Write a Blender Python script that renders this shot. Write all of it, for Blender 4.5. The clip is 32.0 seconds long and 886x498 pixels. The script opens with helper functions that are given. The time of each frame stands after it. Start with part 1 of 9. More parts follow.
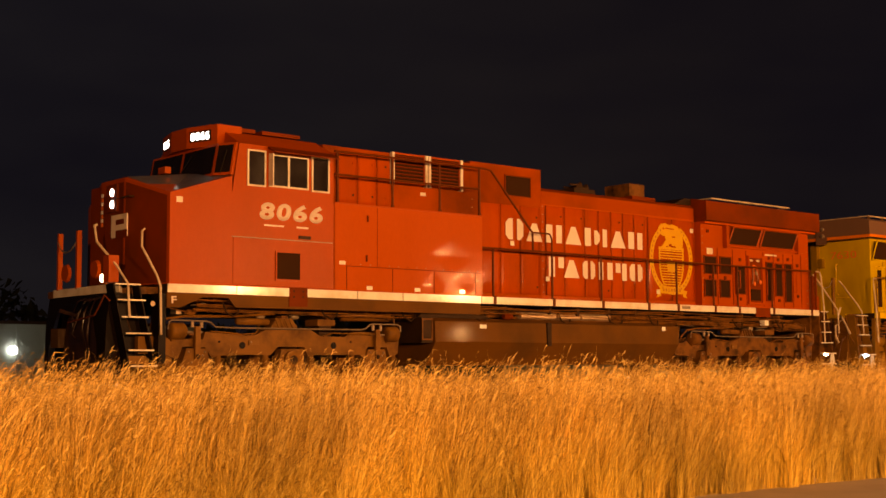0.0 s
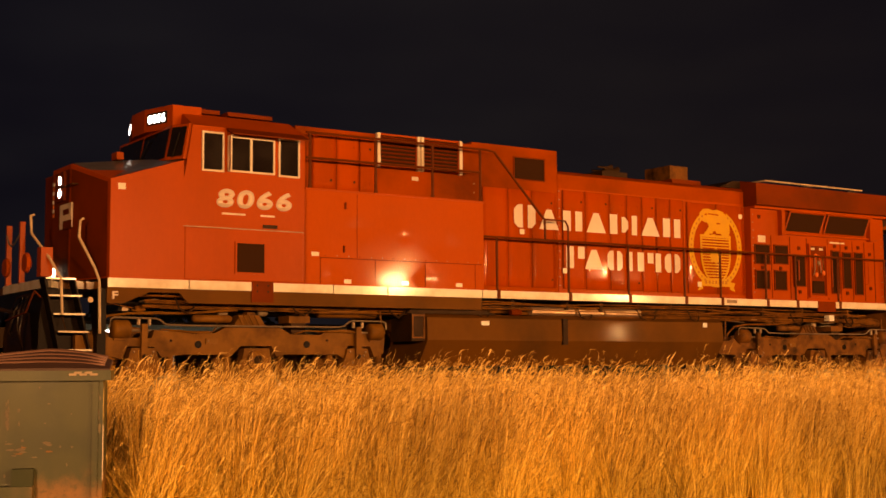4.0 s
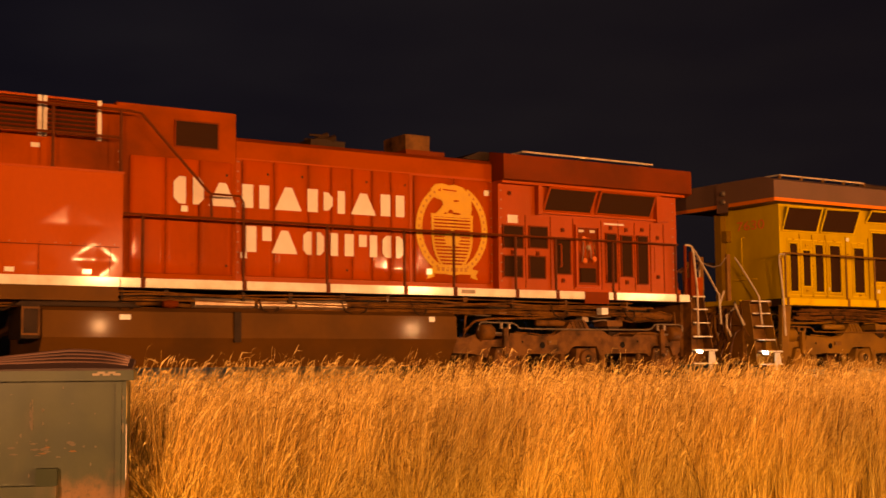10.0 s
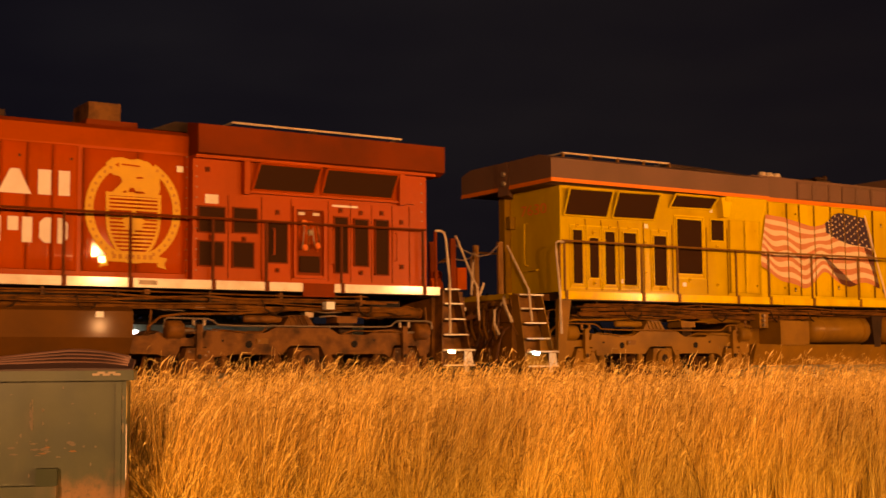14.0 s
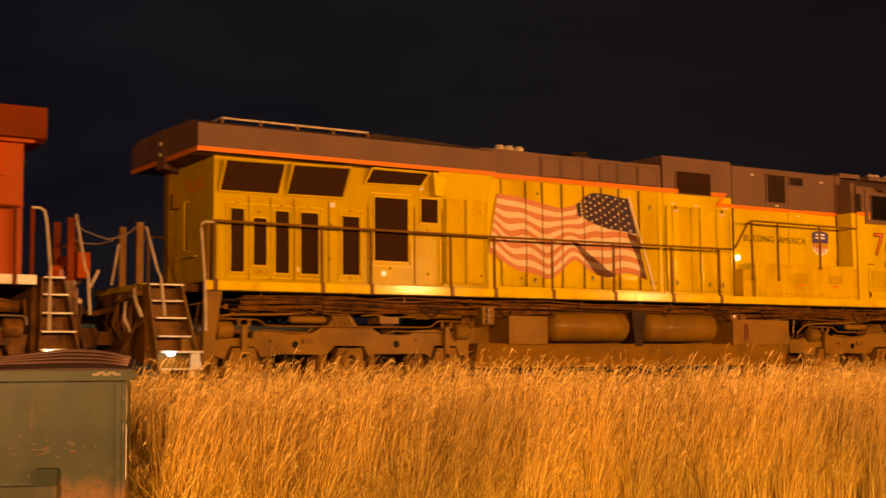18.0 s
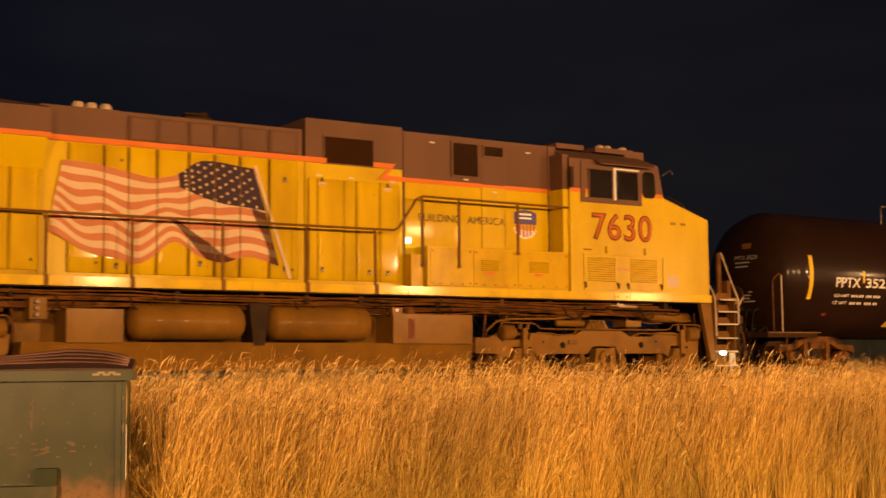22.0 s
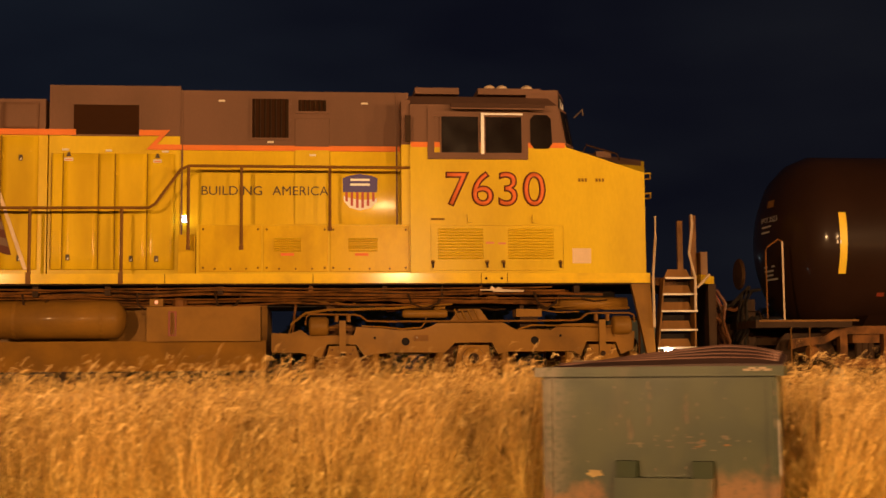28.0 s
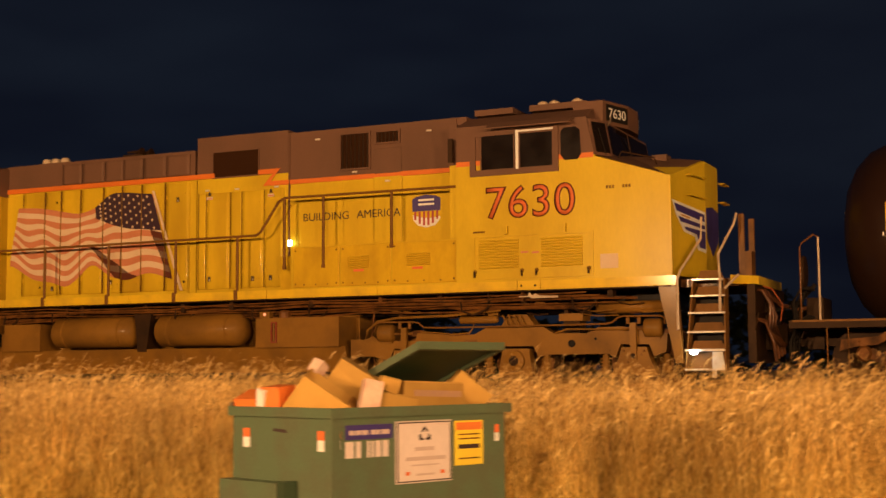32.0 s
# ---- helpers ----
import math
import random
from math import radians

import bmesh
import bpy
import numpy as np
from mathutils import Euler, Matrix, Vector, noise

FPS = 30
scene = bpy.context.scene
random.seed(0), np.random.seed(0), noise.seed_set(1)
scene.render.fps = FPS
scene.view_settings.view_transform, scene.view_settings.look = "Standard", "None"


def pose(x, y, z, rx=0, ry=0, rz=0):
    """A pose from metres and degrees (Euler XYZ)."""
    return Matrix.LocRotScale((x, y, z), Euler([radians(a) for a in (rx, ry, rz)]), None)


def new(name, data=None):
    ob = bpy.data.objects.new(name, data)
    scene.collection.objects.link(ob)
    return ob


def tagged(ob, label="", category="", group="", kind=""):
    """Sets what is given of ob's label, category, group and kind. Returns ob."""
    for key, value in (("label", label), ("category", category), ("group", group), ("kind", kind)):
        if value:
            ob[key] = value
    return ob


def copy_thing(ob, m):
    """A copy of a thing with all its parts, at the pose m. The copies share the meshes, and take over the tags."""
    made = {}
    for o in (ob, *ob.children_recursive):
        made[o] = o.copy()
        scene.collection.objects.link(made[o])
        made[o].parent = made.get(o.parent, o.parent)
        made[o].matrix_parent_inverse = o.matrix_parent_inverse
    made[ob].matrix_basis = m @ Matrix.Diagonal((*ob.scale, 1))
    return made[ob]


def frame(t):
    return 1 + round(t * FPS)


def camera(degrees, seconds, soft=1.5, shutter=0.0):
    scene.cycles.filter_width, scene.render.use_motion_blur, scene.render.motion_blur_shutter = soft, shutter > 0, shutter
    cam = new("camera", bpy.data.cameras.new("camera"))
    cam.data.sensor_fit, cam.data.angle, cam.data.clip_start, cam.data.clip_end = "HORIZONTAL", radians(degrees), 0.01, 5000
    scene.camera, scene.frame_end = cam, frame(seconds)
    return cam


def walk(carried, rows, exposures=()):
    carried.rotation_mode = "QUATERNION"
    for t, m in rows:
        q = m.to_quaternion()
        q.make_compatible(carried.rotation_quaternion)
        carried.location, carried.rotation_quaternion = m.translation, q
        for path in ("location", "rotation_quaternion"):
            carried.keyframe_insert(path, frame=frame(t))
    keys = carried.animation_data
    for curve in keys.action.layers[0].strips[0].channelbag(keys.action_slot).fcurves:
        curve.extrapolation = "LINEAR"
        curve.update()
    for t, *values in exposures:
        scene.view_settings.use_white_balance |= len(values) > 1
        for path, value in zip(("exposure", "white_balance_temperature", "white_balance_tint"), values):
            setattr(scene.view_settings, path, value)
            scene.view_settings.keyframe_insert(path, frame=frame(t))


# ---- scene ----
cam = camera(37.05, 32.0, soft=1.5, shutter=0.7)

# seconds, turn to the left of straight across the track, tilt up, lean
PAN = [(0.0, -40.67, 5.14, -0.34), (0.5, -39.92, 5.14, -0.35), (1.0, -39.06, 5.14, -0.36), (1.5, -37.83, 5.15, -0.40),
       (2.0, -36.80, 5.15, -0.40), (2.5, -35.81, 5.15, -0.40), (4.5, -33.33, 5.18, -0.43), (5.0, -32.80, 5.18, -0.47),
       (5.5, -32.71, 5.18, -0.46), (6.0, -32.86, 5.17, -0.48), (6.5, -32.97, 5.15, -0.51), (22.0, -32.97, 5.15, -0.51),
       (22.5, -32.64, 5.15, -0.52), (23.0, -31.66, 5.17, -0.53), (23.5, -29.77, 5.18, -0.53), (24.0, -27.56, 5.19, -0.52),
       (24.5, -25.00, 5.19, -0.52), (25.0, -22.51, 5.20, -0.51), (25.5, -20.00, 5.20, -0.50), (26.0, -17.50, 5.19, -0.50),
       (26.5, -14.76, 5.19, -0.48), (28.5, -1.87, 5.18, -0.46), (29.0, 1.79, 5.18, -0.45), (29.5, 5.15, 5.18, -0.45),
       (30.0, 9.23, 5.22, -0.43), (30.5, 13.64, 5.26, -0.43), (31.0, 18.10, 5.30, -0.42), (31.5, 21.39, 5.29, -0.41),
       (32.0, 24.52, 5.29, -0.40)]
EYE_Z = 1.5
walk(cam, [(t, pose(0, 0, EYE_Z, 90 + tilt, 0, turn) @ pose(0, 0, 0, 0, 0, lean)) for t, turn, tilt, lean in PAN],
     exposures=[(0.0, -0.03, 8600, 26), (5.5, -0.04, 8600, 26), (7.0, -0.06, 8600, 21), (8.2, -0.07, 8600, 20), (9.0, -0.05, 8600, 23), (10.3, -0.03, 8600, 38), (11.0, -0.03, 8600, 44), (12.0, -0.03, 8600, 38), (13.0, -0.04, 8600, 32), (16.0, -0.05, 8600, 24), (18.2, -0.05, 8550, 20), (19.1, -0.05, 8400, 16.5), (20.0, -0.05, 7650, 9.5),
                (22.4, -0.06, 6700, 11), (26.0, -0.06, 6500, 10), (32.0, 0.0, 5950, 8)])

# ---- light: night sky and a row of sodium yard lamps behind the camera ----
world = bpy.data.worlds.new("night")
scene.world = world
world.use_nodes = True
wn, wl = world.node_tree.nodes, world.node_tree.links
wn.clear()
w_out = wn.new("ShaderNodeOutputWorld")
w_bg = wn.new("ShaderNodeBackground")
w_co = wn.new("ShaderNodeTexCoord")
w_sep = wn.new("ShaderNodeSeparateXYZ")
wl.new(w_co.outputs["Generated"], w_sep.inputs[0])
w_map = wn.new("ShaderNodeMapping")
w_map.inputs["Scale"].default_value = (1.6, 1.6, 5.0)
wl.new(w_co.outputs["Generated"], w_map.inputs[0])
w_no = wn.new("ShaderNodeTexNoise")
w_no.inputs["Scale"].default_value = 1.9
w_no.inputs["Detail"].default_value = 3.0
wl.new(w_map.outputs[0], w_no.inputs["Vector"])
w_side = wn.new("ShaderNodeMapRange")       # towards the town on one side the sky is brown, on the other blue
w_side.inputs["From Min"].default_value, w_side.inputs["From Max"].default_value = 0.75, -0.25
wl.new(w_sep.outputs[0], w_side.inputs["Value"])
w_dark = wn.new("ShaderNodeMix")
w_dark.data_type = "RGBA"
w_dark.inputs[6].default_value, w_dark.inputs[7].default_value = (0.0076, 0.0072, 0.0124, 1), (0.0056, 0.0066, 0.0142, 1)
w_cloud = wn.new("ShaderNodeMix")
w_cloud.data_type = "RGBA"
w_cloud.inputs[6].default_value, w_cloud.inputs[7].default_value = (0.0158, 0.0145, 0.0168, 1), (0.0150, 0.0195, 0.0300, 1)
wl.new(w_side.outputs[0], w_dark.inputs[0])
wl.new(w_side.outputs[0], w_cloud.inputs[0])
w_ramp = wn.new("ShaderNodeMapRange")
w_ramp.inputs["From Min"].default_value, w_ramp.inputs["From Max"].default_value = 0.32, 0.74
wl.new(w_no.outputs[0], w_ramp.inputs["Value"])
w_mix = wn.new("ShaderNodeMix")
w_mix.data_type = "RGBA"
wl.new(w_ramp.outputs[0], w_mix.inputs[0])
wl.new(w_dark.outputs[2], w_mix.inputs[6])
wl.new(w_cloud.outputs[2], w_mix.inputs[7])
wl.new(w_mix.outputs[2], w_bg.inputs[0])
w_bg.inputs[1].default_value = 0.6
wl.new(w_bg.outputs[0], w_out.inputs[0])


def add_lamp(x, y, z, watts, colour=(1.0, 0.54, 0.22), size=0.16):
    data = bpy.data.lights.new("yard_or_fill_lamp", "POINT")
    data.energy, data.color, data.shadow_soft_size = watts, colour, size
    ob = new("yard_or_fill_lamp", data)
    ob.location = (x, y, z)
    return ob


for lx, ly, lz, watts in ((44.3, -10.0, 5.6, 12400), (30.9, -10.0, 5.6, 15200), (16.7, -10.0, 5.6, 13500), (3.5, -18.0, 6.25, 17800), (-14.6, -18.0, 6.25, 30500)):
    add_lamp(lx, ly, lz, watts)


# ---- materials ----
def nodes_of(m):
    m.use_nodes = True
    return m.node_tree.nodes, m.node_tree.links, m.node_tree.nodes["Principled BSDF"]


def surface(name, base, rough=0.5, metal=0.0, dirt=(0.1, 0.07, 0.04), amount=0.25, scale=1.3, grain=40.0, bump=0.1,
            coat=0.0, streak=1.0, random_part=0.0, island=False, coat_rough=0.04, spec=0.3, speckle=0.07):
    """A worn surface: stains at one scale, grain at a finer one, both in the thing's own space."""
    m = bpy.data.materials.new(name)
    n, l, b = nodes_of(m)
    co = n.new("ShaderNodeTexCoord")
    mp = n.new("ShaderNodeMapping")
    mp.inputs["Scale"].default_value = (1, 1, 1 / streak)
    l.new(co.outputs["Object"], mp.inputs[0])
    big = n.new("ShaderNodeTexNoise")
    big.inputs["Scale"].default_value, big.inputs["Detail"].default_value = scale, 6
    fine = n.new("ShaderNodeTexNoise")
    fine.inputs["Scale"].default_value, fine.inputs["Detail"].default_value = grain, 3
    l.new(mp.outputs[0], big.inputs["Vector"])
    l.new(mp.outputs[0], fine.inputs["Vector"])
    rng = n.new("ShaderNodeMapRange")
    rng.inputs["From Min"].default_value, rng.inputs["From Max"].default_value = 0.42, 0.75
    rng.inputs["To Max"].default_value = amount
    l.new(big.outputs[0], rng.inputs["Value"])
    mix = n.new("ShaderNodeMix")
    mix.data_type = "RGBA"
    mix.inputs[6].default_value, mix.inputs[7].default_value = (*base, 1), (*dirt, 1)
    l.new(rng.outputs[0], mix.inputs[0])
    hs = n.new("ShaderNodeHueSaturation")
    l.new(mix.outputs[2], hs.inputs["Color"])
    val = n.new("ShaderNodeMapRange")
    val.inputs["To Min"].default_value, val.inputs["To Max"].default_value = 1 - speckle, 1 + speckle
    l.new(fine.outputs[0], val.inputs["Value"])
    last = val.outputs[0]
    if random_part:
        src = n.new("ShaderNodeNewGeometry").outputs["Random Per Island"] if island else n.new("ShaderNodeObjectInfo").outputs["Random"]
        add = n.new("ShaderNodeMapRange")
        add.inputs["To Min"].default_value, add.inputs["To Max"].default_value = 1 - random_part, 1 + random_part
        l.new(src, add.inputs["Value"])
        mul = n.new("ShaderNodeMath")
        mul.operation = "MULTIPLY"
        l.new(last, mul.inputs[0])
        l.new(add.outputs[0], mul.inputs[1])
        last = mul.outputs[0]
    l.new(last, hs.inputs["Value"])
    l.new(hs.outputs[0], b.inputs["Base Color"])
    rr = n.new("ShaderNodeMapRange")
    rr.inputs["To Min"].default_value, rr.inputs["To Max"].default_value = max(rough - 0.08, 0.03), min(rough + 0.14, 1)
    l.new(big.outputs[0], rr.inputs["Value"])
    l.new(rr.outputs[0], b.inputs["Roughness"])
    b.inputs["Metallic"].default_value = metal
    b.inputs["Coat Weight"].default_value = coat
    b.inputs["Coat Roughness"].default_value = coat_rough
    b.inputs["Specular IOR Level"].default_value = 0.5 if metal > 0.5 else spec
    if bump:
        bp = n.new("ShaderNodeBump")
        bp.inputs["Strength"].default_value, bp.inputs["Distance"].default_value = bump, 0.01
        add2 = n.new("ShaderNodeMath")
        l.new(big.outputs[0], add2.inputs[0])
        l.new(fine.outputs[0], add2.inputs[1])
        l.new(add2.outputs[0], bp.inputs["Height"])
        l.new(bp.outputs[0], b.inputs["Normal"])
    return m


def glowing(name, colour, strength):
    m = bpy.data.materials.new(name)
    n, l, b = nodes_of(m)
    b.inputs["Base Color"].default_value = (0.8, 0.8, 0.8, 1)
    b.inputs["Emission Color"].default_value = (*colour, 1)
    b.inputs["Emission Strength"].default_value = strength
    return m


RED = surface("red_paint", (0.372, 0.0555, 0.0050), 0.55, dirt=(0.23, 0.042, 0.002), amount=0.55, scale=0.8, grain=22, bump=0.03, coat=0.10, streak=2.5, coat_rough=0.3, spec=0.06)
RED_GLOSS = surface("glossy_red_panel_paint", (0.405, 0.068, 0.0085), 0.5, dirt=(0.33, 0.055, 0.004), amount=0.55, scale=0.9, grain=22, bump=0.03, coat=0.075, streak=2.5, coat_rough=0.085, spec=0.06)
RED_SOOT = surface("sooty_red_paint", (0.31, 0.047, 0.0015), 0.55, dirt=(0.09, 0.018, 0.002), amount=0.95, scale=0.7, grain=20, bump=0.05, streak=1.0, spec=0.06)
YELLOW_GRIMY = surface("grimy_yellow_paint", (0.515, 0.338, 0.005), 0.5, dirt=(0.30, 0.17, 0.006), amount=0.7, scale=1.1, grain=24, bump=0.04, coat=0.06, streak=2.5, coat_rough=0.2, spec=0.08)
RED_DOOR = surface("red_door_paint", (0.365, 0.0510, 0.0042), 0.5, dirt=(0.20, 0.036, 0.002), amount=0.55, scale=1.6, grain=25, bump=0.06, coat=0.16, streak=3, random_part=0.08, coat_rough=0.055, spec=0.06)
RED_DULL = surface("dull_and_shaded_red_paint", (0.165, 0.024, 0.0008), 0.55, dirt=(0.06, 0.014, 0.002), amount=0.7, scale=1.1, bump=0.08, spec=0.08)
LETTER = surface("pale_lettering_paint", (0.68, 0.56, 0.47), 0.4, dirt=(0.5, 0.36, 0.24), amount=0.25, scale=4, bump=0.02, coat=0.2, coat_rough=0.1)
CREAM = surface("cream_paint", (0.70, 0.62, 0.50), 0.35, dirt=(0.40, 0.25, 0.12), amount=0.55, scale=3.5, grain=30, bump=0.03, coat=0.45, coat_rough=0.1)
WHITE = surface("white_paint", (0.82, 0.80, 0.76), 0.4, dirt=(0.4, 0.33, 0.25), amount=0.3, scale=3, bump=0.03)
EMBLEM_DARK = surface("dull_gold_marks", (0.40, 0.155, 0.006), 0.5, amount=0.3, bump=0.0)
EMBLEM = surface("gold_paint", (0.58, 0.305, 0.009), 0.45, dirt=(0.4, 0.2, 0.03), amount=0.4, scale=3, bump=0.03)
YELLOW = surface("yellow_paint", (0.66, 0.452, 0.006), 0.5, dirt=(0.36, 0.21, 0.006), amount=0.6, scale=0.9, grain=24, bump=0.03, coat=0.1, streak=2.5, coat_rough=0.22, spec=0.08)
YELLOW_DOOR = surface("yellow_door_paint", (0.66, 0.435, 0.005), 0.5, dirt=(0.34, 0.19, 0.006), amount=0.6, scale=1.5, grain=24, bump=0.06, coat=0.05, streak=3, random_part=0.07, coat_rough=0.07, spec=0.08)
YELLOW_GLOSS = surface("glossy_yellow_panel_paint", (0.66, 0.445, 0.006), 0.5, dirt=(0.40, 0.24, 0.008), amount=0.5, scale=1.2, grain=24, bump=0.02, coat=0.10, streak=2.5, coat_rough=0.12, spec=0.08)
YELLOW_SILL = surface("yellow_sill_paint", (0.74, 0.49, 0.006), 0.45, dirt=(0.36, 0.22, 0.03), amount=0.5, scale=3, bump=0.04, coat=0.22, coat_rough=0.1, spec=0.1)
YELLOW_FLAT = surface("dull_yellow_paint", (0.62, 0.39, 0.003), 0.55, dirt=(0.33, 0.18, 0.01), amount=0.65, scale=2.2, grain=24, bump=0.08, coat=0.06, coat_rough=0.2, streak=2, random_part=0.05, spec=0.06)
YELLOW_LABEL = surface("bright_yellow_label", (0.88, 0.64, 0.03), 0.5, amount=0.2, scale=4, bump=0.0)
YELLOW_SEAM = surface("grimy_yellow_seam_and_recess_shade", (0.22, 0.115, 0.006), 0.6, amount=0.4, scale=3, bump=0.05, spec=0.08)
GREY = surface("grey_paint", (0.160, 0.083, 0.052), 0.5, dirt=(0.10, 0.058, 0.036), amount=0.6, scale=0.9, bump=0.05, streak=2, spec=0.1)
ORANGE = surface("orange_stripe", (0.70, 0.17, 0.010), 0.5, dirt=(0.4, 0.1, 0.02), amount=0.3, scale=2, bump=0.02)
NUM_RED = surface("red_numerals", (0.70, 0.165, 0.045), 0.45, dirt=(0.5, 0.1, 0.03), amount=0.25, scale=4, bump=0.02, spec=0.1)
NUM_EDGE = surface("dark_red_outline", (0.13, 0.035, 0.012), 0.5, amount=0.2, bump=0.0)
DARK_EDGE = surface("dark_outline", (0.05, 0.03, 0.03), 0.5, amount=0.2, bump=0.0)
BLUE = surface("blue_paint", (0.055, 0.035, 0.19), 0.4, dirt=(0.06, 0.05, 0.08), amount=0.3, scale=3, bump=0.02)
FLAG_RED = surface("flag_red", (0.56, 0.215, 0.105), 0.45, dirt=(0.38, 0.13, 0.06), amount=0.35, scale=3, bump=0.02, spec=0.08)
FLAG_WHITE = surface("flag_white", (0.70, 0.52, 0.34), 0.45, dirt=(0.5, 0.35, 0.2), amount=0.35, scale=3, bump=0.02, spec=0.08)
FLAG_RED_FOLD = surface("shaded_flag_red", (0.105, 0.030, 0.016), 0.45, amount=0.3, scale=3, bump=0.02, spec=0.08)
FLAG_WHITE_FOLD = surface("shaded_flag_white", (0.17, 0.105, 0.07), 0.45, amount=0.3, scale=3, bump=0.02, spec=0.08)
FLAG_BLUE = surface("flag_blue", (0.050, 0.027, 0.040), 0.45, dirt=(0.06, 0.035, 0.03), amount=0.3, scale=3, bump=0.02, spec=0.08)
GRIME = surface("grimy_underframe", (0.165, 0.065, 0.013), 0.55, dirt=(0.014, 0.007, 0.003), amount=1.0, scale=4.0, grain=20, bump=0.6, coat=0.13, coat_rough=0.08, spec=0.12)
GRIME_DARK = surface("sooty_steel", (0.038, 0.017, 0.005), 0.6, dirt=(0.012, 0.007, 0.004), amount=0.7, scale=3, grain=18, bump=0.4, spec=0.15)
TANK_PAINT = surface("dull_fuel_tank_paint", (0.120, 0.048, 0.009), 0.5, coat=0.007, coat_rough=0.07, dirt=(0.055, 0.027, 0.010), amount=0.6, scale=1.2, grain=9, bump=0.12, spec=0.04)
TAN_TANK = surface("dusty_tan_paint", (0.235, 0.112, 0.014), 0.5, coat=0.08, coat_rough=0.15, dirt=(0.085, 0.042, 0.012), amount=0.65, scale=1.6, grain=20, bump=0.15, spec=0.1)
SHROUD = surface("bright_metal_shroud", (0.42, 0.29, 0.19), 0.4, metal=0.5, dirt=(0.14, 0.07, 0.03), amount=0.7, scale=3, bump=0.15)
RAIL_PAINT = surface("dark_rail_paint", (0.115, 0.025, 0.004), 0.5, spec=0.1, dirt=(0.05, 0.014, 0.003), amount=0.5, scale=4, bump=0.05)
RAIL_TAN = surface("brown_rail_paint", (0.19, 0.085, 0.016), 0.5, spec=0.12, dirt=(0.09, 0.045, 0.01), amount=0.5, scale=4, bump=0.05)
VOID = surface("dark_intake_mesh", (0.034, 0.0135, 0.005), 0.8, amount=0.4, scale=3, grain=120, bump=0.2, spec=0.05, dirt=(0.036, 0.015, 0.004))
BLACK = surface("black_paint_and_dark_gaps", (0.006, 0.003, 0.0015), 0.35, dirt=(0.014, 0.007, 0.003), amount=0.5, scale=3, bump=0.15, spec=0.06)
PLOUGH = surface("glossy_black_plough_paint", (0.012, 0.005, 0.003), 0.4, dirt=(0.04, 0.016, 0.006), amount=0.6, scale=4, bump=0.3, coat=0.6, coat_rough=0.1, spec=0.3)
RUBBER = surface("black_rubber", (0.014, 0.011, 0.009), 0.7, dirt=(0.028, 0.018, 0.01), amount=0.4, bump=0.2, spec=0.1)
STEEL = surface("worn_steel", (0.30, 0.22, 0.15), 0.5, metal=0.6, amount=0.5, scale=4, bump=0.1)
TANKCAR = surface("black_tank_paint", (0.019, 0.0085, 0.0050), 0.42, dirt=(0.034, 0.015, 0.008), amount=0.6, scale=0.9, grain=14, bump=0.03, coat=0.25, streak=2, coat_rough=0.13, spec=0.08)
LAMP_WHITE = glowing("headlight_glow", (1.0, 0.95, 0.86), 14)
LAMP_STEP = glowing("cold_step_light_glow", (0.25, 0.60, 1.0), 60)
LAMP_STEP_NEUTRAL = glowing("white_step_light_glow", (0.85, 0.95, 1.0), 40)
LAMP_STEP_WARM = glowing("warm_step_light_glow", (1.0, 0.85, 0.62), 24)
STEP_PALE = surface("pale_step_paint", (0.62, 0.58, 0.50), 0.5, dirt=(0.3, 0.22, 0.14), amount=0.4, scale=5, bump=0.05)
LAMP_BOARD = glowing("number_board_glow", (0.92, 0.98, 1.0), 7.0)
LAMP_SMALL = glowing("small_marker_glow", (1.0, 0.95, 0.75), 5)
LAMP_COLD = glowing("cold_walkway_glow", (0.80, 0.95, 1.0), 6)
LAMP_RED = glowing("red_indicator_glow", (1.0, 0.06, 0.03), 0.5)
SIGHT_RED = surface("dark_red_gauge", (0.22, 0.03, 0.01), 0.4, amount=0.4, scale=6, bump=0.05)

# ---- mesh helpers ----
ORIGIN = Vector((0, 0, 0))


def part(name, bm, material, parent, label="", category="", kind="", smooth=False, bevel=0.0):
    """Links a bmesh, given in the train's plan, as one mesh object under a thing or under a part."""
    if bevel:
        sharp = [e for e in bm.edges if len(e.link_faces) == 2 and e.calc_face_angle(0) > 0.6]
        bmesh.ops.bevel(bm, geom=sharp, offset=bevel, segments=1, affect="EDGES", clamp_overlap=True)
    me = bpy.data.meshes.new(name)
    bmesh.ops.recalc_face_normals(bm, faces=bm.faces)
    if parent is not None:
        bmesh.ops.translate(bm, verts=bm.verts, vec=-ORIGIN)
    bm.to_mesh(me)
    bm.free()
    for m in (material if isinstance(material, (list, tuple)) else [material]):
        me.materials.append(m)
    if smooth:
        for p in me.polygons:
            p.use_smooth = True
    ob = new(name, me)
    ob.parent = parent
    return tagged(ob, label, category, "", kind)


def thing(name, at, label, category, group=""):
    global ORIGIN
    ob = new(name)
    ob.location = at
    ob.empty_display_size = 0.3
    ORIGIN = Vector(at)
    return tagged(ob, label, category, group)


def bm_new():
    return bmesh.new()


def box(bm, x0, x1, y0, y1, z0, z1):
    v = [bm.verts.new(c) for c in ((x0, y0, z0), (x1, y0, z0), (x1, y1, z0), (x0, y1, z0), (x0, y0, z1), (x1, y0, z1), (x1, y1, z1), (x0, y1, z1))]
    for f in ((0, 1, 5, 4), (1, 2, 6, 5), (2, 3, 7, 6), (3, 0, 4, 7), (4, 5, 6, 7), (3, 2, 1, 0)):
        bm.faces.new([v[i] for i in f])
    return bm


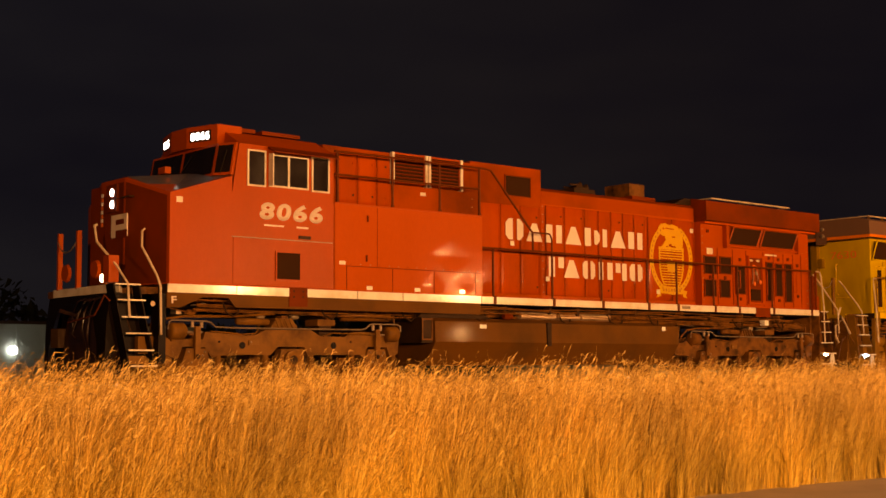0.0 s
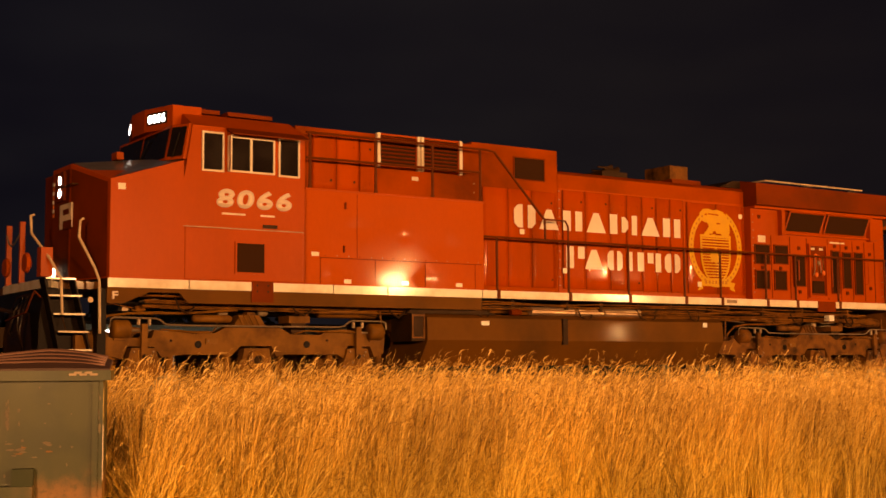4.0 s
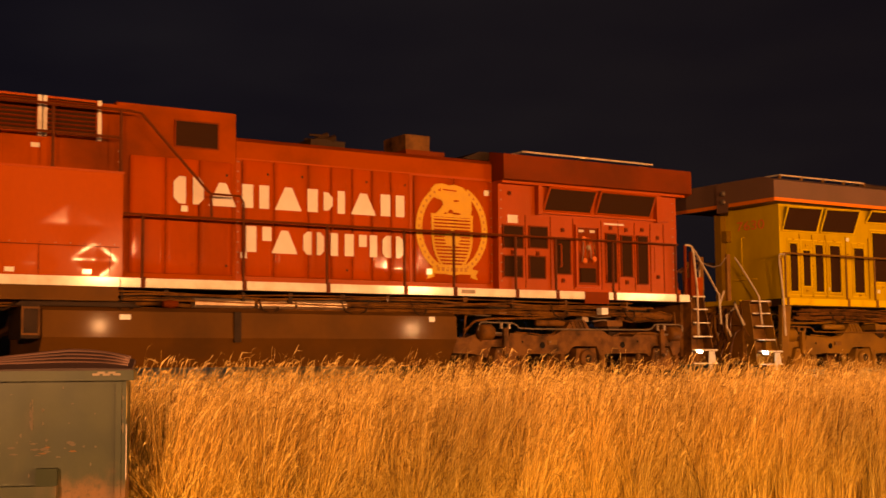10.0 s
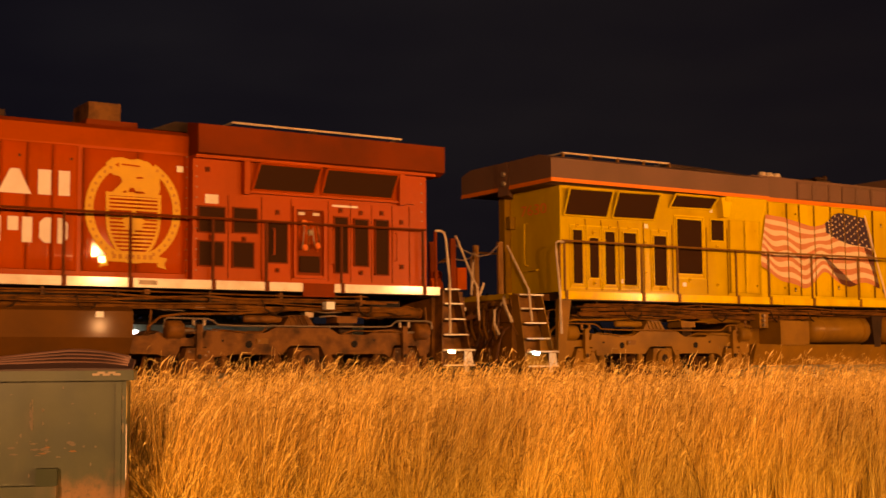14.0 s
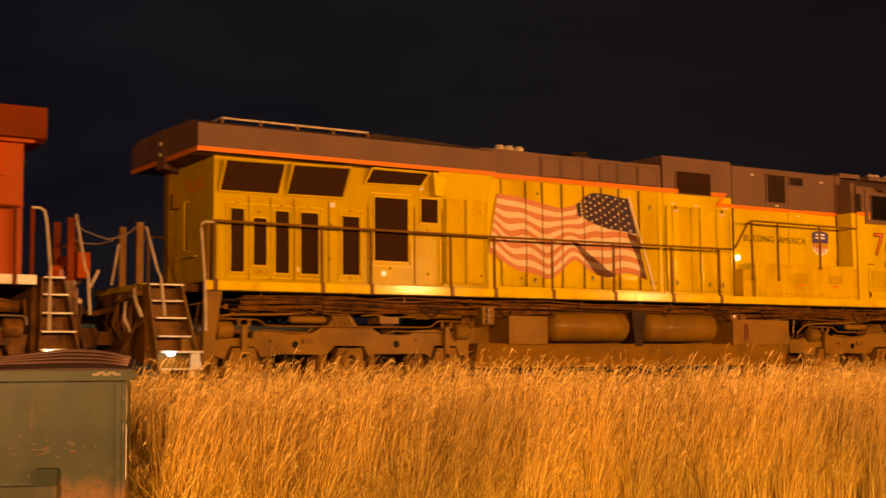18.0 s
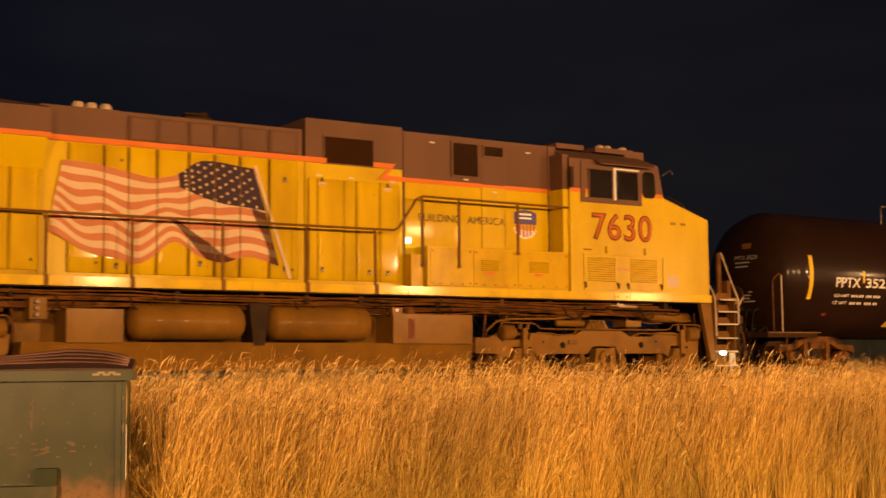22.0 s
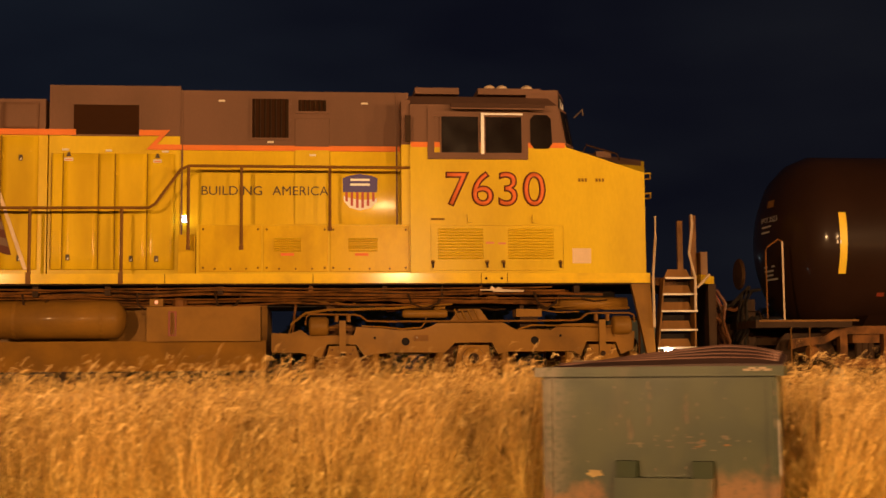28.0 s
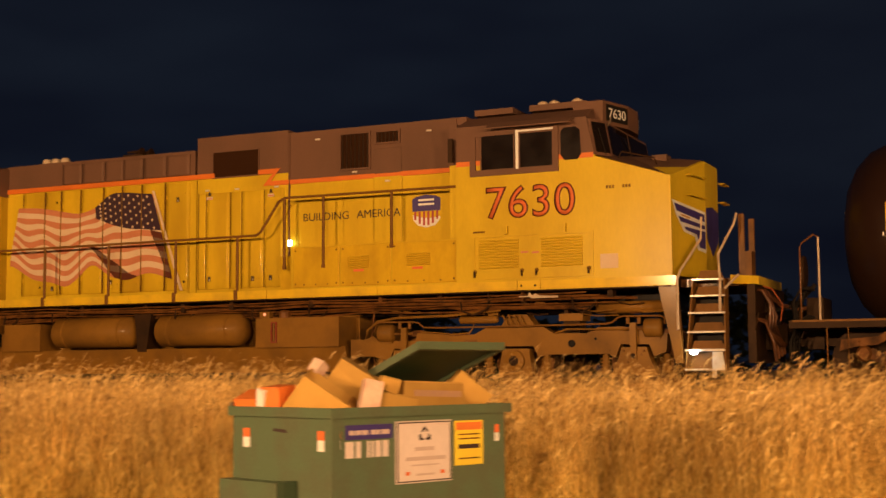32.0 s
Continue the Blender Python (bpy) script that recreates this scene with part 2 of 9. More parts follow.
def prism(bm, pts, a0, a1, axis="y"):
    """pts in the plane across the axis: (x, z) for y, (y, z) for x, (x, y) for z."""
    def at(p, a):
        return {"y": (p[0], a, p[1]), "x": (a, p[0], p[1]), "z": (p[0], p[1], a)}[axis]
    lo = [bm.verts.new(at(p, a0)) for p in pts]
    hi = [bm.verts.new(at(p, a1)) for p in pts]
    bm.faces.new(lo)
    bm.faces.new(hi[::-1])
    for i in range(len(pts)):
        j = (i + 1) % len(pts)
        bm.faces.new((lo[i], hi[i], hi[j], lo[j]))
    return bm


def tube(bm, pts, r, seg=6):
    pts = [Vector(p) for p in pts]
    rings = []
    for i, p in enumerate(pts):
        way = (pts[min(i + 1, len(pts) - 1)] - pts[max(i - 1, 0)]).normalized()
        side = way.cross(Vector((0, 0, 1)) if abs(way.z) < 0.9 else Vector((1, 0, 0))).normalized()
        up = side.cross(way)
        rings.append([bm.verts.new(p + r * (math.cos(a) * side + math.sin(a) * up)) for a in (2 * math.pi * k / seg for k in range(seg))])
    for a, b in zip(rings, rings[1:]):
        for k in range(seg):
            bm.faces.new((a[k], a[(k + 1) % seg], b[(k + 1) % seg], b[k]))
    bm.faces.new(rings[0])
    bm.faces.new(rings[-1][::-1])
    return bm


def lathe(bm, prof, x0, y0, z0, axis="x", seg=20):
    """prof: (along, radius) from end to end, round the axis through (x0, y0, z0)."""
    rings = []
    for a, r in prof:
        ring = []
        for k in range(seg):
            c, s = math.cos(2 * math.pi * k / seg) * r, math.sin(2 * math.pi * k / seg) * r
            ring.append(bm.verts.new((x0 + a, y0 + c, z0 + s) if axis == "x" else (x0 + c, y0 + a, z0 + s) if axis == "y" else (x0 + c, y0 + s, z0 + a)))
        rings.append(ring)
    for a, b in zip(rings, rings[1:]):
        for k in range(seg):
            bm.faces.new((a[k], a[(k + 1) % seg], b[(k + 1) % seg], b[k]))
    bm.faces.new(rings[0])
    bm.faces.new(rings[-1][::-1])
    return bm


def plate(bm, x0, x1, z0, z1, y, th=0.025, ch=0.012):
    """A door or panel on the near side: flat with a chamfer round its face; its face is at y."""
    o = [bm.verts.new((x, y + th, z)) for x, z in ((x0, z0), (x1, z0), (x1, z1), (x0, z1))]
    m = [bm.verts.new((x, y + ch, z)) for x, z in ((x0, z0), (x1, z0), (x1, z1), (x0, z1))]
    f = [bm.verts.new((x, y, z)) for x, z in ((x0 + ch, z0 + ch), (x1 - ch, z0 + ch), (x1 - ch, z1 - ch), (x0 + ch, z1 - ch))]
    bm.faces.new(f)
    for i in range(4):
        j = (i + 1) % 4
        bm.faces.new((o[i], o[j], m[j], m[i]))
        bm.faces.new((m[i], m[j], f[j], f[i]))
    return bm


def ring(bm, x0, x1, z0, z1, y0, y1, w):
    """A rectangular frame of bar width w."""
    box(bm, x0, x1, y0, y1, z0, z0 + w)
    box(bm, x0, x1, y0, y1, z1 - w, z1)
    box(bm, x0, x0 + w, y0, y1, z0 + w, z1 - w)
    box(bm, x1 - w, x1, y0, y1, z0 + w, z1 - w)
    return bm


def writing(text, x0, x1, z0, z1, y, depth=0.004, bold=0.0, shear=0.0, spread=1.0):
    """Letters on the near side, fitted into a rectangle, as a bmesh."""
    cu = bpy.data.curves.new("letters", "FONT")
    cu.body, cu.size, cu.offset, cu.resolution_u, cu.shear = text, 1.0, bold, 5, shear
    cu.space_character = spread
    ob = bpy.data.objects.new("letters", cu)
    scene.collection.objects.link(ob)
    bpy.context.view_layer.update()
    me = bpy.data.meshes.new_from_object(ob.evaluated_get(bpy.context.evaluated_depsgraph_get()))
    bpy.data.objects.remove(ob)
    bm = bm_new()
    bm.from_mesh(me)
    bpy.data.meshes.remove(me)
    xs, ys = [v.co.x for v in bm.verts], [v.co.y for v in bm.verts]
    ax, ay = min(xs), min(ys)
    kx, ky = (x1 - x0) / (max(xs) - ax), (z1 - z0) / (max(ys) - ay)
    for v in bm.verts:
        v.co = (x0 + (v.co.x - ax) * kx, y, z0 + (v.co.y - ay) * ky)
    if not depth:
        return bm
    ext = bmesh.ops.extrude_face_region(bm, geom=bm.faces[:])
    bmesh.ops.translate(bm, verts=[e for e in ext["geom"] if isinstance(e, bmesh.types.BMVert)], vec=(0, -depth, 0))
    return bm


def flat(bm, pts, y, depth=0.004):
    """A painted or stuck-on shape with corners (x, z), its face depth proud of y."""
    return prism(bm, pts, y - depth, y)


def oval(cx, cz, rx, rz, n=28, a0=0.0, a1=2 * math.pi):
    return [(cx + rx * math.cos(a0 + (a1 - a0) * k / n), cz + rz * math.sin(a0 + (a1 - a0) * k / n)) for k in range(n)]


def block_letter(bm, kind, x0, x1, z0, z1, y):
    """Plain blocks that fill a letter's place: one tapered or upright bar, or two bars with a gap."""
    w, h = x1 - x0, z1 - z0
    a, b, c = x0 + 0.40 * w, x1 - 0.36 * w, 0.18 * w
    if kind == "taper":
        shapes = [[(x0 + 0.04 * w, z0), (x1 - 0.04 * w, z0), (x0 + 0.62 * w, z1), (x0 + 0.38 * w, z1)]]
    elif kind == "round":
        shapes = [[(x0 + c, z0), (a, z0), (a, z1), (x0 + c, z1), (x0, z1 - c), (x0, z0 + c)],
                  [(b, z0), (x1 - c, z0), (x1, z0 + c), (x1, z1 - c), (x1 - c, z1), (b, z1)]]
    elif kind == "half":
        shapes = [[(x0, z0), (a, z0), (a, z1), (x0, z1)], [(b, z0 + 0.1 * h), (x1 - c, z0 + 0.1 * h), (x1, z0 + 0.1 * h + c), (x1, z1 - 0.1 * h - c), (x1 - c, z1 - 0.1 * h), (b, z1 - 0.1 * h)]]
    elif kind == "flag":
        shapes = [[(x0, z0), (a, z0), (a, z1), (x0, z1)], [(b, z0 + 0.45 * h), (x1, z0 + 0.45 * h), (x1, z1), (b, z1)]]
    elif w < 0.45 * h:
        shapes = [[(x0, z0), (x1, z0), (x1, z1), (x0, z1)]]
    else:
        shapes = [[(x0, z0), (a, z0), (a, z1), (x0, z1)], [(b, z0), (x1, z0), (x1, z1), (b, z1)]]
    for pts in shapes:
        flat(bm, pts, y)
    return bm


Y0, YC = 19.95, 21.5        # near side and centre line of the train
RAIL_Z = 1.15
DECK = 2.95

# ---- ground, road, grass, track ----
BANK = ((-3000, 0.0), (9.4, 0.0), (9.9, 0.02), (11.5, 0.10), (14.0, 0.32), (16.6, 0.62), (18.0, 0.72), (19.0, 0.75), (25.0, 0.75), (28.0, 0.2), (34.0, 0.0), (3000, 0.0))
FAR_X = (-3000, -400, -120, -60, -40, -30, -20, -10, 0, 10, 20, 30, 40, 50, 60, 80, 140, 400, 3000)


def bank_z(y):
    return float(np.interp(y, [b[0] for b in BANK], [b[1] for b in BANK]))


def ground_sheet():
    bm = bm_new()
    rows = [[bm.verts.new((x, y, z)) for x in FAR_X] for y, z in BANK]
    for a, b in zip(rows, rows[1:]):
        for i in range(len(FAR_X) - 1):
            bm.faces.new((a[i], a[i + 1], b[i + 1], b[i]))
    soil = surface("dry_soil", (0.16, 0.10, 0.055), 0.9, dirt=(0.07, 0.05, 0.03), amount=0.7, scale=0.6, grain=12, bump=0.6)
    return part("ground", bm, soil, None, "dry earth bank under tall yellow grass", "ground", "structure")


def road_sheet():
    bm = bm_new()
    xs = [-60 + 2.0 * i for i in range(71)]
    far = [bm.verts.new((x, 9.62 + 0.12 * math.sin(x * 1.1) + 0.08 * math.sin(x * 2.7 + 1), 0.03)) for x in xs]
    near = [bm.verts.new((x, -40, 0.03)) for x in xs]
    low = [bm.verts.new((v.co.x, v.co.y + 0.03, 0.0)) for v in far]
    for i in range(len(xs) - 1):
        bm.faces.new((near[i], near[i + 1], far[i + 1], far[i]))
        bm.faces.new((far[i], far[i + 1], low[i + 1], low[i]))
    tar = surface("pale_gravel_road", (0.34, 0.27, 0.20), 0.85, dirt=(0.2, 0.15, 0.1), amount=0.6, scale=0.9, grain=30, bump=0.5)
    return part("road", bm, tar, None, "pale dusty gravel road beside the grass", "road", "structure")


def stones_by_road():
    stone = surface("pale_stone", (0.42, 0.33, 0.24), 0.8, amount=0.4, scale=8, bump=0.4)
    rnd = random.Random(5)
    for k, (x, y, r) in enumerate(((12.75, 9.75, 0.13), (13.4, 9.72, 0.05), (14.6, 9.8, 0.06), (11.9, 9.7, 0.05))):
        bm = bm_new()
        bmesh.ops.create_icosphere(bm, subdivisions=2, radius=r)
        for v in bm.verts:
            v.co = v.co * (1 + 0.25 * noise.noise(v.co * 9 / r * 0.12 + Vector((k, 0, 0))))
            v.co.z *= 0.7
            v.co += Vector((x, y, 0.03 + r * 0.5))
        tagged(part("stone", bm, stone, None, "pale rounded stone at the edge of the grass", "stone"), group="stones at the road edge")


def straw_material(name, dark, middle, pale):
    m = bpy.data.materials.new(name)
    n, l, b = nodes_of(m)
    geo = n.new("ShaderNodeNewGeometry")
    ramp = n.new("ShaderNodeValToRGB")
    ramp.color_ramp.elements[0].color = dark
    ramp.color_ramp.elements[1].color = pale
    mid = ramp.color_ramp.elements.new(0.5)
    mid.color = middle
    l.new(geo.outputs["Random Per Island"], ramp.inputs[0])
    co = n.new("ShaderNodeTexCoord")
    no = n.new("ShaderNodeTexNoise")
    no.inputs["Scale"].default_value = 0.7
    l.new(co.outputs["Object"], no.inputs["Vector"])
    hs = n.new("ShaderNodeHueSaturation")
    vr = n.new("ShaderNodeMapRange")
    vr.inputs["From Min"].default_value, vr.inputs["From Max"].default_value = 0.3, 0.7
    vr.inputs["To Min"].default_value, vr.inputs["To Max"].default_value = 0.72, 1.22
    l.new(no.outputs[0], vr.inputs["Value"])
    l.new(vr.outputs[0], hs.inputs["Value"])
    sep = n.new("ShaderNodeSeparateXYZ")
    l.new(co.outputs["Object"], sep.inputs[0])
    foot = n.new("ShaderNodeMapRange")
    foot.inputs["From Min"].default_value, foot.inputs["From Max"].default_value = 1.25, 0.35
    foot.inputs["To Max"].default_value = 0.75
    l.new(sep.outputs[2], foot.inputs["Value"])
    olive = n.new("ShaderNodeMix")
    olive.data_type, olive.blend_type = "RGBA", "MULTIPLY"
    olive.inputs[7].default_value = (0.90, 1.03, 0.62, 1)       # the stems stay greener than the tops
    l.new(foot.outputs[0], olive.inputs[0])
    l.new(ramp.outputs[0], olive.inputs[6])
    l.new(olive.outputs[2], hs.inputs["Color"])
    l.new(hs.outputs[0], b.inputs["Base Color"])
    b.inputs["Roughness"].default_value = 0.6
    b.inputs["Specular IOR Level"].default_value = 0.25
    return m


def grass_band(name, label, count, x0, x1, y0, y1, seed, low, high, heads=0.6, weight=1.0, wild=0.2):
    """Stalks that taper and bend over, most with a drooping seed head, as one mesh."""
    r = np.random.RandomState(seed)
    x = r.uniform(x0, x1, count)
    y = y0 + (y1 - y0) * r.uniform(0, 1, count) ** weight
    # clumps: stalks drawn towards tussock centres
    cx, cy = np.round(x / 0.42) * 0.42, np.round(y / 0.42) * 0.42
    jx, jy = np.sin(cx * 12.9 + cy * 78.2) * 0.2, np.sin(cx * 39.3 + cy * 11.1) * 0.2
    pull = r.uniform(0, 0.55, count)
    x, y = x + (cx + jx - x) * pull, y + (cy + jy - y) * pull
    # none under the dumpster that stands in its edge
    turn = math.radians(21)
    lx, ly = (x - 2.43) * math.cos(turn) - (y - 9.25) * math.sin(turn), (x - 2.43) * math.sin(turn) + (y - 9.25) * math.cos(turn)
    keep = ~(((np.abs(lx) < 0.99) & (ly > -0.6) & (ly < 1.38)) | ((np.abs(lx) < 1.7) & (ly > -1.2) & (ly < 0.42)))
    x, y, cx, cy = x[keep], y[keep], cx[keep], cy[keep]
    count = len(x)
    z = np.interp(y, [b[0] for b in BANK], [b[1] for b in BANK]) - 0.02
    swell = 0.5 + 0.5 * np.sin(x * 0.55 + 1.3 * np.sin(y * 0.6)) * np.sin(x * 0.21 + 2)
    h = (low + (high - low) * r.beta(2.2, 2.8, count)) * (0.93 + 0.12 * swell) * (1 + 0.10 * np.sin(cx * 5.1 + cy * 2.3) * np.sin(cx * 1.7 - cy * 3.9)) - z * 0.85
    lean = 0.02 + 0.06 * swell + np.where(r.uniform(0, 1, count) < wild, r.normal(0.05, 0.36, count), r.normal(0, 0.065, count))
    lean = lean + 0.08 * np.sin(cx * 7.3 + cy * 3.1) * np.sin(cx * 1.9 - cy * 5.7)
    lean_y = r.normal(-0.03, 0.10, count)
    w = r.uniform(0.0015, 0.0036, count)
    headed = r.uniform(0, 1, count) < heads
    steps = np.array([0, 0.4, 0.75, 1.0])
    verts, faces, base = [], [], 0
    ang = r.normal(0, 0.6, count)
    ca, sa = np.cos(ang), np.sin(ang)
    for i, s in enumerate(steps):
        bend = s * s
        px, py, pz = x + lean * h * bend * 1.4, y + lean_y * h * bend * 1.4, z + h * (s - 0.12 * bend * np.abs(lean) * 4)
        ww = w * (1 - 0.7 * s)
        verts += [np.stack([px - ww * ca, py - ww * sa, pz], 1), np.stack([px + ww * ca, py + ww * sa, pz], 1)]
    idx = np.arange(count)
    for i in range(3):
        a, b2, c, d = 2 * i * count + idx, (2 * i + 1) * count + idx, (2 * i + 3) * count + idx, (2 * i + 2) * count + idx
        faces.append(np.stack([a, b2, c, d], 1))
    top = 8 * count
    k = np.nonzero(headed)[0]
    n = len(k)
    tip = (verts[6][k] + verts[7][k]) / 2
    ln = r.uniform(0.07, 0.19, n)
    dx = np.where(r.uniform(0, 1, n) < 0.86, 1, -1) * ln * r.uniform(0.2, 0.8, n)
    dz = ln * r.uniform(0.05, 0.95, n)
    wid = r.uniform(0.0022, 0.0050, n)
    mid = tip + np.stack([dx * 0.45, r.normal(0, 0.02, n), np.abs(ln) * 0.35 + dz * 0.2], 1)
    end = tip + np.stack([dx, r.normal(0, 0.03, n), dz], 1)
    up = np.stack([-wid * 0.5, np.zeros(n), wid], 1)
    verts += [tip, mid + up, mid - up, end]
    j = np.arange(n)
    faces.append(np.stack([top + j, top + 2 * n + j, top + 3 * n + j, top + n + j], 1))
    v = np.concatenate(verts)
    f = np.concatenate(faces)
    me = bpy.data.meshes.new(name)
    me.from_pydata(v.tolist(), [], f.tolist())
    me.materials.append(STRAW)
    me.materials.append(STRAW_HEAD)
    me.polygons.foreach_set("material_index", np.concatenate([np.zeros(3 * count, dtype=np.int32), np.ones(n, dtype=np.int32)]))
    return tagged(new(name, me), label, "grass", "", "stuff")


def track_bed():
    bm = bm_new()
    prism(bm, [(18.9, 0.6), (24.1, 0.6), (23.2, 0.98), (19.8, 0.98)], -300, 300, "x")
    ballast = surface("grey_ballast", (0.17, 0.13, 0.10), 0.9, dirt=(0.06, 0.05, 0.04), amount=0.8, scale=9, grain=30, bump=1.0)
    part("track_bed", bm, ballast, None, "grey crushed stone ballast under the rails", "track bed", "structure")
    rnd = np.random.RandomState(9)
    verts, faces = [], []
    for i in range(5000):
        c = np.array([rnd.uniform(-15, 45), rnd.uniform(18.95, 20.6), 0])
        c[2] = np.interp(c[1], [18.9, 19.8], [0.62, 0.99])
        s = rnd.uniform(0.02, 0.05)
        o = len(verts)
        verts += [list(c + rnd.uniform(0.6, 1.3) * s * np.array(d)) for d in ((1, 0, 0), (0, 1, 0), (-1, 0, 0), (0, -1, 0), (0, 0, 1))]
        faces += [(o, o + 1, o + 4), (o + 1, o + 2, o + 4), (o + 2, o + 3, o + 4), (o + 3, o, o + 4)]
    me = bpy.data.meshes.new("ballast_stones")
    me.from_pydata(verts, [], faces)
    me.materials.append(ballast)
    tagged(new("ballast_stones", me), "loose grey ballast stones along the track", "ballast", "", "stuff")
    wood = surface("tarred_sleeper", (0.07, 0.05, 0.035), 0.85, amount=0.5, scale=3, bump=0.5)
    bm = box(bm_new(), -0.11, 0.11, -1.3, 1.3, -0.09, 0.09)
    first = tagged(part("sleeper", bm, wood, None, "dark tarred wooden railway sleeper", "sleeper"), group="sleepers of the track")
    first.location = (-20, YC, 0.94)
    for i in range(1, 110):
        copy_thing(first, pose(-20 + 0.6 * i, YC, 0.94))
    for y in (YC - 0.755, YC + 0.755):
        bm = bm_new()
        prism(bm, [(y - 0.075, 1.03), (y + 0.075, 1.03), (y + 0.02, 1.06), (y + 0.015, 1.11), (y + 0.036, 1.12), (y + 0.036, 1.15),
                   (y - 0.036, 1.15), (y - 0.036, 1.12), (y - 0.015, 1.11), (y - 0.02, 1.06)], -300, 300, "x")
        tagged(part("rail", bm, STEEL, None, "steel running rail worn bright on top", "rail"), group="rails of the track")


def marker_stakes():
    """Small reflectors in the grass near the track."""
    for x, z in ((9.12, 1.27), (20.4, 1.29), (17.2, 1.27)):
        at = thing("marker_stake", (x, 18.0, bank_z(18.0)), "small pale reflector on a thin stake in the grass", "marker", "marker stakes by the track")
        part("stake", tube(bm_new(), [(x, 18.0, bank_z(18.0)), (x, 18.0, z - 0.02)], 0.012), STEEL, at)
        part("reflector", box(bm_new(), x - 0.035, x + 0.035, 17.98, 17.995, z - 0.03, z + 0.03), WHITE, at, "white reflector plate")


HOSE_BROWN = surface("oily_brown_hose", (0.11, 0.040, 0.012), 0.4, dirt=(0.03, 0.012, 0.006), amount=0.7, scale=6, bump=0.2, coat=0.4, coat_rough=0.1)

# ---- rolling stock parts ----
WHEELS = []


def wheelset(parent, x, r=0.52, mat=None):
    """Two wheels on an axle, at its own origin so that it can roll."""
    bm = bm_new()
    for s in (-1, 1):
        y = s * 0.755
        lathe(bm, [(y - 0.07 * s, r * 0.6), (y - 0.07 * s, r), (y + 0.05 * s, r), (y + 0.05 * s, r + 0.025), (y + 0.08 * s, r + 0.025), (y + 0.08 * s, r * 0.5), (y + 0.02, 0.12)], 0, 0, 0, "y", 24)
    lathe(bm, [(-1.0, 0.09), (1.0, 0.09)], 0, 0, 0, "y", 10)
    for k in range(5):
        a = 2 * math.pi * k / 5
        for s in (-1, 1):
            lathe(bm, [(s * 0.70, 0.035), (s * 0.84, 0.03)], 0.3 * math.cos(a), 0, 0.3 * math.sin(a), "y", 6)
    bmesh.ops.translate(bm, verts=bm.verts, vec=ORIGIN)
    ob = part("wheelset", bm, mat or GRIME, parent, "steel wheels on an axle")
    here = Vector((x, YC, RAIL_Z + r)) - ORIGIN
    ob.location = here
    WHEELS.append((ob, here, r))


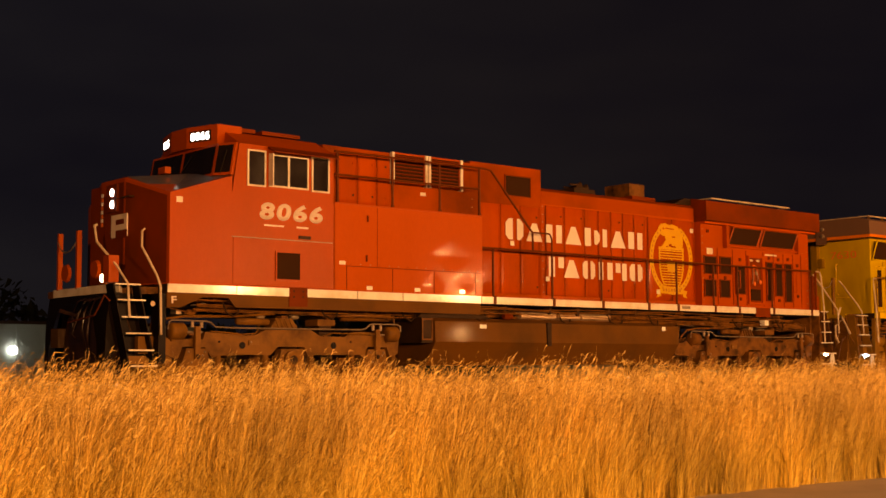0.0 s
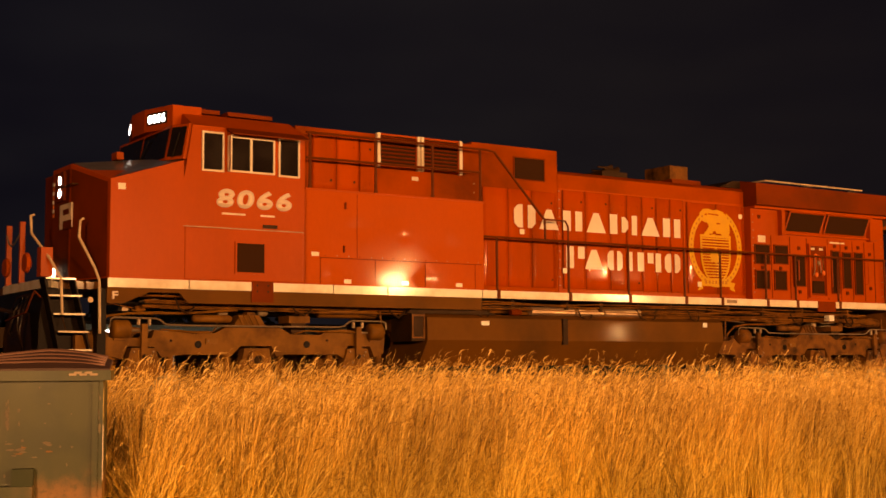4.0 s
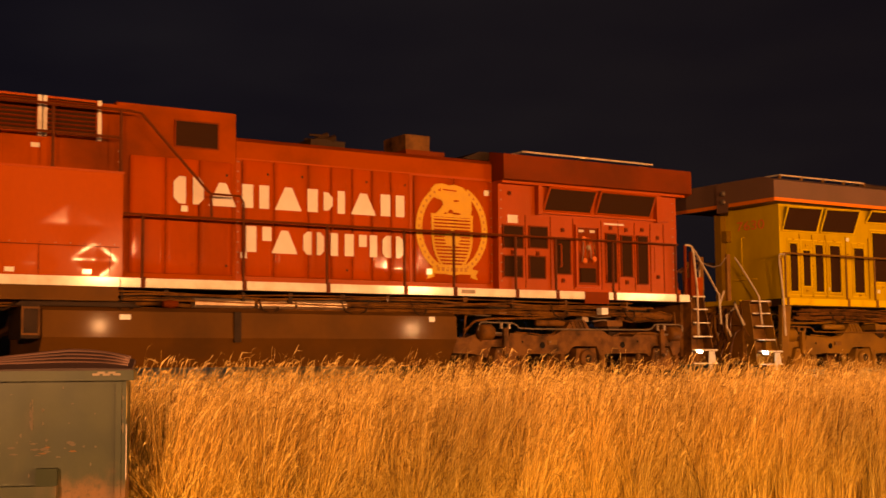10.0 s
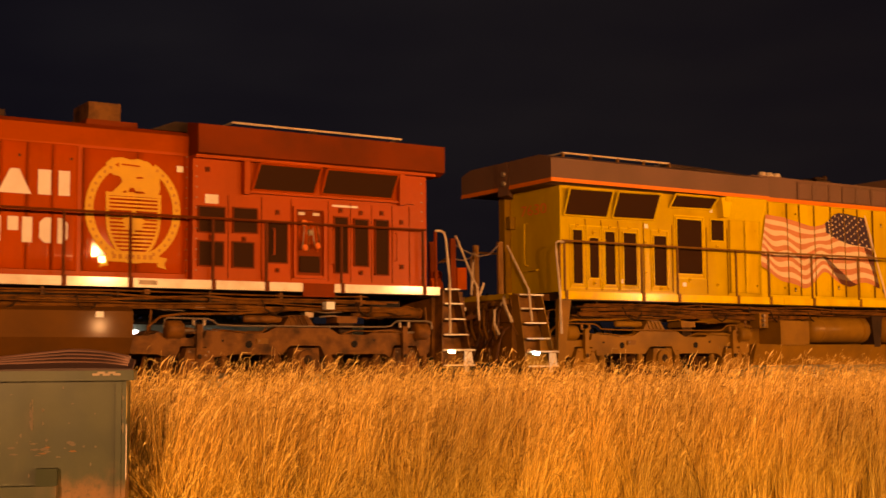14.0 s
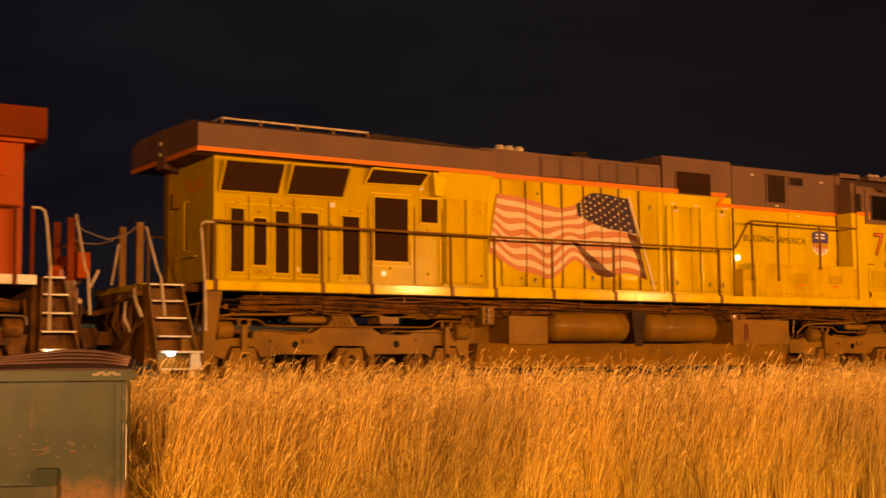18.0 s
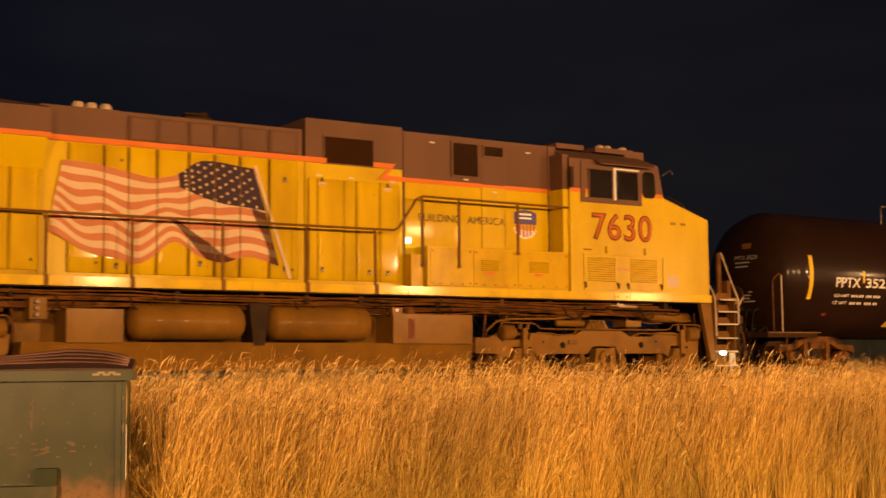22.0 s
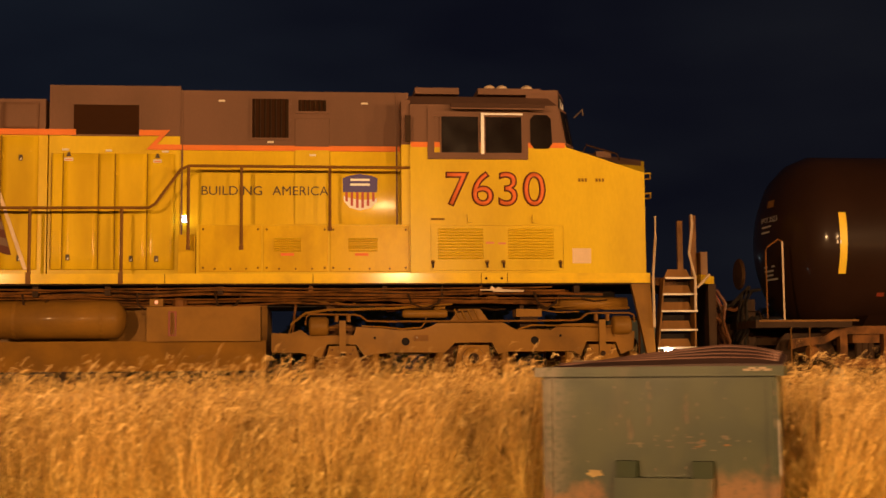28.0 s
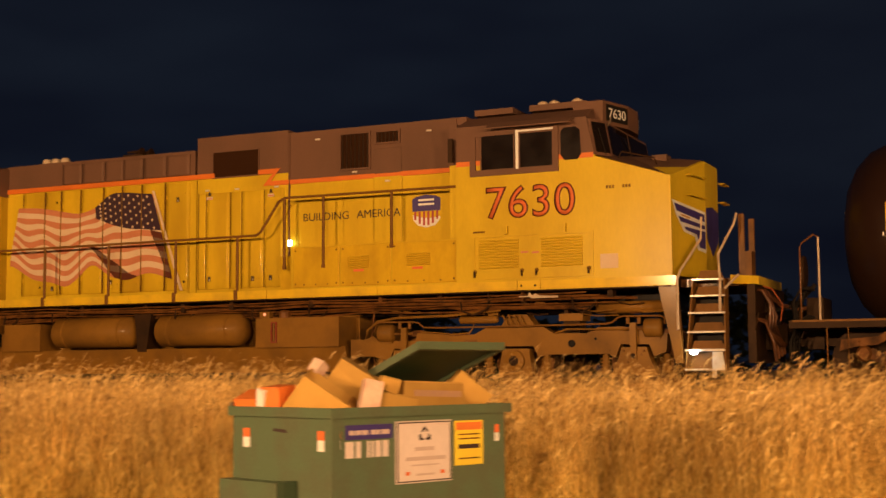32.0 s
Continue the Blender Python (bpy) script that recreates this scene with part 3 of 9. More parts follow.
def bogie(parent, axles, mat, bright):
    """A three-axle truck: cast side frame with square arches, flared pedestals, springs, brake cylinders and pipes."""
    L, M, R = axles
    top = [(-3.06, 2.06), (-2.79, 2.05), (-2.62, 2.11), (-2.50, 2.02), (-1.82, 2.02), (-1.78, 2.15), (-1.34, 2.12), (-1.08, 2.09), (-0.73, 2.11), (-0.51, 2.22),
           (0.44, 2.22), (0.66, 2.10), (1.22, 2.09), (1.39, 2.18), (1.80, 2.19), (2.25, 2.12), (2.53, 2.06)]
    low = [(2.50, 1.78), (2.31, 1.71), (2.23, 1.90), (1.77, 1.91), (1.68, 1.69), (1.57, 1.76), (0.57, 1.76), (0.39, 1.72), (0.30, 1.90), (-0.27, 1.90), (-0.43, 1.75),
           (-1.25, 1.76), (-1.65, 1.71), (-1.78, 1.88), (-2.22, 1.89), (-2.31, 1.68), (-2.61, 1.76), (-3.06, 1.77)]
    outline = [(M + x, z) for x, z in top + low]
    body = part("bogie_frame", prism(bm_new(), outline, 20.16, 20.36), mat, parent, "cast steel truck side frame caked in grime", bevel=0.022)
    part("far_frame", prism(bm_new(), outline, 22.64, 22.84), mat, body)
    # raised ribs cast along the frame
    for x0, x1, z in ((-1.7, -0.5, 1.80), (0.45, 1.6, 1.80), (-2.95, -2.35, 1.82)):
        part("frame_rib", box(bm_new(), M + x0, M + x1, 20.145, 20.165, z, z + 0.025), mat, body)
    for x in (L + 1.0, R - 1.0):
        part("crossbeam", box(bm_new(), x - 0.15, x + 0.15, 20.36, 22.64, 1.8, 2.0), GRIME_DARK, body)
    for x, z, r in ((-1.03, 1.92, 0.062), (0.96, 1.93, 0.062), (1.36, 2.0, 0.02), (-1.5, 1.98, 0.02)):
        part("frame_hole", lathe(bm_new(), [(0, r), (0.03, r)], M + x, 20.148, z, "y", 14), BLACK, body)
    part("builder_plate", box(bm_new(), M - 0.9, M - 0.69, 20.13, 20.165, 1.93, 2.02), RAIL_TAN, body, bevel=0.006)
    part("bolt", lathe(bm_new(), [(0, 0.01), (0.02, 0.018)], M - 0.86, 20.115, 1.98, "y", 8), STEEL, body)
    # end pedestals flare downwards; the middle one is square
    for x in (L, R):
        bm = prism(bm_new(), [(x - 0.37, 1.42), (x + 0.37, 1.42), (x + 0.24, 1.72), (x + 0.20, 1.86), (x - 0.20, 1.86), (x - 0.24, 1.72)], 20.10, 20.32)
        part("pedestal", bm, mat, body, bevel=0.02)
        part("hanger", box(bm_new(), x - 0.05, x + 0.05, 20.05, 20.12, 1.66, 2.24), mat, body, bevel=0.012)
        part("hanger_pin", lathe(bm_new(), [(0, 0.03), (0.03, 0.05)], x, 20.03, 1.72, "y", 10), GRIME_DARK, body)
        for dx in (-0.09, 0.09):
            part("hanger_nub", lathe(bm_new(), [(0, 0.032), (0.09, 0.032), (0.11, 0.02)], x + dx, 20.1, 2.22, "z", 10), bright, body)
        for dx, dz in ((-0.16, 1.80), (0.16, 1.80), (-0.27, 1.55), (0.27, 1.55), (-0.1, 1.62), (0.12, 1.74)):
            part("bolt", lathe(bm_new(), [(0, 0.012), (0.03, 0.022)], x + dx, 20.075, dz, "y", 6), bright, body)
    part("pedestal", prism(bm_new(), [(M - 0.30, 1.42), (M + 0.30, 1.42), (M + 0.24, 1.86), (M - 0.22, 1.86)], 20.12, 20.32), mat, body, bevel=0.015)
    part("axle_box", lathe(bm_new(), [(0, 0.10), (0.02, 0.165), (0.07, 0.175), (0.1, 0.175)], M, 20.04, 1.66, "y", 20), mat, body)
    part("axle_cap", lathe(bm_new(), [(0, 0.05), (0.02, 0.085)], M, 20.02, 1.66, "y", 12), GRIME_DARK, body)
    for x in axles:
        for sg in (-1, 1):
            bm = bm_new()
            for k in range(5):
                lathe(bm, [(0, 0.09), (0.025, 0.09)], x + sg * 0.5, 20.24, 1.46 + 0.052 * k, "z", 12)
            lathe(bm, [(0, 0.055), (0.3, 0.055)], x + sg * 0.5, 20.24, 1.45, "z", 8)
            part("coil_spring", bm, mat, body)
    # brake cylinders at the ends, with their pipe
    for x0, x1 in ((-2.50, -2.20), (2.16, 2.46)):
        part("brake_cylinder", lathe(bm_new(), [(0, 0.09), (0.02, 0.14), (0.05, 0.148), (x1 - x0 - 0.04, 0.148), (x1 - x0, 0.11)], M + x0, 20.14, 2.155, "x", 18), mat, body, smooth=True)
        part("cylinder_foot", box(bm_new(), M + x0 + 0.04, M + x1 - 0.04, 20.12, 20.3, 1.98, 2.06), mat, body)
        part("push_rod", lathe(bm_new(), [(0, 0.02), (0.35, 0.02)], M + (x1 if x0 < 0 else x0 - 0.35), 20.14, 2.14, "x", 8), bright, body)
    pipe = [(-2.55, 2.18), (-2.53, 2.31), (-2.47, 2.34), (-1.80, 2.33), (-1.72, 2.31), (-1.62, 2.235), (-1.3, 2.225), (0, 2.225), (1.55, 2.23), (1.66, 2.25), (1.76, 2.33), (1.84, 2.345), (2.43, 2.34), (2.50, 2.31), (2.51, 2.2)]
    part("brake_pipe", tube(bm_new(), [(M + x, 20.08, z) for x, z in pipe], 0.016), bright, body)
    part("brake_pipe", tube(bm_new(), [(M - 2.8, 20.2, 2.02), (M - 2.76, 20.2, 2.2), (M - 2.55, 20.2, 2.36), (M - 2.2, 20.2, 2.41), (M - 1.2, 20.22, 2.43), (M - 0.3, 20.25, 2.5)], 0.022), mat, body)
    part("brake_pipe", tube(bm_new(), [(M - 1.7, 20.12, 2.16), (M - 1.35, 20.1, 2.14), (M - 1.1, 20.1, 2.11), (M - 0.8, 20.1, 2.13), (M - 0.74, 20.1, 2.2), (M - 0.72, 20.1, 2.28)], 0.013), mat, body)
    part("brake_pipe", tube(bm_new(), [(M + 0.7, 20.12, 2.10), (M + 0.9, 20.1, 2.16), (M + 1.4, 20.1, 2.15), (M + 1.9, 20.1, 2.14)], 0.014), mat, body)
    # air ducts down to the motors, struts and the bolster behind
    part("air_duct", lathe(bm_new(), [(0, 0.10), (1.15, 0.10)], M + 1.32, 20.42, 2.5, "x", 14), mat, body, smooth=True)
    part("air_duct", lathe(bm_new(), [(0, 0.04), (0.03, 0.065), (0.66, 0.065), (0.7, 0.04)], M - 1.07, 20.32, 2.35, "x", 12), mat, body, smooth=True)
    part("motor_duct", box(bm_new(), M + 0.70, M + 1.10, 20.3, 20.7, 2.30, 2.42), mat, body, bevel=0.02)
    bm = bm_new()
    for k in range(5):
        box(bm, M + 0.76 + 0.01 * (k % 2), M + 1.04 - 0.01 * (k % 2), 20.34, 20.66, 2.05 + 0.05 * k, 2.05 + 0.05 * (k + 1))
    part("bellows", bm, GRIME_DARK, body)
    part("bolster", prism(bm_new(), [(M - 0.35, 2.2), (M + 0.3, 2.2), (M + 0.14, 2.42), (M - 0.2, 2.42)], 20.32, 20.6), mat, body, bevel=0.02)
    for dx in (-0.22, -0.12, -0.02, 0.08):
        part("strut", tube(bm_new(), [(M + dx - 0.05, 20.26, 2.42), (M + dx + 0.05, 20.26, 2.22)], 0.016), mat, body)
    part("sand_pipe", tube(bm_new(), [(L - 0.7, 20.35, 2.6), (L - 0.75, 20.35, 2.1), (L - 0.8, 20.6, 1.4)], 0.02), GRIME, body)
    part("sand_pipe", tube(bm_new(), [(R + 0.6, 20.35, 2.6), (R + 0.65, 20.35, 2.1), (R + 0.7, 20.6, 1.4)], 0.02), GRIME, body)
    rnd = random.Random(int(L * 10))
    for k in range(26):
        x = L - 0.6 + (R - L + 1.1) * (k + rnd.random()) / 26
        z = rnd.uniform(2.40, 2.62)
        kind = k % 4
        if kind == 0:
            bm = tube(bm_new(), [(x - 0.25, 20.36, z), (x, 20.32, z + rnd.uniform(-0.06, 0.06)), (x + 0.35, 20.34, z - 0.03)], rnd.uniform(0.010, 0.024))
        elif kind == 1:
            bm = box(bm_new(), x, x + rnd.uniform(0.05, 0.16), 20.36, 20.55, z - 0.05, z + rnd.uniform(0.0, 0.06))
        elif kind == 2:
            bm = lathe(bm_new(), [(0, 0.03), (0.02, 0.05), (0.14, 0.05), (0.18, 0.03)], x, 20.4, z, "x", 10)
        else:
            bm = tube(bm_new(), [(x - 0.2, 20.3, z), (x, 20.26, z - 0.04), (x + rnd.uniform(0.1, 0.4), 20.28, z - 0.02)], 0.012)
        part(("brake_pipe", "bracket", "valve", "hose")[kind], bm, (GRIME, GRIME_DARK, mat, bright)[rnd.randrange(4)], body)
    for x in axles:
        part("brake_shoe", prism(bm_new(), [(x + 0.5, 1.45), (x + 0.6, 1.45), (x + 0.62, 1.85), (x + 0.54, 1.85)], 20.55, 20.75), GRIME_DARK, body)
        part("traction_motor", lathe(bm_new(), [(-0.45, 0.2), (-0.35, 0.36), (0.35, 0.36), (0.45, 0.2)], x + 0.5, YC, 1.75, "y", 12), GRIME_DARK, body)
        wheelset(parent, x)


def underframe(parent, x0, x1, mat, seed):
    """Pipes, conduits and brackets that hang under the sill."""
    rnd = random.Random(seed)
    part("underframe", box(bm_new(), x0 + 0.3, x1 - 0.3, 20.75, 22.25, 2.48, 2.8), BLACK, parent, "dark underframe beam")
    for z, y, r in ((2.74, 20.10, 0.013), (2.70, 20.14, 0.018), (2.65, 20.2, 0.022), (2.60, 20.16, 0.012), (2.56, 20.3, 0.035), (2.68, 20.34, 0.018), (2.51, 20.24, 0.016)):
        pts, x = [], x0 + 0.5
        while x < x1 - 0.5:
            pts.append((x, y + rnd.uniform(-0.02, 0.02), z + rnd.uniform(-0.035, 0.02)))
            x += rnd.uniform(0.5, 1.4)
        part("conduit", tube(bm_new(), pts, r), mat, parent)
    for k in range(18):
        x = x0 + 0.6 + (x1 - x0 - 1.2) * (k + rnd.random() * 0.7) / 18
        w, h = rnd.uniform(0.02, 0.09), rnd.uniform(0.06, 0.2)
        part("bracket", box(bm_new(), x, x + w, 20.12, 20.3, 2.79 - h, 2.79), mat if rnd.random() < 0.25 else GRIME_DARK, parent)
    for k in range(9):
        x = x0 + 0.8 + (x1 - x0 - 1.6) * (k + rnd.random() * 0.8) / 9
        s = rnd.uniform(0.3, 0.7)
        part("hose", tube(bm_new(), [(x, 20.2, 2.7), (x + 0.1 * s, 20.12, 2.5), (x + 0.45 * s, 20.1, 2.42), (x + 0.8 * s, 20.16, 2.5), (x + s, 20.25, 2.66)], 0.018), GRIME_DARK, parent)


def side_rail(parent, mat, path, posts, near=True):
    """A pipe handrail with its posts."""
    y = Y0 + 0.04 if near else 2 * YC - Y0 - 0.04
    part("handrail", tube(bm_new(), [(x, y, z) for x, z in path], 0.024), mat, parent, "pipe handrail along the walkway")
    for x, z0, z1 in posts:
        bm = tube(bm_new(), [(x, y, z0), (x, y, z1)], 0.026)
        if near and z0 < 2.9:
            box(bm, x - 0.035, x + 0.035, Y0 - 0.022, Y0 + 0.03, z0 - 0.075, z0 + 0.10)
        else:
            box(bm, x - 0.03, x + 0.03, y - 0.02, y + 0.02, z0, z0 + 0.06)
        part("rail_post", bm, mat, parent)


def step_well(parent, treads, rails, mat_side, mat_edge, lit=True, rail=WHITE, riser=None, lamp=None, outer=1, back=BLACK):
    """A ladder of treads (x0, x1, z) at a corner, with its stringers, back sheet, light and bent handrails of (x, z) or
    (x, y, z).
    """
    for a, b, z in treads:
        tread = part("step", box(bm_new(), a, b, Y0 + 0.02, Y0 + 0.30, z - 0.02, z), mat_side, parent)
        part("step_edge", box(bm_new(), a, b, Y0 - 0.005, Y0 + 0.018, z - 0.022, z + 0.004), mat_edge, tread, "pale painted step edge")
        if riser:
            part("riser", prism(bm_new(), [(a + 0.03, z + 0.004), (b - 0.03, z + 0.004), (b - 0.09, z + 0.14), (a + 0.09, z + 0.14)], Y0 + 0.2, Y0 + 0.22), riser, tread)
    (ta, tb, tz), (ba, bb, bz) = treads[0], treads[-1]
    for p, q in ((ta, ba), (tb, bb)):
        part("step_stringer", prism(bm_new(), [(p - 0.012, tz), (p + 0.012, tz), (q + 0.012, bz - 0.03), (q - 0.012, bz - 0.03)], Y0 + 0.06, Y0 + 0.3), mat_side, parent)
    # in black, this added sheet stands for the darkness behind open steps
    part("step_back", prism(bm_new(), [(ta, tz), (tb, tz), (bb, bz), (ba, bz)], Y0 + 0.33, Y0 + 0.36), back, parent)
    for pts in rails:
        path = [p if len(p) == 3 else (p[0], Y0 + (0.3 if p[1] > 3.7 else 0.12 if p[1] > 3.3 else 0.0), p[1]) for p in pts]
        part("step_handrail", tube(bm_new(), path, 0.021), rail, parent, "pale bent handrail at the steps")
    if lit:
        ia, ib = (ba, bb) if outer > 0 else (bb, ba)
        (ua, ub, uz) = treads[-2]
        lx = ia + 0.15 * outer
        part("step_light", lathe(bm_new(), [(0, 0.03), (0.02, 0.06), (0.05, 0.06)], lx, Y0 - 0.03, uz - 0.07, "z", 10), lamp, parent, "glowing step light under the tread")
        part("light_bracket", box(bm_new(), min(ia, ib), max(ia, ib), Y0 + 0.0, Y0 + 0.04, uz - 0.022, uz + 0.012), STEP_PALE, parent, "pale step edge lit by the lamp")
        part("light_guard", prism(bm_new(), [(ib, bz), (ib - 0.20 * outer, bz), (ib - 0.19 * outer, uz - 0.03), (ib - 0.04 * outer, uz - 0.03)], Y0 + 0.05, Y0 + 0.07), STEP_PALE, parent, "pale plate lit by the step light")
        part("light_backing", prism(bm_new(), [(ia, bz), (ib, bz), (ib, uz - 0.03), (ia, uz - 0.03)], Y0 + 0.30, Y0 + 0.32), mat_side, parent)
        part("step_hanger", box(bm_new(), ib - 0.20 * outer, ib - 0.13 * outer, Y0 + 0.03, Y0 + 0.06, bz - 0.13, bz - 0.02), STEP_PALE, parent)


def coupler(parent, x, out, steel=GRIME, rubber=HOSE_BROWN):
    """Knuckle coupler, draft box, air hoses and cut levers at an end. out: -1 or 1."""
    bm = bm_new()
    box(bm, min(x, x + 0.55 * out), max(x, x + 0.55 * out), YC - 0.1, YC + 0.1, 1.93, 2.15)
    prism(bm, [(x + 0.5 * out, YC - 0.2), (x + 0.8 * out, YC - 0.16), (x + 0.86 * out, YC), (x + 0.7 * out, YC + 0.2), (x + 0.5 * out, YC + 0.2)], 1.88, 2.2, "z")
    part("coupler", bm, steel, parent, "rusty knuckle coupler", bevel=0.02)
    part("draft_box", box(bm_new(), min(x - 0.1 * out, x + 0.15 * out), max(x - 0.1 * out, x + 0.15 * out), YC - 0.45, YC + 0.45, 1.8, 2.6), steel, parent)
    for k, y in enumerate((20.35, 20.6, 20.85, 21.1, 22.2, 22.5)):
        part("air_hose", tube(bm_new(), [(x, y, 2.3), (x + 0.2 * out, y, 2.2), (x + 0.3 * out, y + 0.03, 1.9), (x + 0.32 * out, y + 0.1, 1.62 + 0.04 * k)], 0.024), rubber, parent)
    part("cut_lever", tube(bm_new(), [(x + 0.1 * out, 20.05, 2.1), (x + 0.12 * out, 20.2, 2.35), (x + 0.14 * out, 20.9, 2.4), (x + 0.3 * out, YC, 2.3)], 0.012), steel, parent)
    part("jumper_cable", tube(bm_new(), [(x, 21.0, 2.8), (x + 0.3 * out, 21.05, 2.5), (x + 0.6 * out, 21.1, 2.42), (x + 0.9 * out, 21.1, 2.5)], 0.035), rubber, parent)
    for k in range(3):
        y = 20.5 + 0.22 * k
        part("air_hose", tube(bm_new(), [(x, y, 2.72), (x + 0.14 * out, y - 0.03, 2.70), (x + 0.26 * out, y - 0.06, 2.5 - 0.1 * k), (x + 0.22 * out, y, 2.1), (x + 0.36 * out, y + 0.1, 1.85)], 0.03), rubber, parent, smooth=True)


def end_rail(parent, x, mat, out, bar=0.0, ys=(20.36, 21.1, 21.9, 22.64), bars=True):
    """Posts, chains and a bar at the end platform."""
    for y in ys:
        post = box(bm_new(), x - bar, x + bar, y - 0.03, y + 0.03, 2.9, 3.92) if bar else tube(bm_new(), [(x, y, 2.9), (x, y, 3.92)], 0.024)
        part("end_post", post, mat, parent, "upright end rail post")
    if bars:
        part("end_bar", tube(bm_new(), [(x, ys[0], 3.9), (x, ys[1], 3.9)], 0.025), mat, parent)
        part("end_bar", tube(bm_new(), [(x, ys[2], 3.9), (x, ys[3], 3.9)], 0.025), mat, parent)
        a, b = ys[1], ys[2]
        part("chain", tube(bm_new(), [(x, a, 3.78), (x, a + 0.25 * (b - a), 3.64), (x, 0.5 * (a + b), 3.6), (x, a + 0.75 * (b - a), 3.64), (x, b, 3.78)], 0.014), STEEL, parent)
    part("end_deck", box(bm_new(), min(x, x - 1.0 * out), max(x, x - 1.0 * out), 20.28, 22.72, 2.78, 2.9), GRIME, parent)


def louvre(parent, x0, x1, z0, z1, y, n, mat_slat, mat_ring, vertical=False):
    """A framed grille with slats over a dark back."""
    back = part("grille", box(bm_new(), x0, x1, y - 0.004, y + 0.02, z0, z1), VOID, parent, "dark slatted air grille")
    part("grille_rim", ring(bm_new(), x0 - 0.03, x1 + 0.03, z0 - 0.03, z1 + 0.03, y - 0.03, y + 0.01, 0.035), mat_ring, back)
    for k in range(n):
        if vertical:
            x = x0 + (x1 - x0) * (k + 0.5) / n
            bm = prism(bm_new(), [(x - 0.018, y - 0.006), (x + 0.006, y - 0.03), (x + 0.018, y - 0.024), (x, y - 0.006)], z0, z1, "z")
        else:
            z = z0 + (z1 - z0) * (k + 0.5) / n
            bm = prism(bm_new(), [(y - 0.006, z - 0.02), (y - 0.03, z - 0.008), (y - 0.026, z + 0.004), (y - 0.006, z + 0.012)], x0, x1, "x")
        part("slat", bm, mat_slat, back)


def intake(parent, x0, x1, z0, z1, y, rim):
    """A dark mesh-covered opening with a shallow rim."""
    ob = part("intake_screen", box(bm_new(), x0, x1, y - 0.006, y + 0.02, z0, z1), VOID, parent, "dark mesh air intake")
    part("intake_rim", ring(bm_new(), x0 - 0.018, x1 + 0.018, z0 - 0.018, z1 + 0.018, y - 0.02, y + 0.01, 0.022), rim, ob)
    for k in range(1, 4):
        z = z0 + (z1 - z0) * k / 4
        part("screen_bar", box(bm_new(), x0, x1, y - 0.010, y - 0.006, z - 0.004, z + 0.004), VOID, ob)


def canted_screen(parent, pts, y, tilt, mat):
    """A sloping screen under the radiator wings: corners (x, z), leaning out by tilt at the top."""
    zs = [p[1] for p in pts]
    lo, hi = min(zs), max(zs)
    bm = bm_new()
    front = [bm.verts.new((x, y - tilt * (z - lo) / (hi - lo), z)) for x, z in pts]
    back = [bm.verts.new((v.co.x, v.co.y + 0.03, v.co.z)) for v in front]
    bm.faces.new(front)
    bm.faces.new(back[::-1])
    for i in range(4):
        j = (i + 1) % 4
        bm.faces.new((front[i], back[i], back[j], front[j]))
    ob = part("radiator_screen", bm, VOID, parent, "dark sloping radiator screen")
    for i in range(4):
        j = (i + 1) % 4
        part("screen_rim", tube(bm_new(), [front_pt(pts[i], y, tilt, lo, hi), front_pt(pts[j], y, tilt, lo, hi)], 0.022, 4), mat, ob)


def front_pt(p, y, tilt, lo, hi):
    return (p[0], y - tilt * (p[1] - lo) / (hi - lo) - 0.005, p[1])


def hood_doors(parent, edges, z0, z1, y, mat, seed, handle=STEEL, bead=None, latched=True):
    """Tall engine room doors side by side, each a touch out of true, with hinges and latches."""
    rnd = random.Random(seed)
    for a, b in zip(edges, edges[1:]):
        # slightly buckled sheet: columns a hair in and out, bowed in its height
        bm = bm_new()
        n, swing, cx = 6, rnd.uniform(-0.009, 0.009), (a + b) / 2
        dip = [rnd.uniform(-0.0003, 0.0003) for k in range(n + 1)]
        bow = rnd.uniform(0.004, 0.011) * rnd.choice((-1, 1))
        rows = []
        for v in (0.0, 0.006, 0.12, 0.3, 0.5, 0.7, 0.88, 0.994, 1.0):
            row = []
            for k in range(n + 1):
                x = a + 0.008 + (b - a - 0.016) * k / n
                edge = 0.01 if v in (0.0, 1.0) else 0.0
                row.append(bm.verts.new((x, y - 0.03 + edge + dip[k] + bow * 4 * v * (1 - v) + swing * (x - cx), z0 + (z1 - z0) * v)))
            rows.append(row)
        for r0, r1 in zip(rows, rows[1:]):
            for k in range(n):
                bm.faces.new((r0[k], r0[k + 1], r1[k + 1], r1[k]))
        rim = [e for e in bm.edges if len(e.link_faces) == 1]
        skirt = bmesh.ops.extrude_edge_only(bm, edges=rim)
        bmesh.ops.translate(bm, verts=[e for e in skirt["geom"] if isinstance(e, bmesh.types.BMVert)], vec=(0, 0.025, 0))
        door = part("hood_door", bm, mat, parent, smooth=True)
        part("door_bead", box(bm_new(), a - 0.005, a + 0.005, y - 0.036, y - 0.028, z0, z1), bead or mat, door)
        if latched and b - a > 0.3:
            for z in (z0 + 0.16, z1 - 0.22):
                part("latch", box(bm_new(), b - 0.13, b - 0.10, y - 0.045, y - 0.03, z - 0.02, z + 0.02), GRIME_DARK if rnd.random() < 0.3 else mat, door)
            for z in (z0 + 0.3, (z0 + z1) / 2, z1 - 0.3):
                part("hinge", lathe(bm_new(), [(-0.04, 0.011), (0.04, 0.011)], a + 0.03, y - 0.036, z, "z", 6), mat, door)

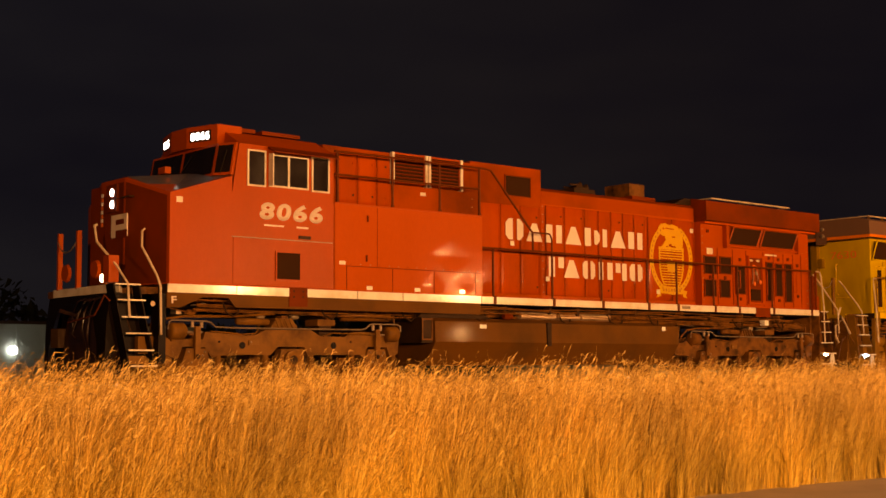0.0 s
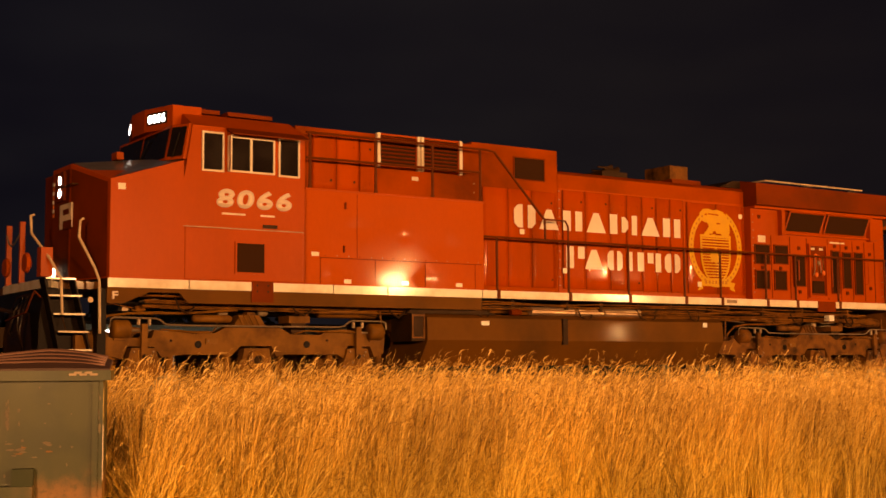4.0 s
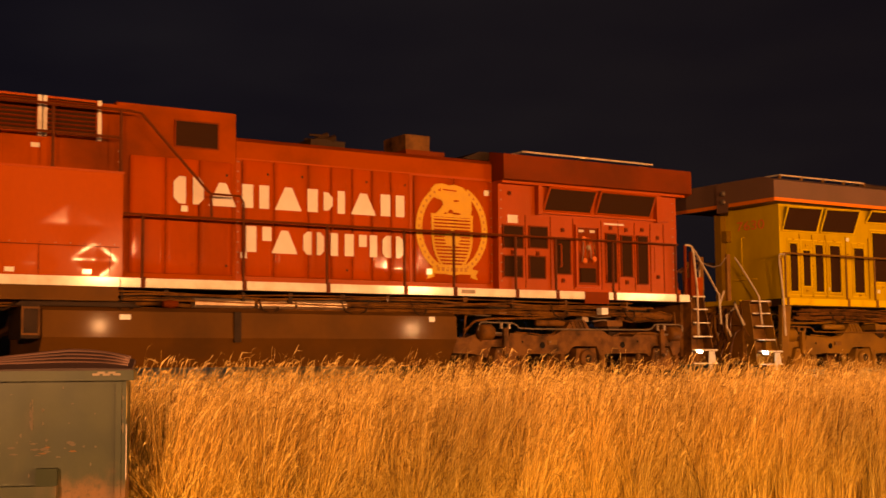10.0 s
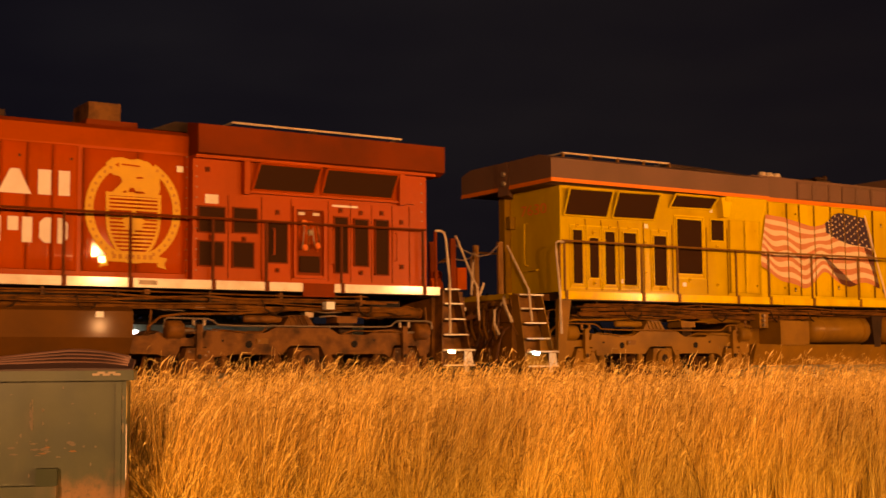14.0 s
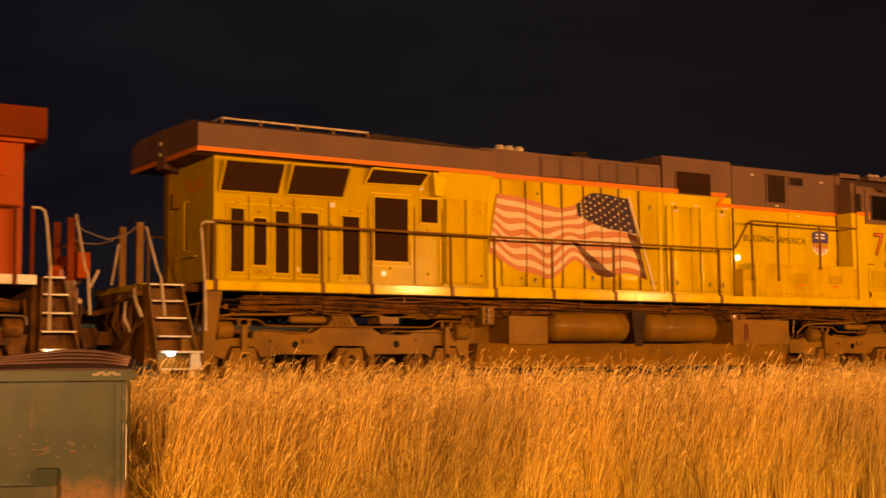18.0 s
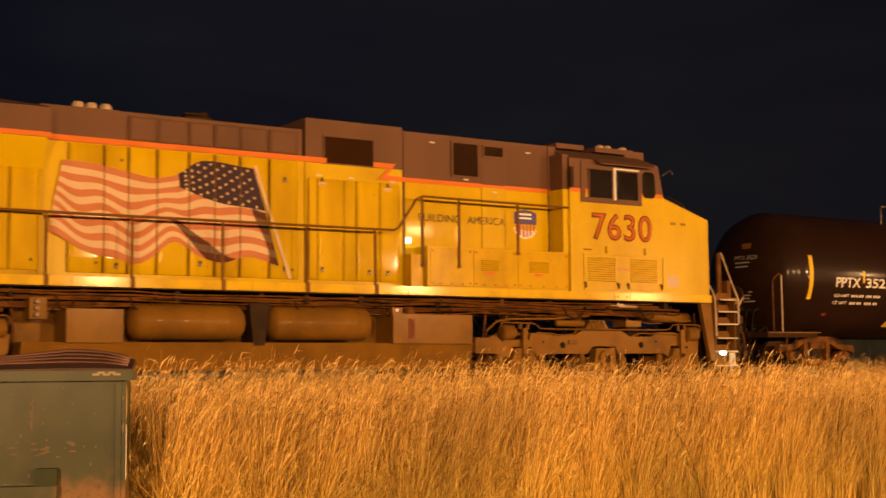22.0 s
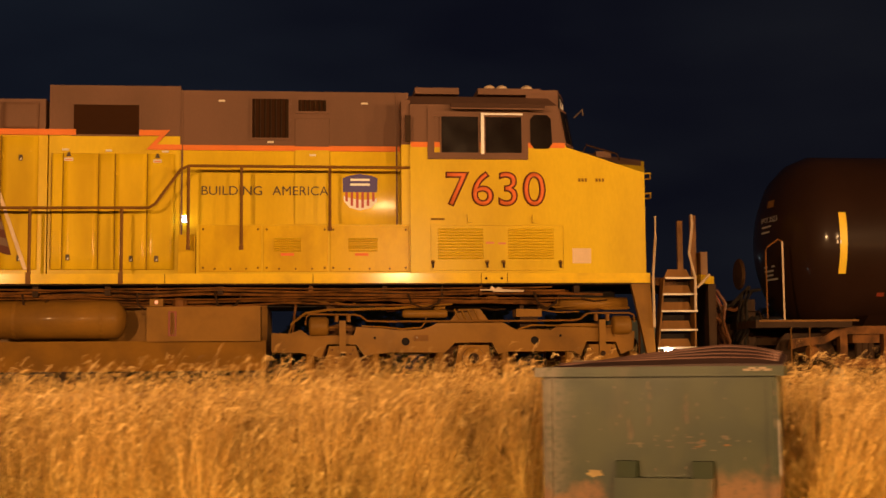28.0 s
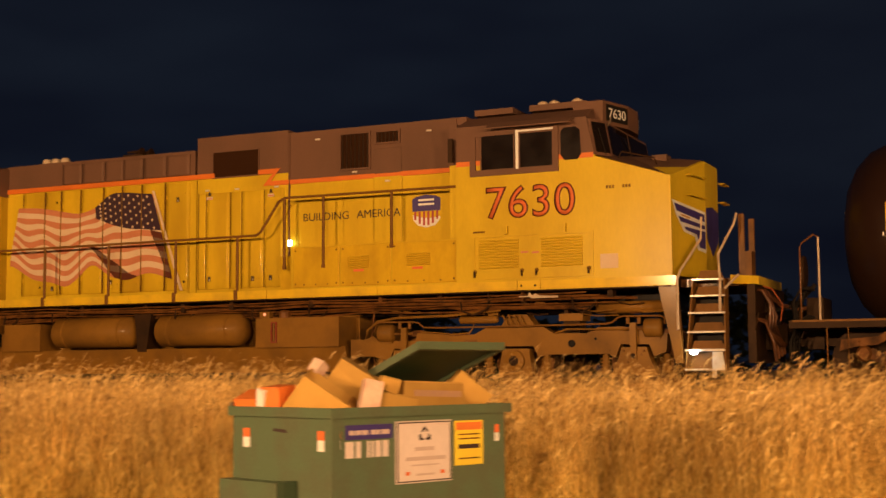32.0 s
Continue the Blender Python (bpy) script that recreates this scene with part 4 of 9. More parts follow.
TRUCK_BROWN = surface("dusty_brown_truck_paint", (0.175, 0.074, 0.012), 0.55, coat=0.04, coat_rough=0.12, dirt=(0.055, 0.023, 0.005), amount=0.85, scale=3.2, grain=22, bump=0.3, spec=0.12)
NOSE_MARK = surface("dulled_white_mark", (0.75, 0.62, 0.50), 0.5, amount=0.4, scale=4, bump=0.0, spec=0.1)
GLARE = surface("worn_grey_anti_glare_paint", (0.10, 0.085, 0.08), 0.35, dirt=(0.05, 0.035, 0.03), amount=0.6, scale=3, bump=0.1, coat=0.3, coat_rough=0.15)
SLOGAN = surface("brown_black_lettering", (0.075, 0.045, 0.015), 0.5, amount=0.2, bump=0.0)
STENCIL_WORN = surface("worn_stencil_paint", (0.36, 0.33, 0.31), 0.6, dirt=(0.2, 0.17, 0.14), amount=0.4, scale=6, bump=0.0, spec=0.1)
STENCIL = surface("white_stencil_paint", (0.85, 0.80, 0.74), 0.6, dirt=(0.5, 0.42, 0.34), amount=0.25, scale=5, bump=0.0, spec=0.1)
PALE_RAIL = surface("pale_worn_rail_paint", (0.55, 0.42, 0.28), 0.4, dirt=(0.25, 0.13, 0.05), amount=0.5, scale=6, bump=0.05)
SHIELD_RED = surface("shield_red", (0.40, 0.07, 0.06), 0.45, amount=0.2, scale=4, bump=0.0)
RUST_HOSE = surface("faded_orange_hose", (0.35, 0.08, 0.015), 0.5, amount=0.4, scale=5, bump=0.1)
DARK_GLASS = surface("dark_window_glass", (0.010, 0.006, 0.004), 0.07, spec=0.45, dirt=(0.018, 0.010, 0.005), amount=0.5, scale=3, bump=0.0)


def cab_and_nose(parent, xs, s, back, paint, upper, split, rim, side_top, rake=0.0):
    """Wide nose, cab body, windscreen and number boards. xs: nose side corner; s: the way it faces; back: cab's rear."""
    def X(d):
        return xs + s * d
    plan_f = [(0.0, 19.95, 4.51), (0.28, 21.05, 4.86), (0.28, 21.95, 4.86), (0.0, 23.05, 4.51)]
    plan_b = [(-1.22, 19.95, 4.90), (-1.0, 21.05, 5.02), (-1.0, 21.95, 5.02), (-1.22, 23.05, 4.90)]
    bm = bm_new()
    low = [bm.verts.new((X(d), y, DECK)) for d, y, z in plan_f]
    f = [bm.verts.new((X(d), y, z)) for d, y, z in plan_f]
    b = [bm.verts.new((X(d), y, z)) for d, y, z in plan_b]
    bl = [bm.verts.new((X(d), y, DECK)) for d, y, z in plan_b]
    for i in range(3):
        bm.faces.new((low[i], low[i + 1], f[i + 1], f[i]))
        bm.faces.new((f[i], f[i + 1], b[i + 1], b[i]))
        bm.faces.new((b[i], b[i + 1], bl[i + 1], bl[i]))
    bm.faces.new((low[0], f[0], b[0], bl[0]))
    bm.faces.new((low[3], bl[3], b[3], f[3]))
    bm.faces.new(low[::-1] + bl)
    nose = part("nose", bm, paint, parent, "wide blunt nose with a sloping top", bevel=0.03)
    bm = bm_new()
    v = [bm.verts.new((X(d * 0.94 - 0.03), 21.5 + (y - 21.5) * 0.95, z + 0.022)) for d, y, z in plan_f]
    w = [bm.verts.new((X(d), 21.5 + (y - 21.5) * 0.95, z + 0.022)) for d, y, z in plan_b]
    for i in range(3):
        bm.faces.new((v[i], v[i + 1], w[i + 1], w[i]))
    part("anti_glare_panel", bm, GREY if upper is not paint else GLARE, nose, "dull dark panel on top of the nose")
    x0, x1 = sorted((X(-1.22), back))
    sec_low = [(Y0, DECK), (2 * YC - Y0, DECK), (2 * YC - Y0, split), (Y0, split)]
    part("cab_side", prism(bm_new(), sec_low, x0, x1, "x"), paint, parent, "cab side below the stripe", bevel=0.02)
    far = 2 * YC
    sec_up = [(Y0, split), (far - Y0, split), (far - Y0, side_top), (far - 20.55, 5.80), (far - 21.0, 5.86), (21.0, 5.86), (20.55, 5.80), (Y0, side_top)]
    bm = prism(bm_new(), sec_up, x0, x1, "x")
    for v in bm.verts:
        if abs(v.co.x - X(-1.22)) < 0.01:
            v.co.x -= s * rake * (v.co.z - split) / (5.86 - split)
    part("cab_top", bm, upper, parent, "upper cab and roof", bevel=0.02)
    scr = [(X(-1.215), 19.99), (X(-1.04), 20.3), (X(-1.04), 22.7), (X(-1.215), 23.01), (X(-1.4), 23.01), (X(-1.4), 19.99)]
    top = [(X(-1.32), 19.99), (X(-1.15), 20.3), (X(-1.15), 22.7), (X(-1.32), 23.01), (X(-1.45), 23.01), (X(-1.45), 19.99)]
    bm = bm_new()
    lo = [bm.verts.new((x, y, 4.93)) for x, y in scr]
    hi = [bm.verts.new((x, y, 5.52)) for x, y in top]
    bm.faces.new(lo[::-1])
    bm.faces.new(hi)
    for i in range(6):
        bm.faces.new((lo[i], lo[(i + 1) % 6], hi[(i + 1) % 6], hi[i]))
    front = part("windscreen_wall", bm, upper, parent)

    def facing(a, b, c, d, out, m, name, p, lab=""):
        """A thin slab on a wall through four corners, pushed out along the front."""
        bm = bm_new()
        n = (Vector(b) - Vector(a)).cross(Vector(d) - Vector(a)).normalized()
        if n.x * s < 0:
            n = -n
        i = [bm.verts.new(Vector(q)) for q in (a, b, c, d)]
        o = [bm.verts.new(Vector(q) + n * out) for q in (a, b, c, d)]
        bm.faces.new(o)
        bm.faces.new(i[::-1])
        for k in range(4):
            bm.faces.new((i[k], i[(k + 1) % 4], o[(k + 1) % 4], o[k]))
        return part(name, bm, m, p, lab)

    def wall(t, u, a=lo, b=hi, i=0):
        """A point on the slanted or flat front wall: t along, u up."""
        p, q = a[i].lerp(a[i + 1], t), b[i].lerp(b[i + 1], t)
        return p.lerp(q, u)
    a3 = [Vector((x, y, 4.93)) for x, y in scr]
    b3 = [Vector((x, y, 5.52)) for x, y in top]
    for i, (t0, t1) in ((0, (0.10, 0.94)), (1, (0.03, 0.48)), (1, (0.52, 0.97)), (2, (0.06, 0.9))):
        c = [wall(t0, 0.08, a3, b3, i), wall(t1, 0.08, a3, b3, i), wall(t1, 0.92, a3, b3, i), wall(t0, 0.92, a3, b3, i)]
        pane = facing(*c, 0.012, DARK_GLASS, "windscreen", front, "dark windscreen pane")
    for i in (0, 1):
        base = wall(0.55, 0.02, a3, b3, i)
        part("wiper", tube(bm_new(), [base + Vector((0.03 * s, 0, 0)), wall(0.35, 0.75, a3, b3, i) + Vector((0.04 * s, 0, 0))], 0.01, 4), RUBBER, front)
    r6 = 0.6 * rake
    box_pts = [(X(-1.12 - r6), 20.5), (X(-0.90 - r6), 21.22), (X(-0.90 - r6), 21.78), (X(-1.12 - r6), 22.5), (X(-1.75), 22.5), (X(-1.75), 20.5)]
    boards = part("number_board_housing", prism(bm_new(), box_pts, 5.52, 5.91, "z"), upper, parent, "housing of the number boards", bevel=0.02)
    a4, b4 = [Vector((x, y, 5.55)) for x, y in box_pts], [Vector((x, y, 5.89)) for x, y in box_pts]
    return X, nose, front, boards, lambda i, t, u: wall(t, u, a4, b4, i), facing


def on_wall(bm, p00, p10, p01, lift, depth=0.004):
    """Moves letters made in the unit square (x, z) at y = 0 onto a wall through three corners."""
    p00, p10, p01 = Vector(p00), Vector(p10), Vector(p01)
    ex, ez = p10 - p00, p01 - p00
    n = ex.cross(ez).normalized()
    for v in bm.verts:
        x, y, z = v.co
        v.co = p00 + ex * x + ez * z + n * (lift - y)
    return bm


def side_window(parent, x0, x1, z0, z1, rim, w=0.03, y=Y0, lab="dark cab side window"):
    ob = part("window", box(bm_new(), x0, x1, y - 0.012, y + 0.03, z0, z1), DARK_GLASS, parent, lab)
    part("window_rim", ring(bm_new(), x0 - w, x1 + w, z0 - w, z1 + w, y - 0.03, y + 0.02, w), rim, ob)
    return ob


# ---- red locomotive, facing along -x ----
def red_locomotive():
    at = thing("locomotive", (20.6, YC, RAIL_Z), "red diesel locomotive with cream block lettering and dented side panels", "locomotive", "locomotives of the train")
    far = 2 * YC
    part("frame_deck", box(bm_new(), 11.0, 30.18, Y0 + 0.02, far - Y0 - 0.02, 2.80, DECK), GRIME_DARK, at, "walkway deck and sill")
    for k, (a, b) in enumerate(((11.01, 12.35), (12.37, 13.46), (13.86, 15.0), (15.02, 16.1), (16.12, 18.16), (18.18, 20.27), (20.29, 21.82), (21.84, 23.37), (23.39, 25.81), (25.83, 28.18), (28.2, 30.17))):
        part("sill_stripe", box(bm_new(), a, b, Y0 - 0.004, Y0 + 0.02, 2.805, DECK), CREAM, at, "cream reflective stripe along the sill")
    part("sill_notch", box(bm_new(), 13.46, 13.86, Y0 - 0.012, Y0 + 0.05, 2.62, 2.97), RED_DULL, at, "jacking pad with bolt holes")
    for x, z in ((13.56, 2.9), (13.76, 2.9), (13.56, 2.8), (13.76, 2.8)):
        part("bolt_hole", lathe(bm_new(), [(0, 0.018), (0.01, 0.018)], x, Y0 - 0.02, z, "y", 8), GRIME_DARK, at)
    part("skirt", prism(bm_new(), [(11.0, 2.803), (11.0, 2.55), (11.25, 2.55), (11.7, 2.74), (12.2, 2.74), (12.35, 2.58), (18.15, 2.58), (18.15, 2.803)], Y0 + 0.01, Y0 + 0.05), TANK_PAINT, at, "grimy brown skirt under the sill")
    X, nose, front, boards, bw, facing = cab_and_nose(at, 11.03, -1, 14.45, RED, RED, 4.6, CREAM, 5.5, 0.2)
    # cab side
    part("cab_panel", plate(bm_new(), 12.27, 14.42, 2.97, 3.82, Y0 - 0.012, 0.015, 0.008), RED, at, "hatch panel on the cab side")
    part("panel_rivets", box(bm_new(), 12.25, 14.42, Y0 - 0.02, Y0 - 0.002, 3.82, 3.835), STEEL, at)
    sub = part("cab_box_screen", box(bm_new(), 13.17, 13.69, Y0 - 0.03, Y0 - 0.012, 3.10, 3.60), VOID, at, "dark square screen")
    part("cab_box_rim", ring(bm_new(), 13.15, 13.71, 3.08, 3.62, Y0 - 0.035, Y0 - 0.01, 0.03), RED, sub)
    part("cab_latch", box(bm_new(), 13.66, 13.92, Y0 - 0.03, Y0, 3.86, 3.92), GRIME_DARK, at)
    for a, b in ((12.58, 12.91), (13.97, 14.31)):
        side_window(at, a, b, 4.78, 5.38, CREAM)
    mid = side_window(at, 13.04, 13.84, 4.80, 5.34, CREAM)
    part("window_bar", box(bm_new(), 13.41, 13.45, Y0 - 0.03, Y0 + 0.01, 4.80, 5.34), CREAM, mid)
    part("wind_deflector", prism(bm_new(), [(13.0, Y0 - 0.16), (13.02, Y0 - 0.16), (13.04, Y0), (13.02, Y0)], 4.78, 5.36, "z"), CREAM, mid)
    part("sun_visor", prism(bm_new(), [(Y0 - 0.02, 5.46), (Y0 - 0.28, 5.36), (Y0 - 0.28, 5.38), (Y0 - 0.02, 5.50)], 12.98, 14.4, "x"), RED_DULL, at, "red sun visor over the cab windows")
    for x0, x1 in ((12.25, 13.2), (13.35, 14.2)):
        part("roof_duct", box(bm_new(), x0, x1, 20.7, 22.3, 5.86, 5.93), RED_DULL, at, bevel=0.02)
    num = part("road_number", writing("8066", 12.82, 14.2, 4.17, 4.49, Y0, 0.005, bold=0.04, shear=0.12, spread=1.2), LETTER, at, "bold cream road number 8066")
    for x0, x1 in ((12.92, 13.34), (13.62, 13.88)):
        part("small_marking", flat(bm_new(), [(x0, 4.055), (x1, 4.055), (x1, 4.085), (x0, 4.085)], Y0), CREAM, at)
    part("nose_label", flat(bm_new(), [(11.15, 4.35), (11.27, 4.35), (11.27, 4.45), (11.15, 4.45)], Y0), CREAM, at)
    part("end_letter", writing("F", 11.08, 11.18, 2.62, 2.74, Y0 + 0.008, 0.004, bold=0.02), LETTER, at, "pale letter F at the front")
    for k in range(8):
        part("warning_tape", box(bm_new(), 10.735, 10.75, 21.86, 21.93, 4.06 + 0.075 * k, 4.12 + 0.075 * k), WHITE if k % 2 else NUM_RED, nose)
    # nose front: its shade is put into the colour with darker red sheets
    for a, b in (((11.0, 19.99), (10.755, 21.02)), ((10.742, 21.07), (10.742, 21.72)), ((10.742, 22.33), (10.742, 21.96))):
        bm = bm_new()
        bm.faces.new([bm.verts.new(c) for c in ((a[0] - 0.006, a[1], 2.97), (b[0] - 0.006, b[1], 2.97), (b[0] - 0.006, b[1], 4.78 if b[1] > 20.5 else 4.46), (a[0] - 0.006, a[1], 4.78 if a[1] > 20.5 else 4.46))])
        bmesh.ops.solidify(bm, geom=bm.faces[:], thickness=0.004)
        part("nose_sheet", bm, RED_DULL, nose, "darker red nose sheet with the front's shade in its colour")
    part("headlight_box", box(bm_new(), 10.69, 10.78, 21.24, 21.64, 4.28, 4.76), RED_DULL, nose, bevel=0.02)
    for z in (4.41, 4.62):
        part("headlight", lathe(bm_new(), [(0.0, 0.03), (0.01, 0.07), (0.08, 0.08)], 10.675, 21.42, z, "x", 16), LAMP_WHITE, nose, "glowing round headlight")
    part("nose_mark", prism(bm_new(), [(20.92, 3.82), (21.50, 3.82), (21.50, 4.22), (20.92, 4.22)], 10.724, 10.75, "x"), NOSE_MARK, nose, "pale angular emblem")
    part("nose_mark_gap", box(bm_new(), 10.718, 10.7245, 21.02, 21.32, 4.04, 4.13), RED_DULL, nose)
    part("nose_mark_gap", box(bm_new(), 10.718, 10.7245, 20.90, 21.32, 3.80, 3.94), RED_DULL, nose)
    part("nose_door", box(bm_new(), 10.745, 10.775, 21.75, 22.3, 3.0, 4.6), RED_DULL, nose, "nose door", bevel=0.01)
    for y in (20.75, 21.2):
        part("grab_iron", tube(bm_new(), [(10.77, y, 4.5), (10.68, y, 4.5), (10.68, y + 0.3, 4.5), (10.77, y + 0.3, 4.5)], 0.012), GRIME_DARK, nose)
    for y in (21.66,):
        part("ditch_light", lathe(bm_new(), [(0.0, 0.03), (0.01, 0.075), (0.08, 0.08)], 10.62, y, 3.12, "x", 14), LAMP_SMALL, at, "glowing ditch light")
    for i, t0, t1 in ((0, 0.2, 0.88), (2, 0.12, 0.8)):
        c = [bw(i, t0, 0.22), bw(i, t1, 0.22), bw(i, t1, 0.8), bw(i, t0, 0.8)]
        pl = facing(*c, 0.012, RUBBER, "number_board", boards, "black number board with glowing white digits")
        bm = on_wall(writing("8066", 0.06, 0.94, 0.12, 0.88, 0.0, 0.004, bold=0.045, spread=1.1), c[1], c[0], c[2], 0.014)
        part("board_digits", bm, LAMP_BOARD, pl, "glowing white digits 8066")
    part("nose_light_lens", box(bm_new(), 11.5, 11.62, 21.0, 21.25, 5.0, 5.12), RED, at, bevel=0.02)
    # dented clean-cab panel behind the cab
    bm = bm_new()
    nx, nz = 76, 38
    dents = ((15.55, 3.95, 0.42, 0.32, 0.005), (17.35, 3.72, 0.55, 0.36, 0.008), (16.9, 3.12, 0.30, 0.26, 0.007), (17.75, 3.2, 0.38, 0.26, 0.008), (14.98, 3.14, 0.24, 0.20, 0.006), (16.2, 4.2, 0.5, 0.3, 0.004), (16.45, 3.85, 0.16, 0.14, 0.004), (15.1, 3.75, 0.3, 0.3, 0.003))
    grid = []
    for j in range(nz + 1):
        row = []
        for i in range(nx + 1):
            x, z = 14.48 + 3.72 * i / nx, 2.96 + 1.62 * j / nz
            y = Y0 - 0.006
            for cx, cz, rx, rz, dep in dents:
                y += dep * max(0.0, 1 - abs(x - cx) / rx - abs(z - cz) / rz)
            y += 0.003 * noise.noise(Vector((x * 1.1, z * 1.3, 3.0)))
            row.append(bm.verts.new((x, y, z)))
        grid.append(row)
    for j in range(nz):
        for i in range(nx):
            bm.faces.new((grid[j][i], grid[j][i + 1], grid[j + 1][i + 1], grid[j + 1][i]))
    part("side_panel", bm, RED_GLOSS, at, "large dented red side panel", smooth=True)
    part("side_cabinet", box(bm_new(), 14.46, 18.19, Y0 + 0.012, far - Y0 - 0.012, DECK, 4.58), RED, at, "cabinet behind the cab")
    part("cabinet_top_edge", box(bm_new(), 14.46, 18.22, Y0 - 0.02, Y0 + 0.35, 4.58, 4.61), RED, at)
    for x in (14.75, 15.85, 16.9, 18.0):
        part("panel_seam", box(bm_new(), x - 0.005, x + 0.005, Y0 - 0.012, Y0 + 0.01, 2.97, 3.43), RED_DULL, at)
    part("panel_seam", box(bm_new(), 14.75, 18.15, Y0 - 0.012, Y0 + 0.004, 3.41, 3.425), RED_DULL, at)
    part("panel_seam", box(bm_new(), 15.475, 15.485, Y0 - 0.010, Y0 + 0.004, 3.43, 4.56), RED_DULL, at)
    for x, z in ((15.24, 4.34), (15.21, 3.58)):
        part("panel_handle", box(bm_new(), x - 0.012, x + 0.012, Y0 - 0.04, Y0 - 0.006, z - 0.06, z + 0.06), RED_DULL, at, bevel=0.005)
    for k in range(15):
        part("rivet", lathe(bm_new(), [(0, 0.004), (0.008, 0.012)], 14.85 + 0.23 * k, Y0 - 0.014, 3.455, "y", 6), STEEL if k % 3 else RED_DULL, at)
    for x, z in ((14.58, 3.44), (15.22, 2.985), (16.40, 2.99), (17.57, 2.99), (14.95, 4.9), (15.9, 4.93), (16.85, 4.95)):
        y = Y0 - 0.006 if z < 4.6 else 20.3
        part("white_label", flat(bm_new(), [(x, z), (x + 0.14, z), (x + 0.14, z + 0.07), (x, z + 0.07)], y), CREAM, at)
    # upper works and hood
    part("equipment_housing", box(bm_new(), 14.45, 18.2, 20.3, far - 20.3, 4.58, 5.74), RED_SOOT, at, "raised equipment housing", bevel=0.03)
    hood_doors(at, (14.75, 15.25, 15.72, 16.05), 4.66, 5.66, 20.3, RED_DOOR, 3, bead=RED_DULL)
    for a, b in ((16.14, 16.92), (17.08, 17.86)):
        louvre(at, a, b, 5.17, 5.73, 20.28, 8, RED_DULL, RED)
        for x in (a - 0.07, b + 0.01):
            part("grille_post", box(bm_new(), x, x + 0.06, 20.22, 20.30, 5.12, 5.76), CREAM, at)
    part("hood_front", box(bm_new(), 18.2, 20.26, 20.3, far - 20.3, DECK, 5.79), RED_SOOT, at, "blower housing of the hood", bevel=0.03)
    intake(at, 19.19, 19.93, 5.16, 5.58, 20.295, RED_DULL)
    hood_doors(at, (18.42, 19.02, 19.6, 20.2), 3.06, 4.95, 20.3, RED_DOOR, 4, bead=RED_DULL)
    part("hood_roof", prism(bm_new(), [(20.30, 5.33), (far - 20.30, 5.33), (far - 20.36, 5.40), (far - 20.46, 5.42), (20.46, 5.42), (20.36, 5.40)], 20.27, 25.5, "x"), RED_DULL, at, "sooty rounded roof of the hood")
    prof = [(20.3, DECK), (far - 20.3, DECK), (far - 20.3, 5.05), (20.3, 5.05)]
    part("hood", prism(bm_new(), prof, 20.27, 25.5, "x"), RED, at, "long engine hood with rounded top edges")
    prof = [(20.3, 5.05), (far - 20.3, 5.05), (far - 20.3, 5.33), (20.3, 5.33)]
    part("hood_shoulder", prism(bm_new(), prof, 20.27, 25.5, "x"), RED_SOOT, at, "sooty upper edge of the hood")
    hood_doors(at, (20.37, 20.95, 21.60, 22.05, 22.47, 22.87, 23.26, 23.67), 3.06, 5.02, 20.3, RED_DOOR, 5, bead=RED_DULL)
    hood_doors(at, (23.75, 24.62, 25.45), 3.06, 5.0, 20.3, RED_DOOR, 6, bead=RED_DULL)
    part("exhaust_pipe", box(bm_new(), 24.08, 24.62, 21.1, 21.9, 5.42, 5.92), GRIME, at, "square exhaust stack", bevel=0.03)
    part("exhaust_base", box(bm_new(), 24.0, 24.86, 20.95, 22.05, 5.42, 5.6), RED_DULL, at, bevel=0.03)
    for k in range(5):
        part("air_horn", lathe(bm_new(), [(0, 0.02), (0.25, 0.03), (0.36, 0.08)], 22.1 + 0.1 * (k % 2), 21.0 + 0.1 * k, 5.64 + 0.05 * (k % 3), "x", 10), GRIME_DARK, at)
    part("horn_stand", box(bm_new(), 22.0, 22.7, 20.95, 21.6, 5.42, 5.62), GRIME_DARK, at)
    part("roof_hatch", box(bm_new(), 20.6, 22.9, 20.8, 22.2, 5.42, 5.46), RED_DULL, at)
    # plain blocks for the painted wordmark
    y = 20.258
    rows = [("round", 19.15, 19.67, 4.21, 4.66), ("taper", 19.74, 20.27, 4.205, 4.595), ("square", 20.36, 20.85, 4.21, 4.605), ("taper", 20.94, 21.49, 4.205, 4.60), ("half", 21.58, 22.07, 4.207, 4.605),
            ("square", 22.17, 22.31, 4.207, 4.607), ("taper", 22.41, 22.96, 4.21, 4.59), ("square", 23.04, 23.53, 4.213, 4.602),
            ("flag", 20.43, 20.90, 3.47, 3.905), ("taper", 20.88, 21.41, 3.462, 3.855), ("round", 21.50, 21.90, 3.463, 3.86), ("square", 22.03, 22.17, 3.463, 3.857), ("flag", 22.31, 22.75, 3.468, 3.856),
            ("square", 22.81, 22.96, 3.467, 3.857), ("round", 23.07, 23.51, 3.468, 3.863)]
    for kind, a, b, z0, z1 in rows:
        part("letter_block", block_letter(bm_new(), kind, a, b, z0, z1, y - 0.006), LETTER, at, "cream painted block")
    # gold emblem
    cx, cz = 24.56, 4.05
    bm = bm_new()
    n = 56
    o, i = oval(cx, cz, 0.79, 0.85, n), oval(cx, cz, 0.655, 0.72, n)
    vo, vi = [bm.verts.new((x, y - 0.012, z)) for x, z in o], [bm.verts.new((x, y - 0.012, z)) for x, z in i]
    for k in range(n):
        if not 10 <= k <= 17:
            bm.faces.new((vo[k], vo[(k + 1) % n], vi[(k + 1) % n], vi[k]))
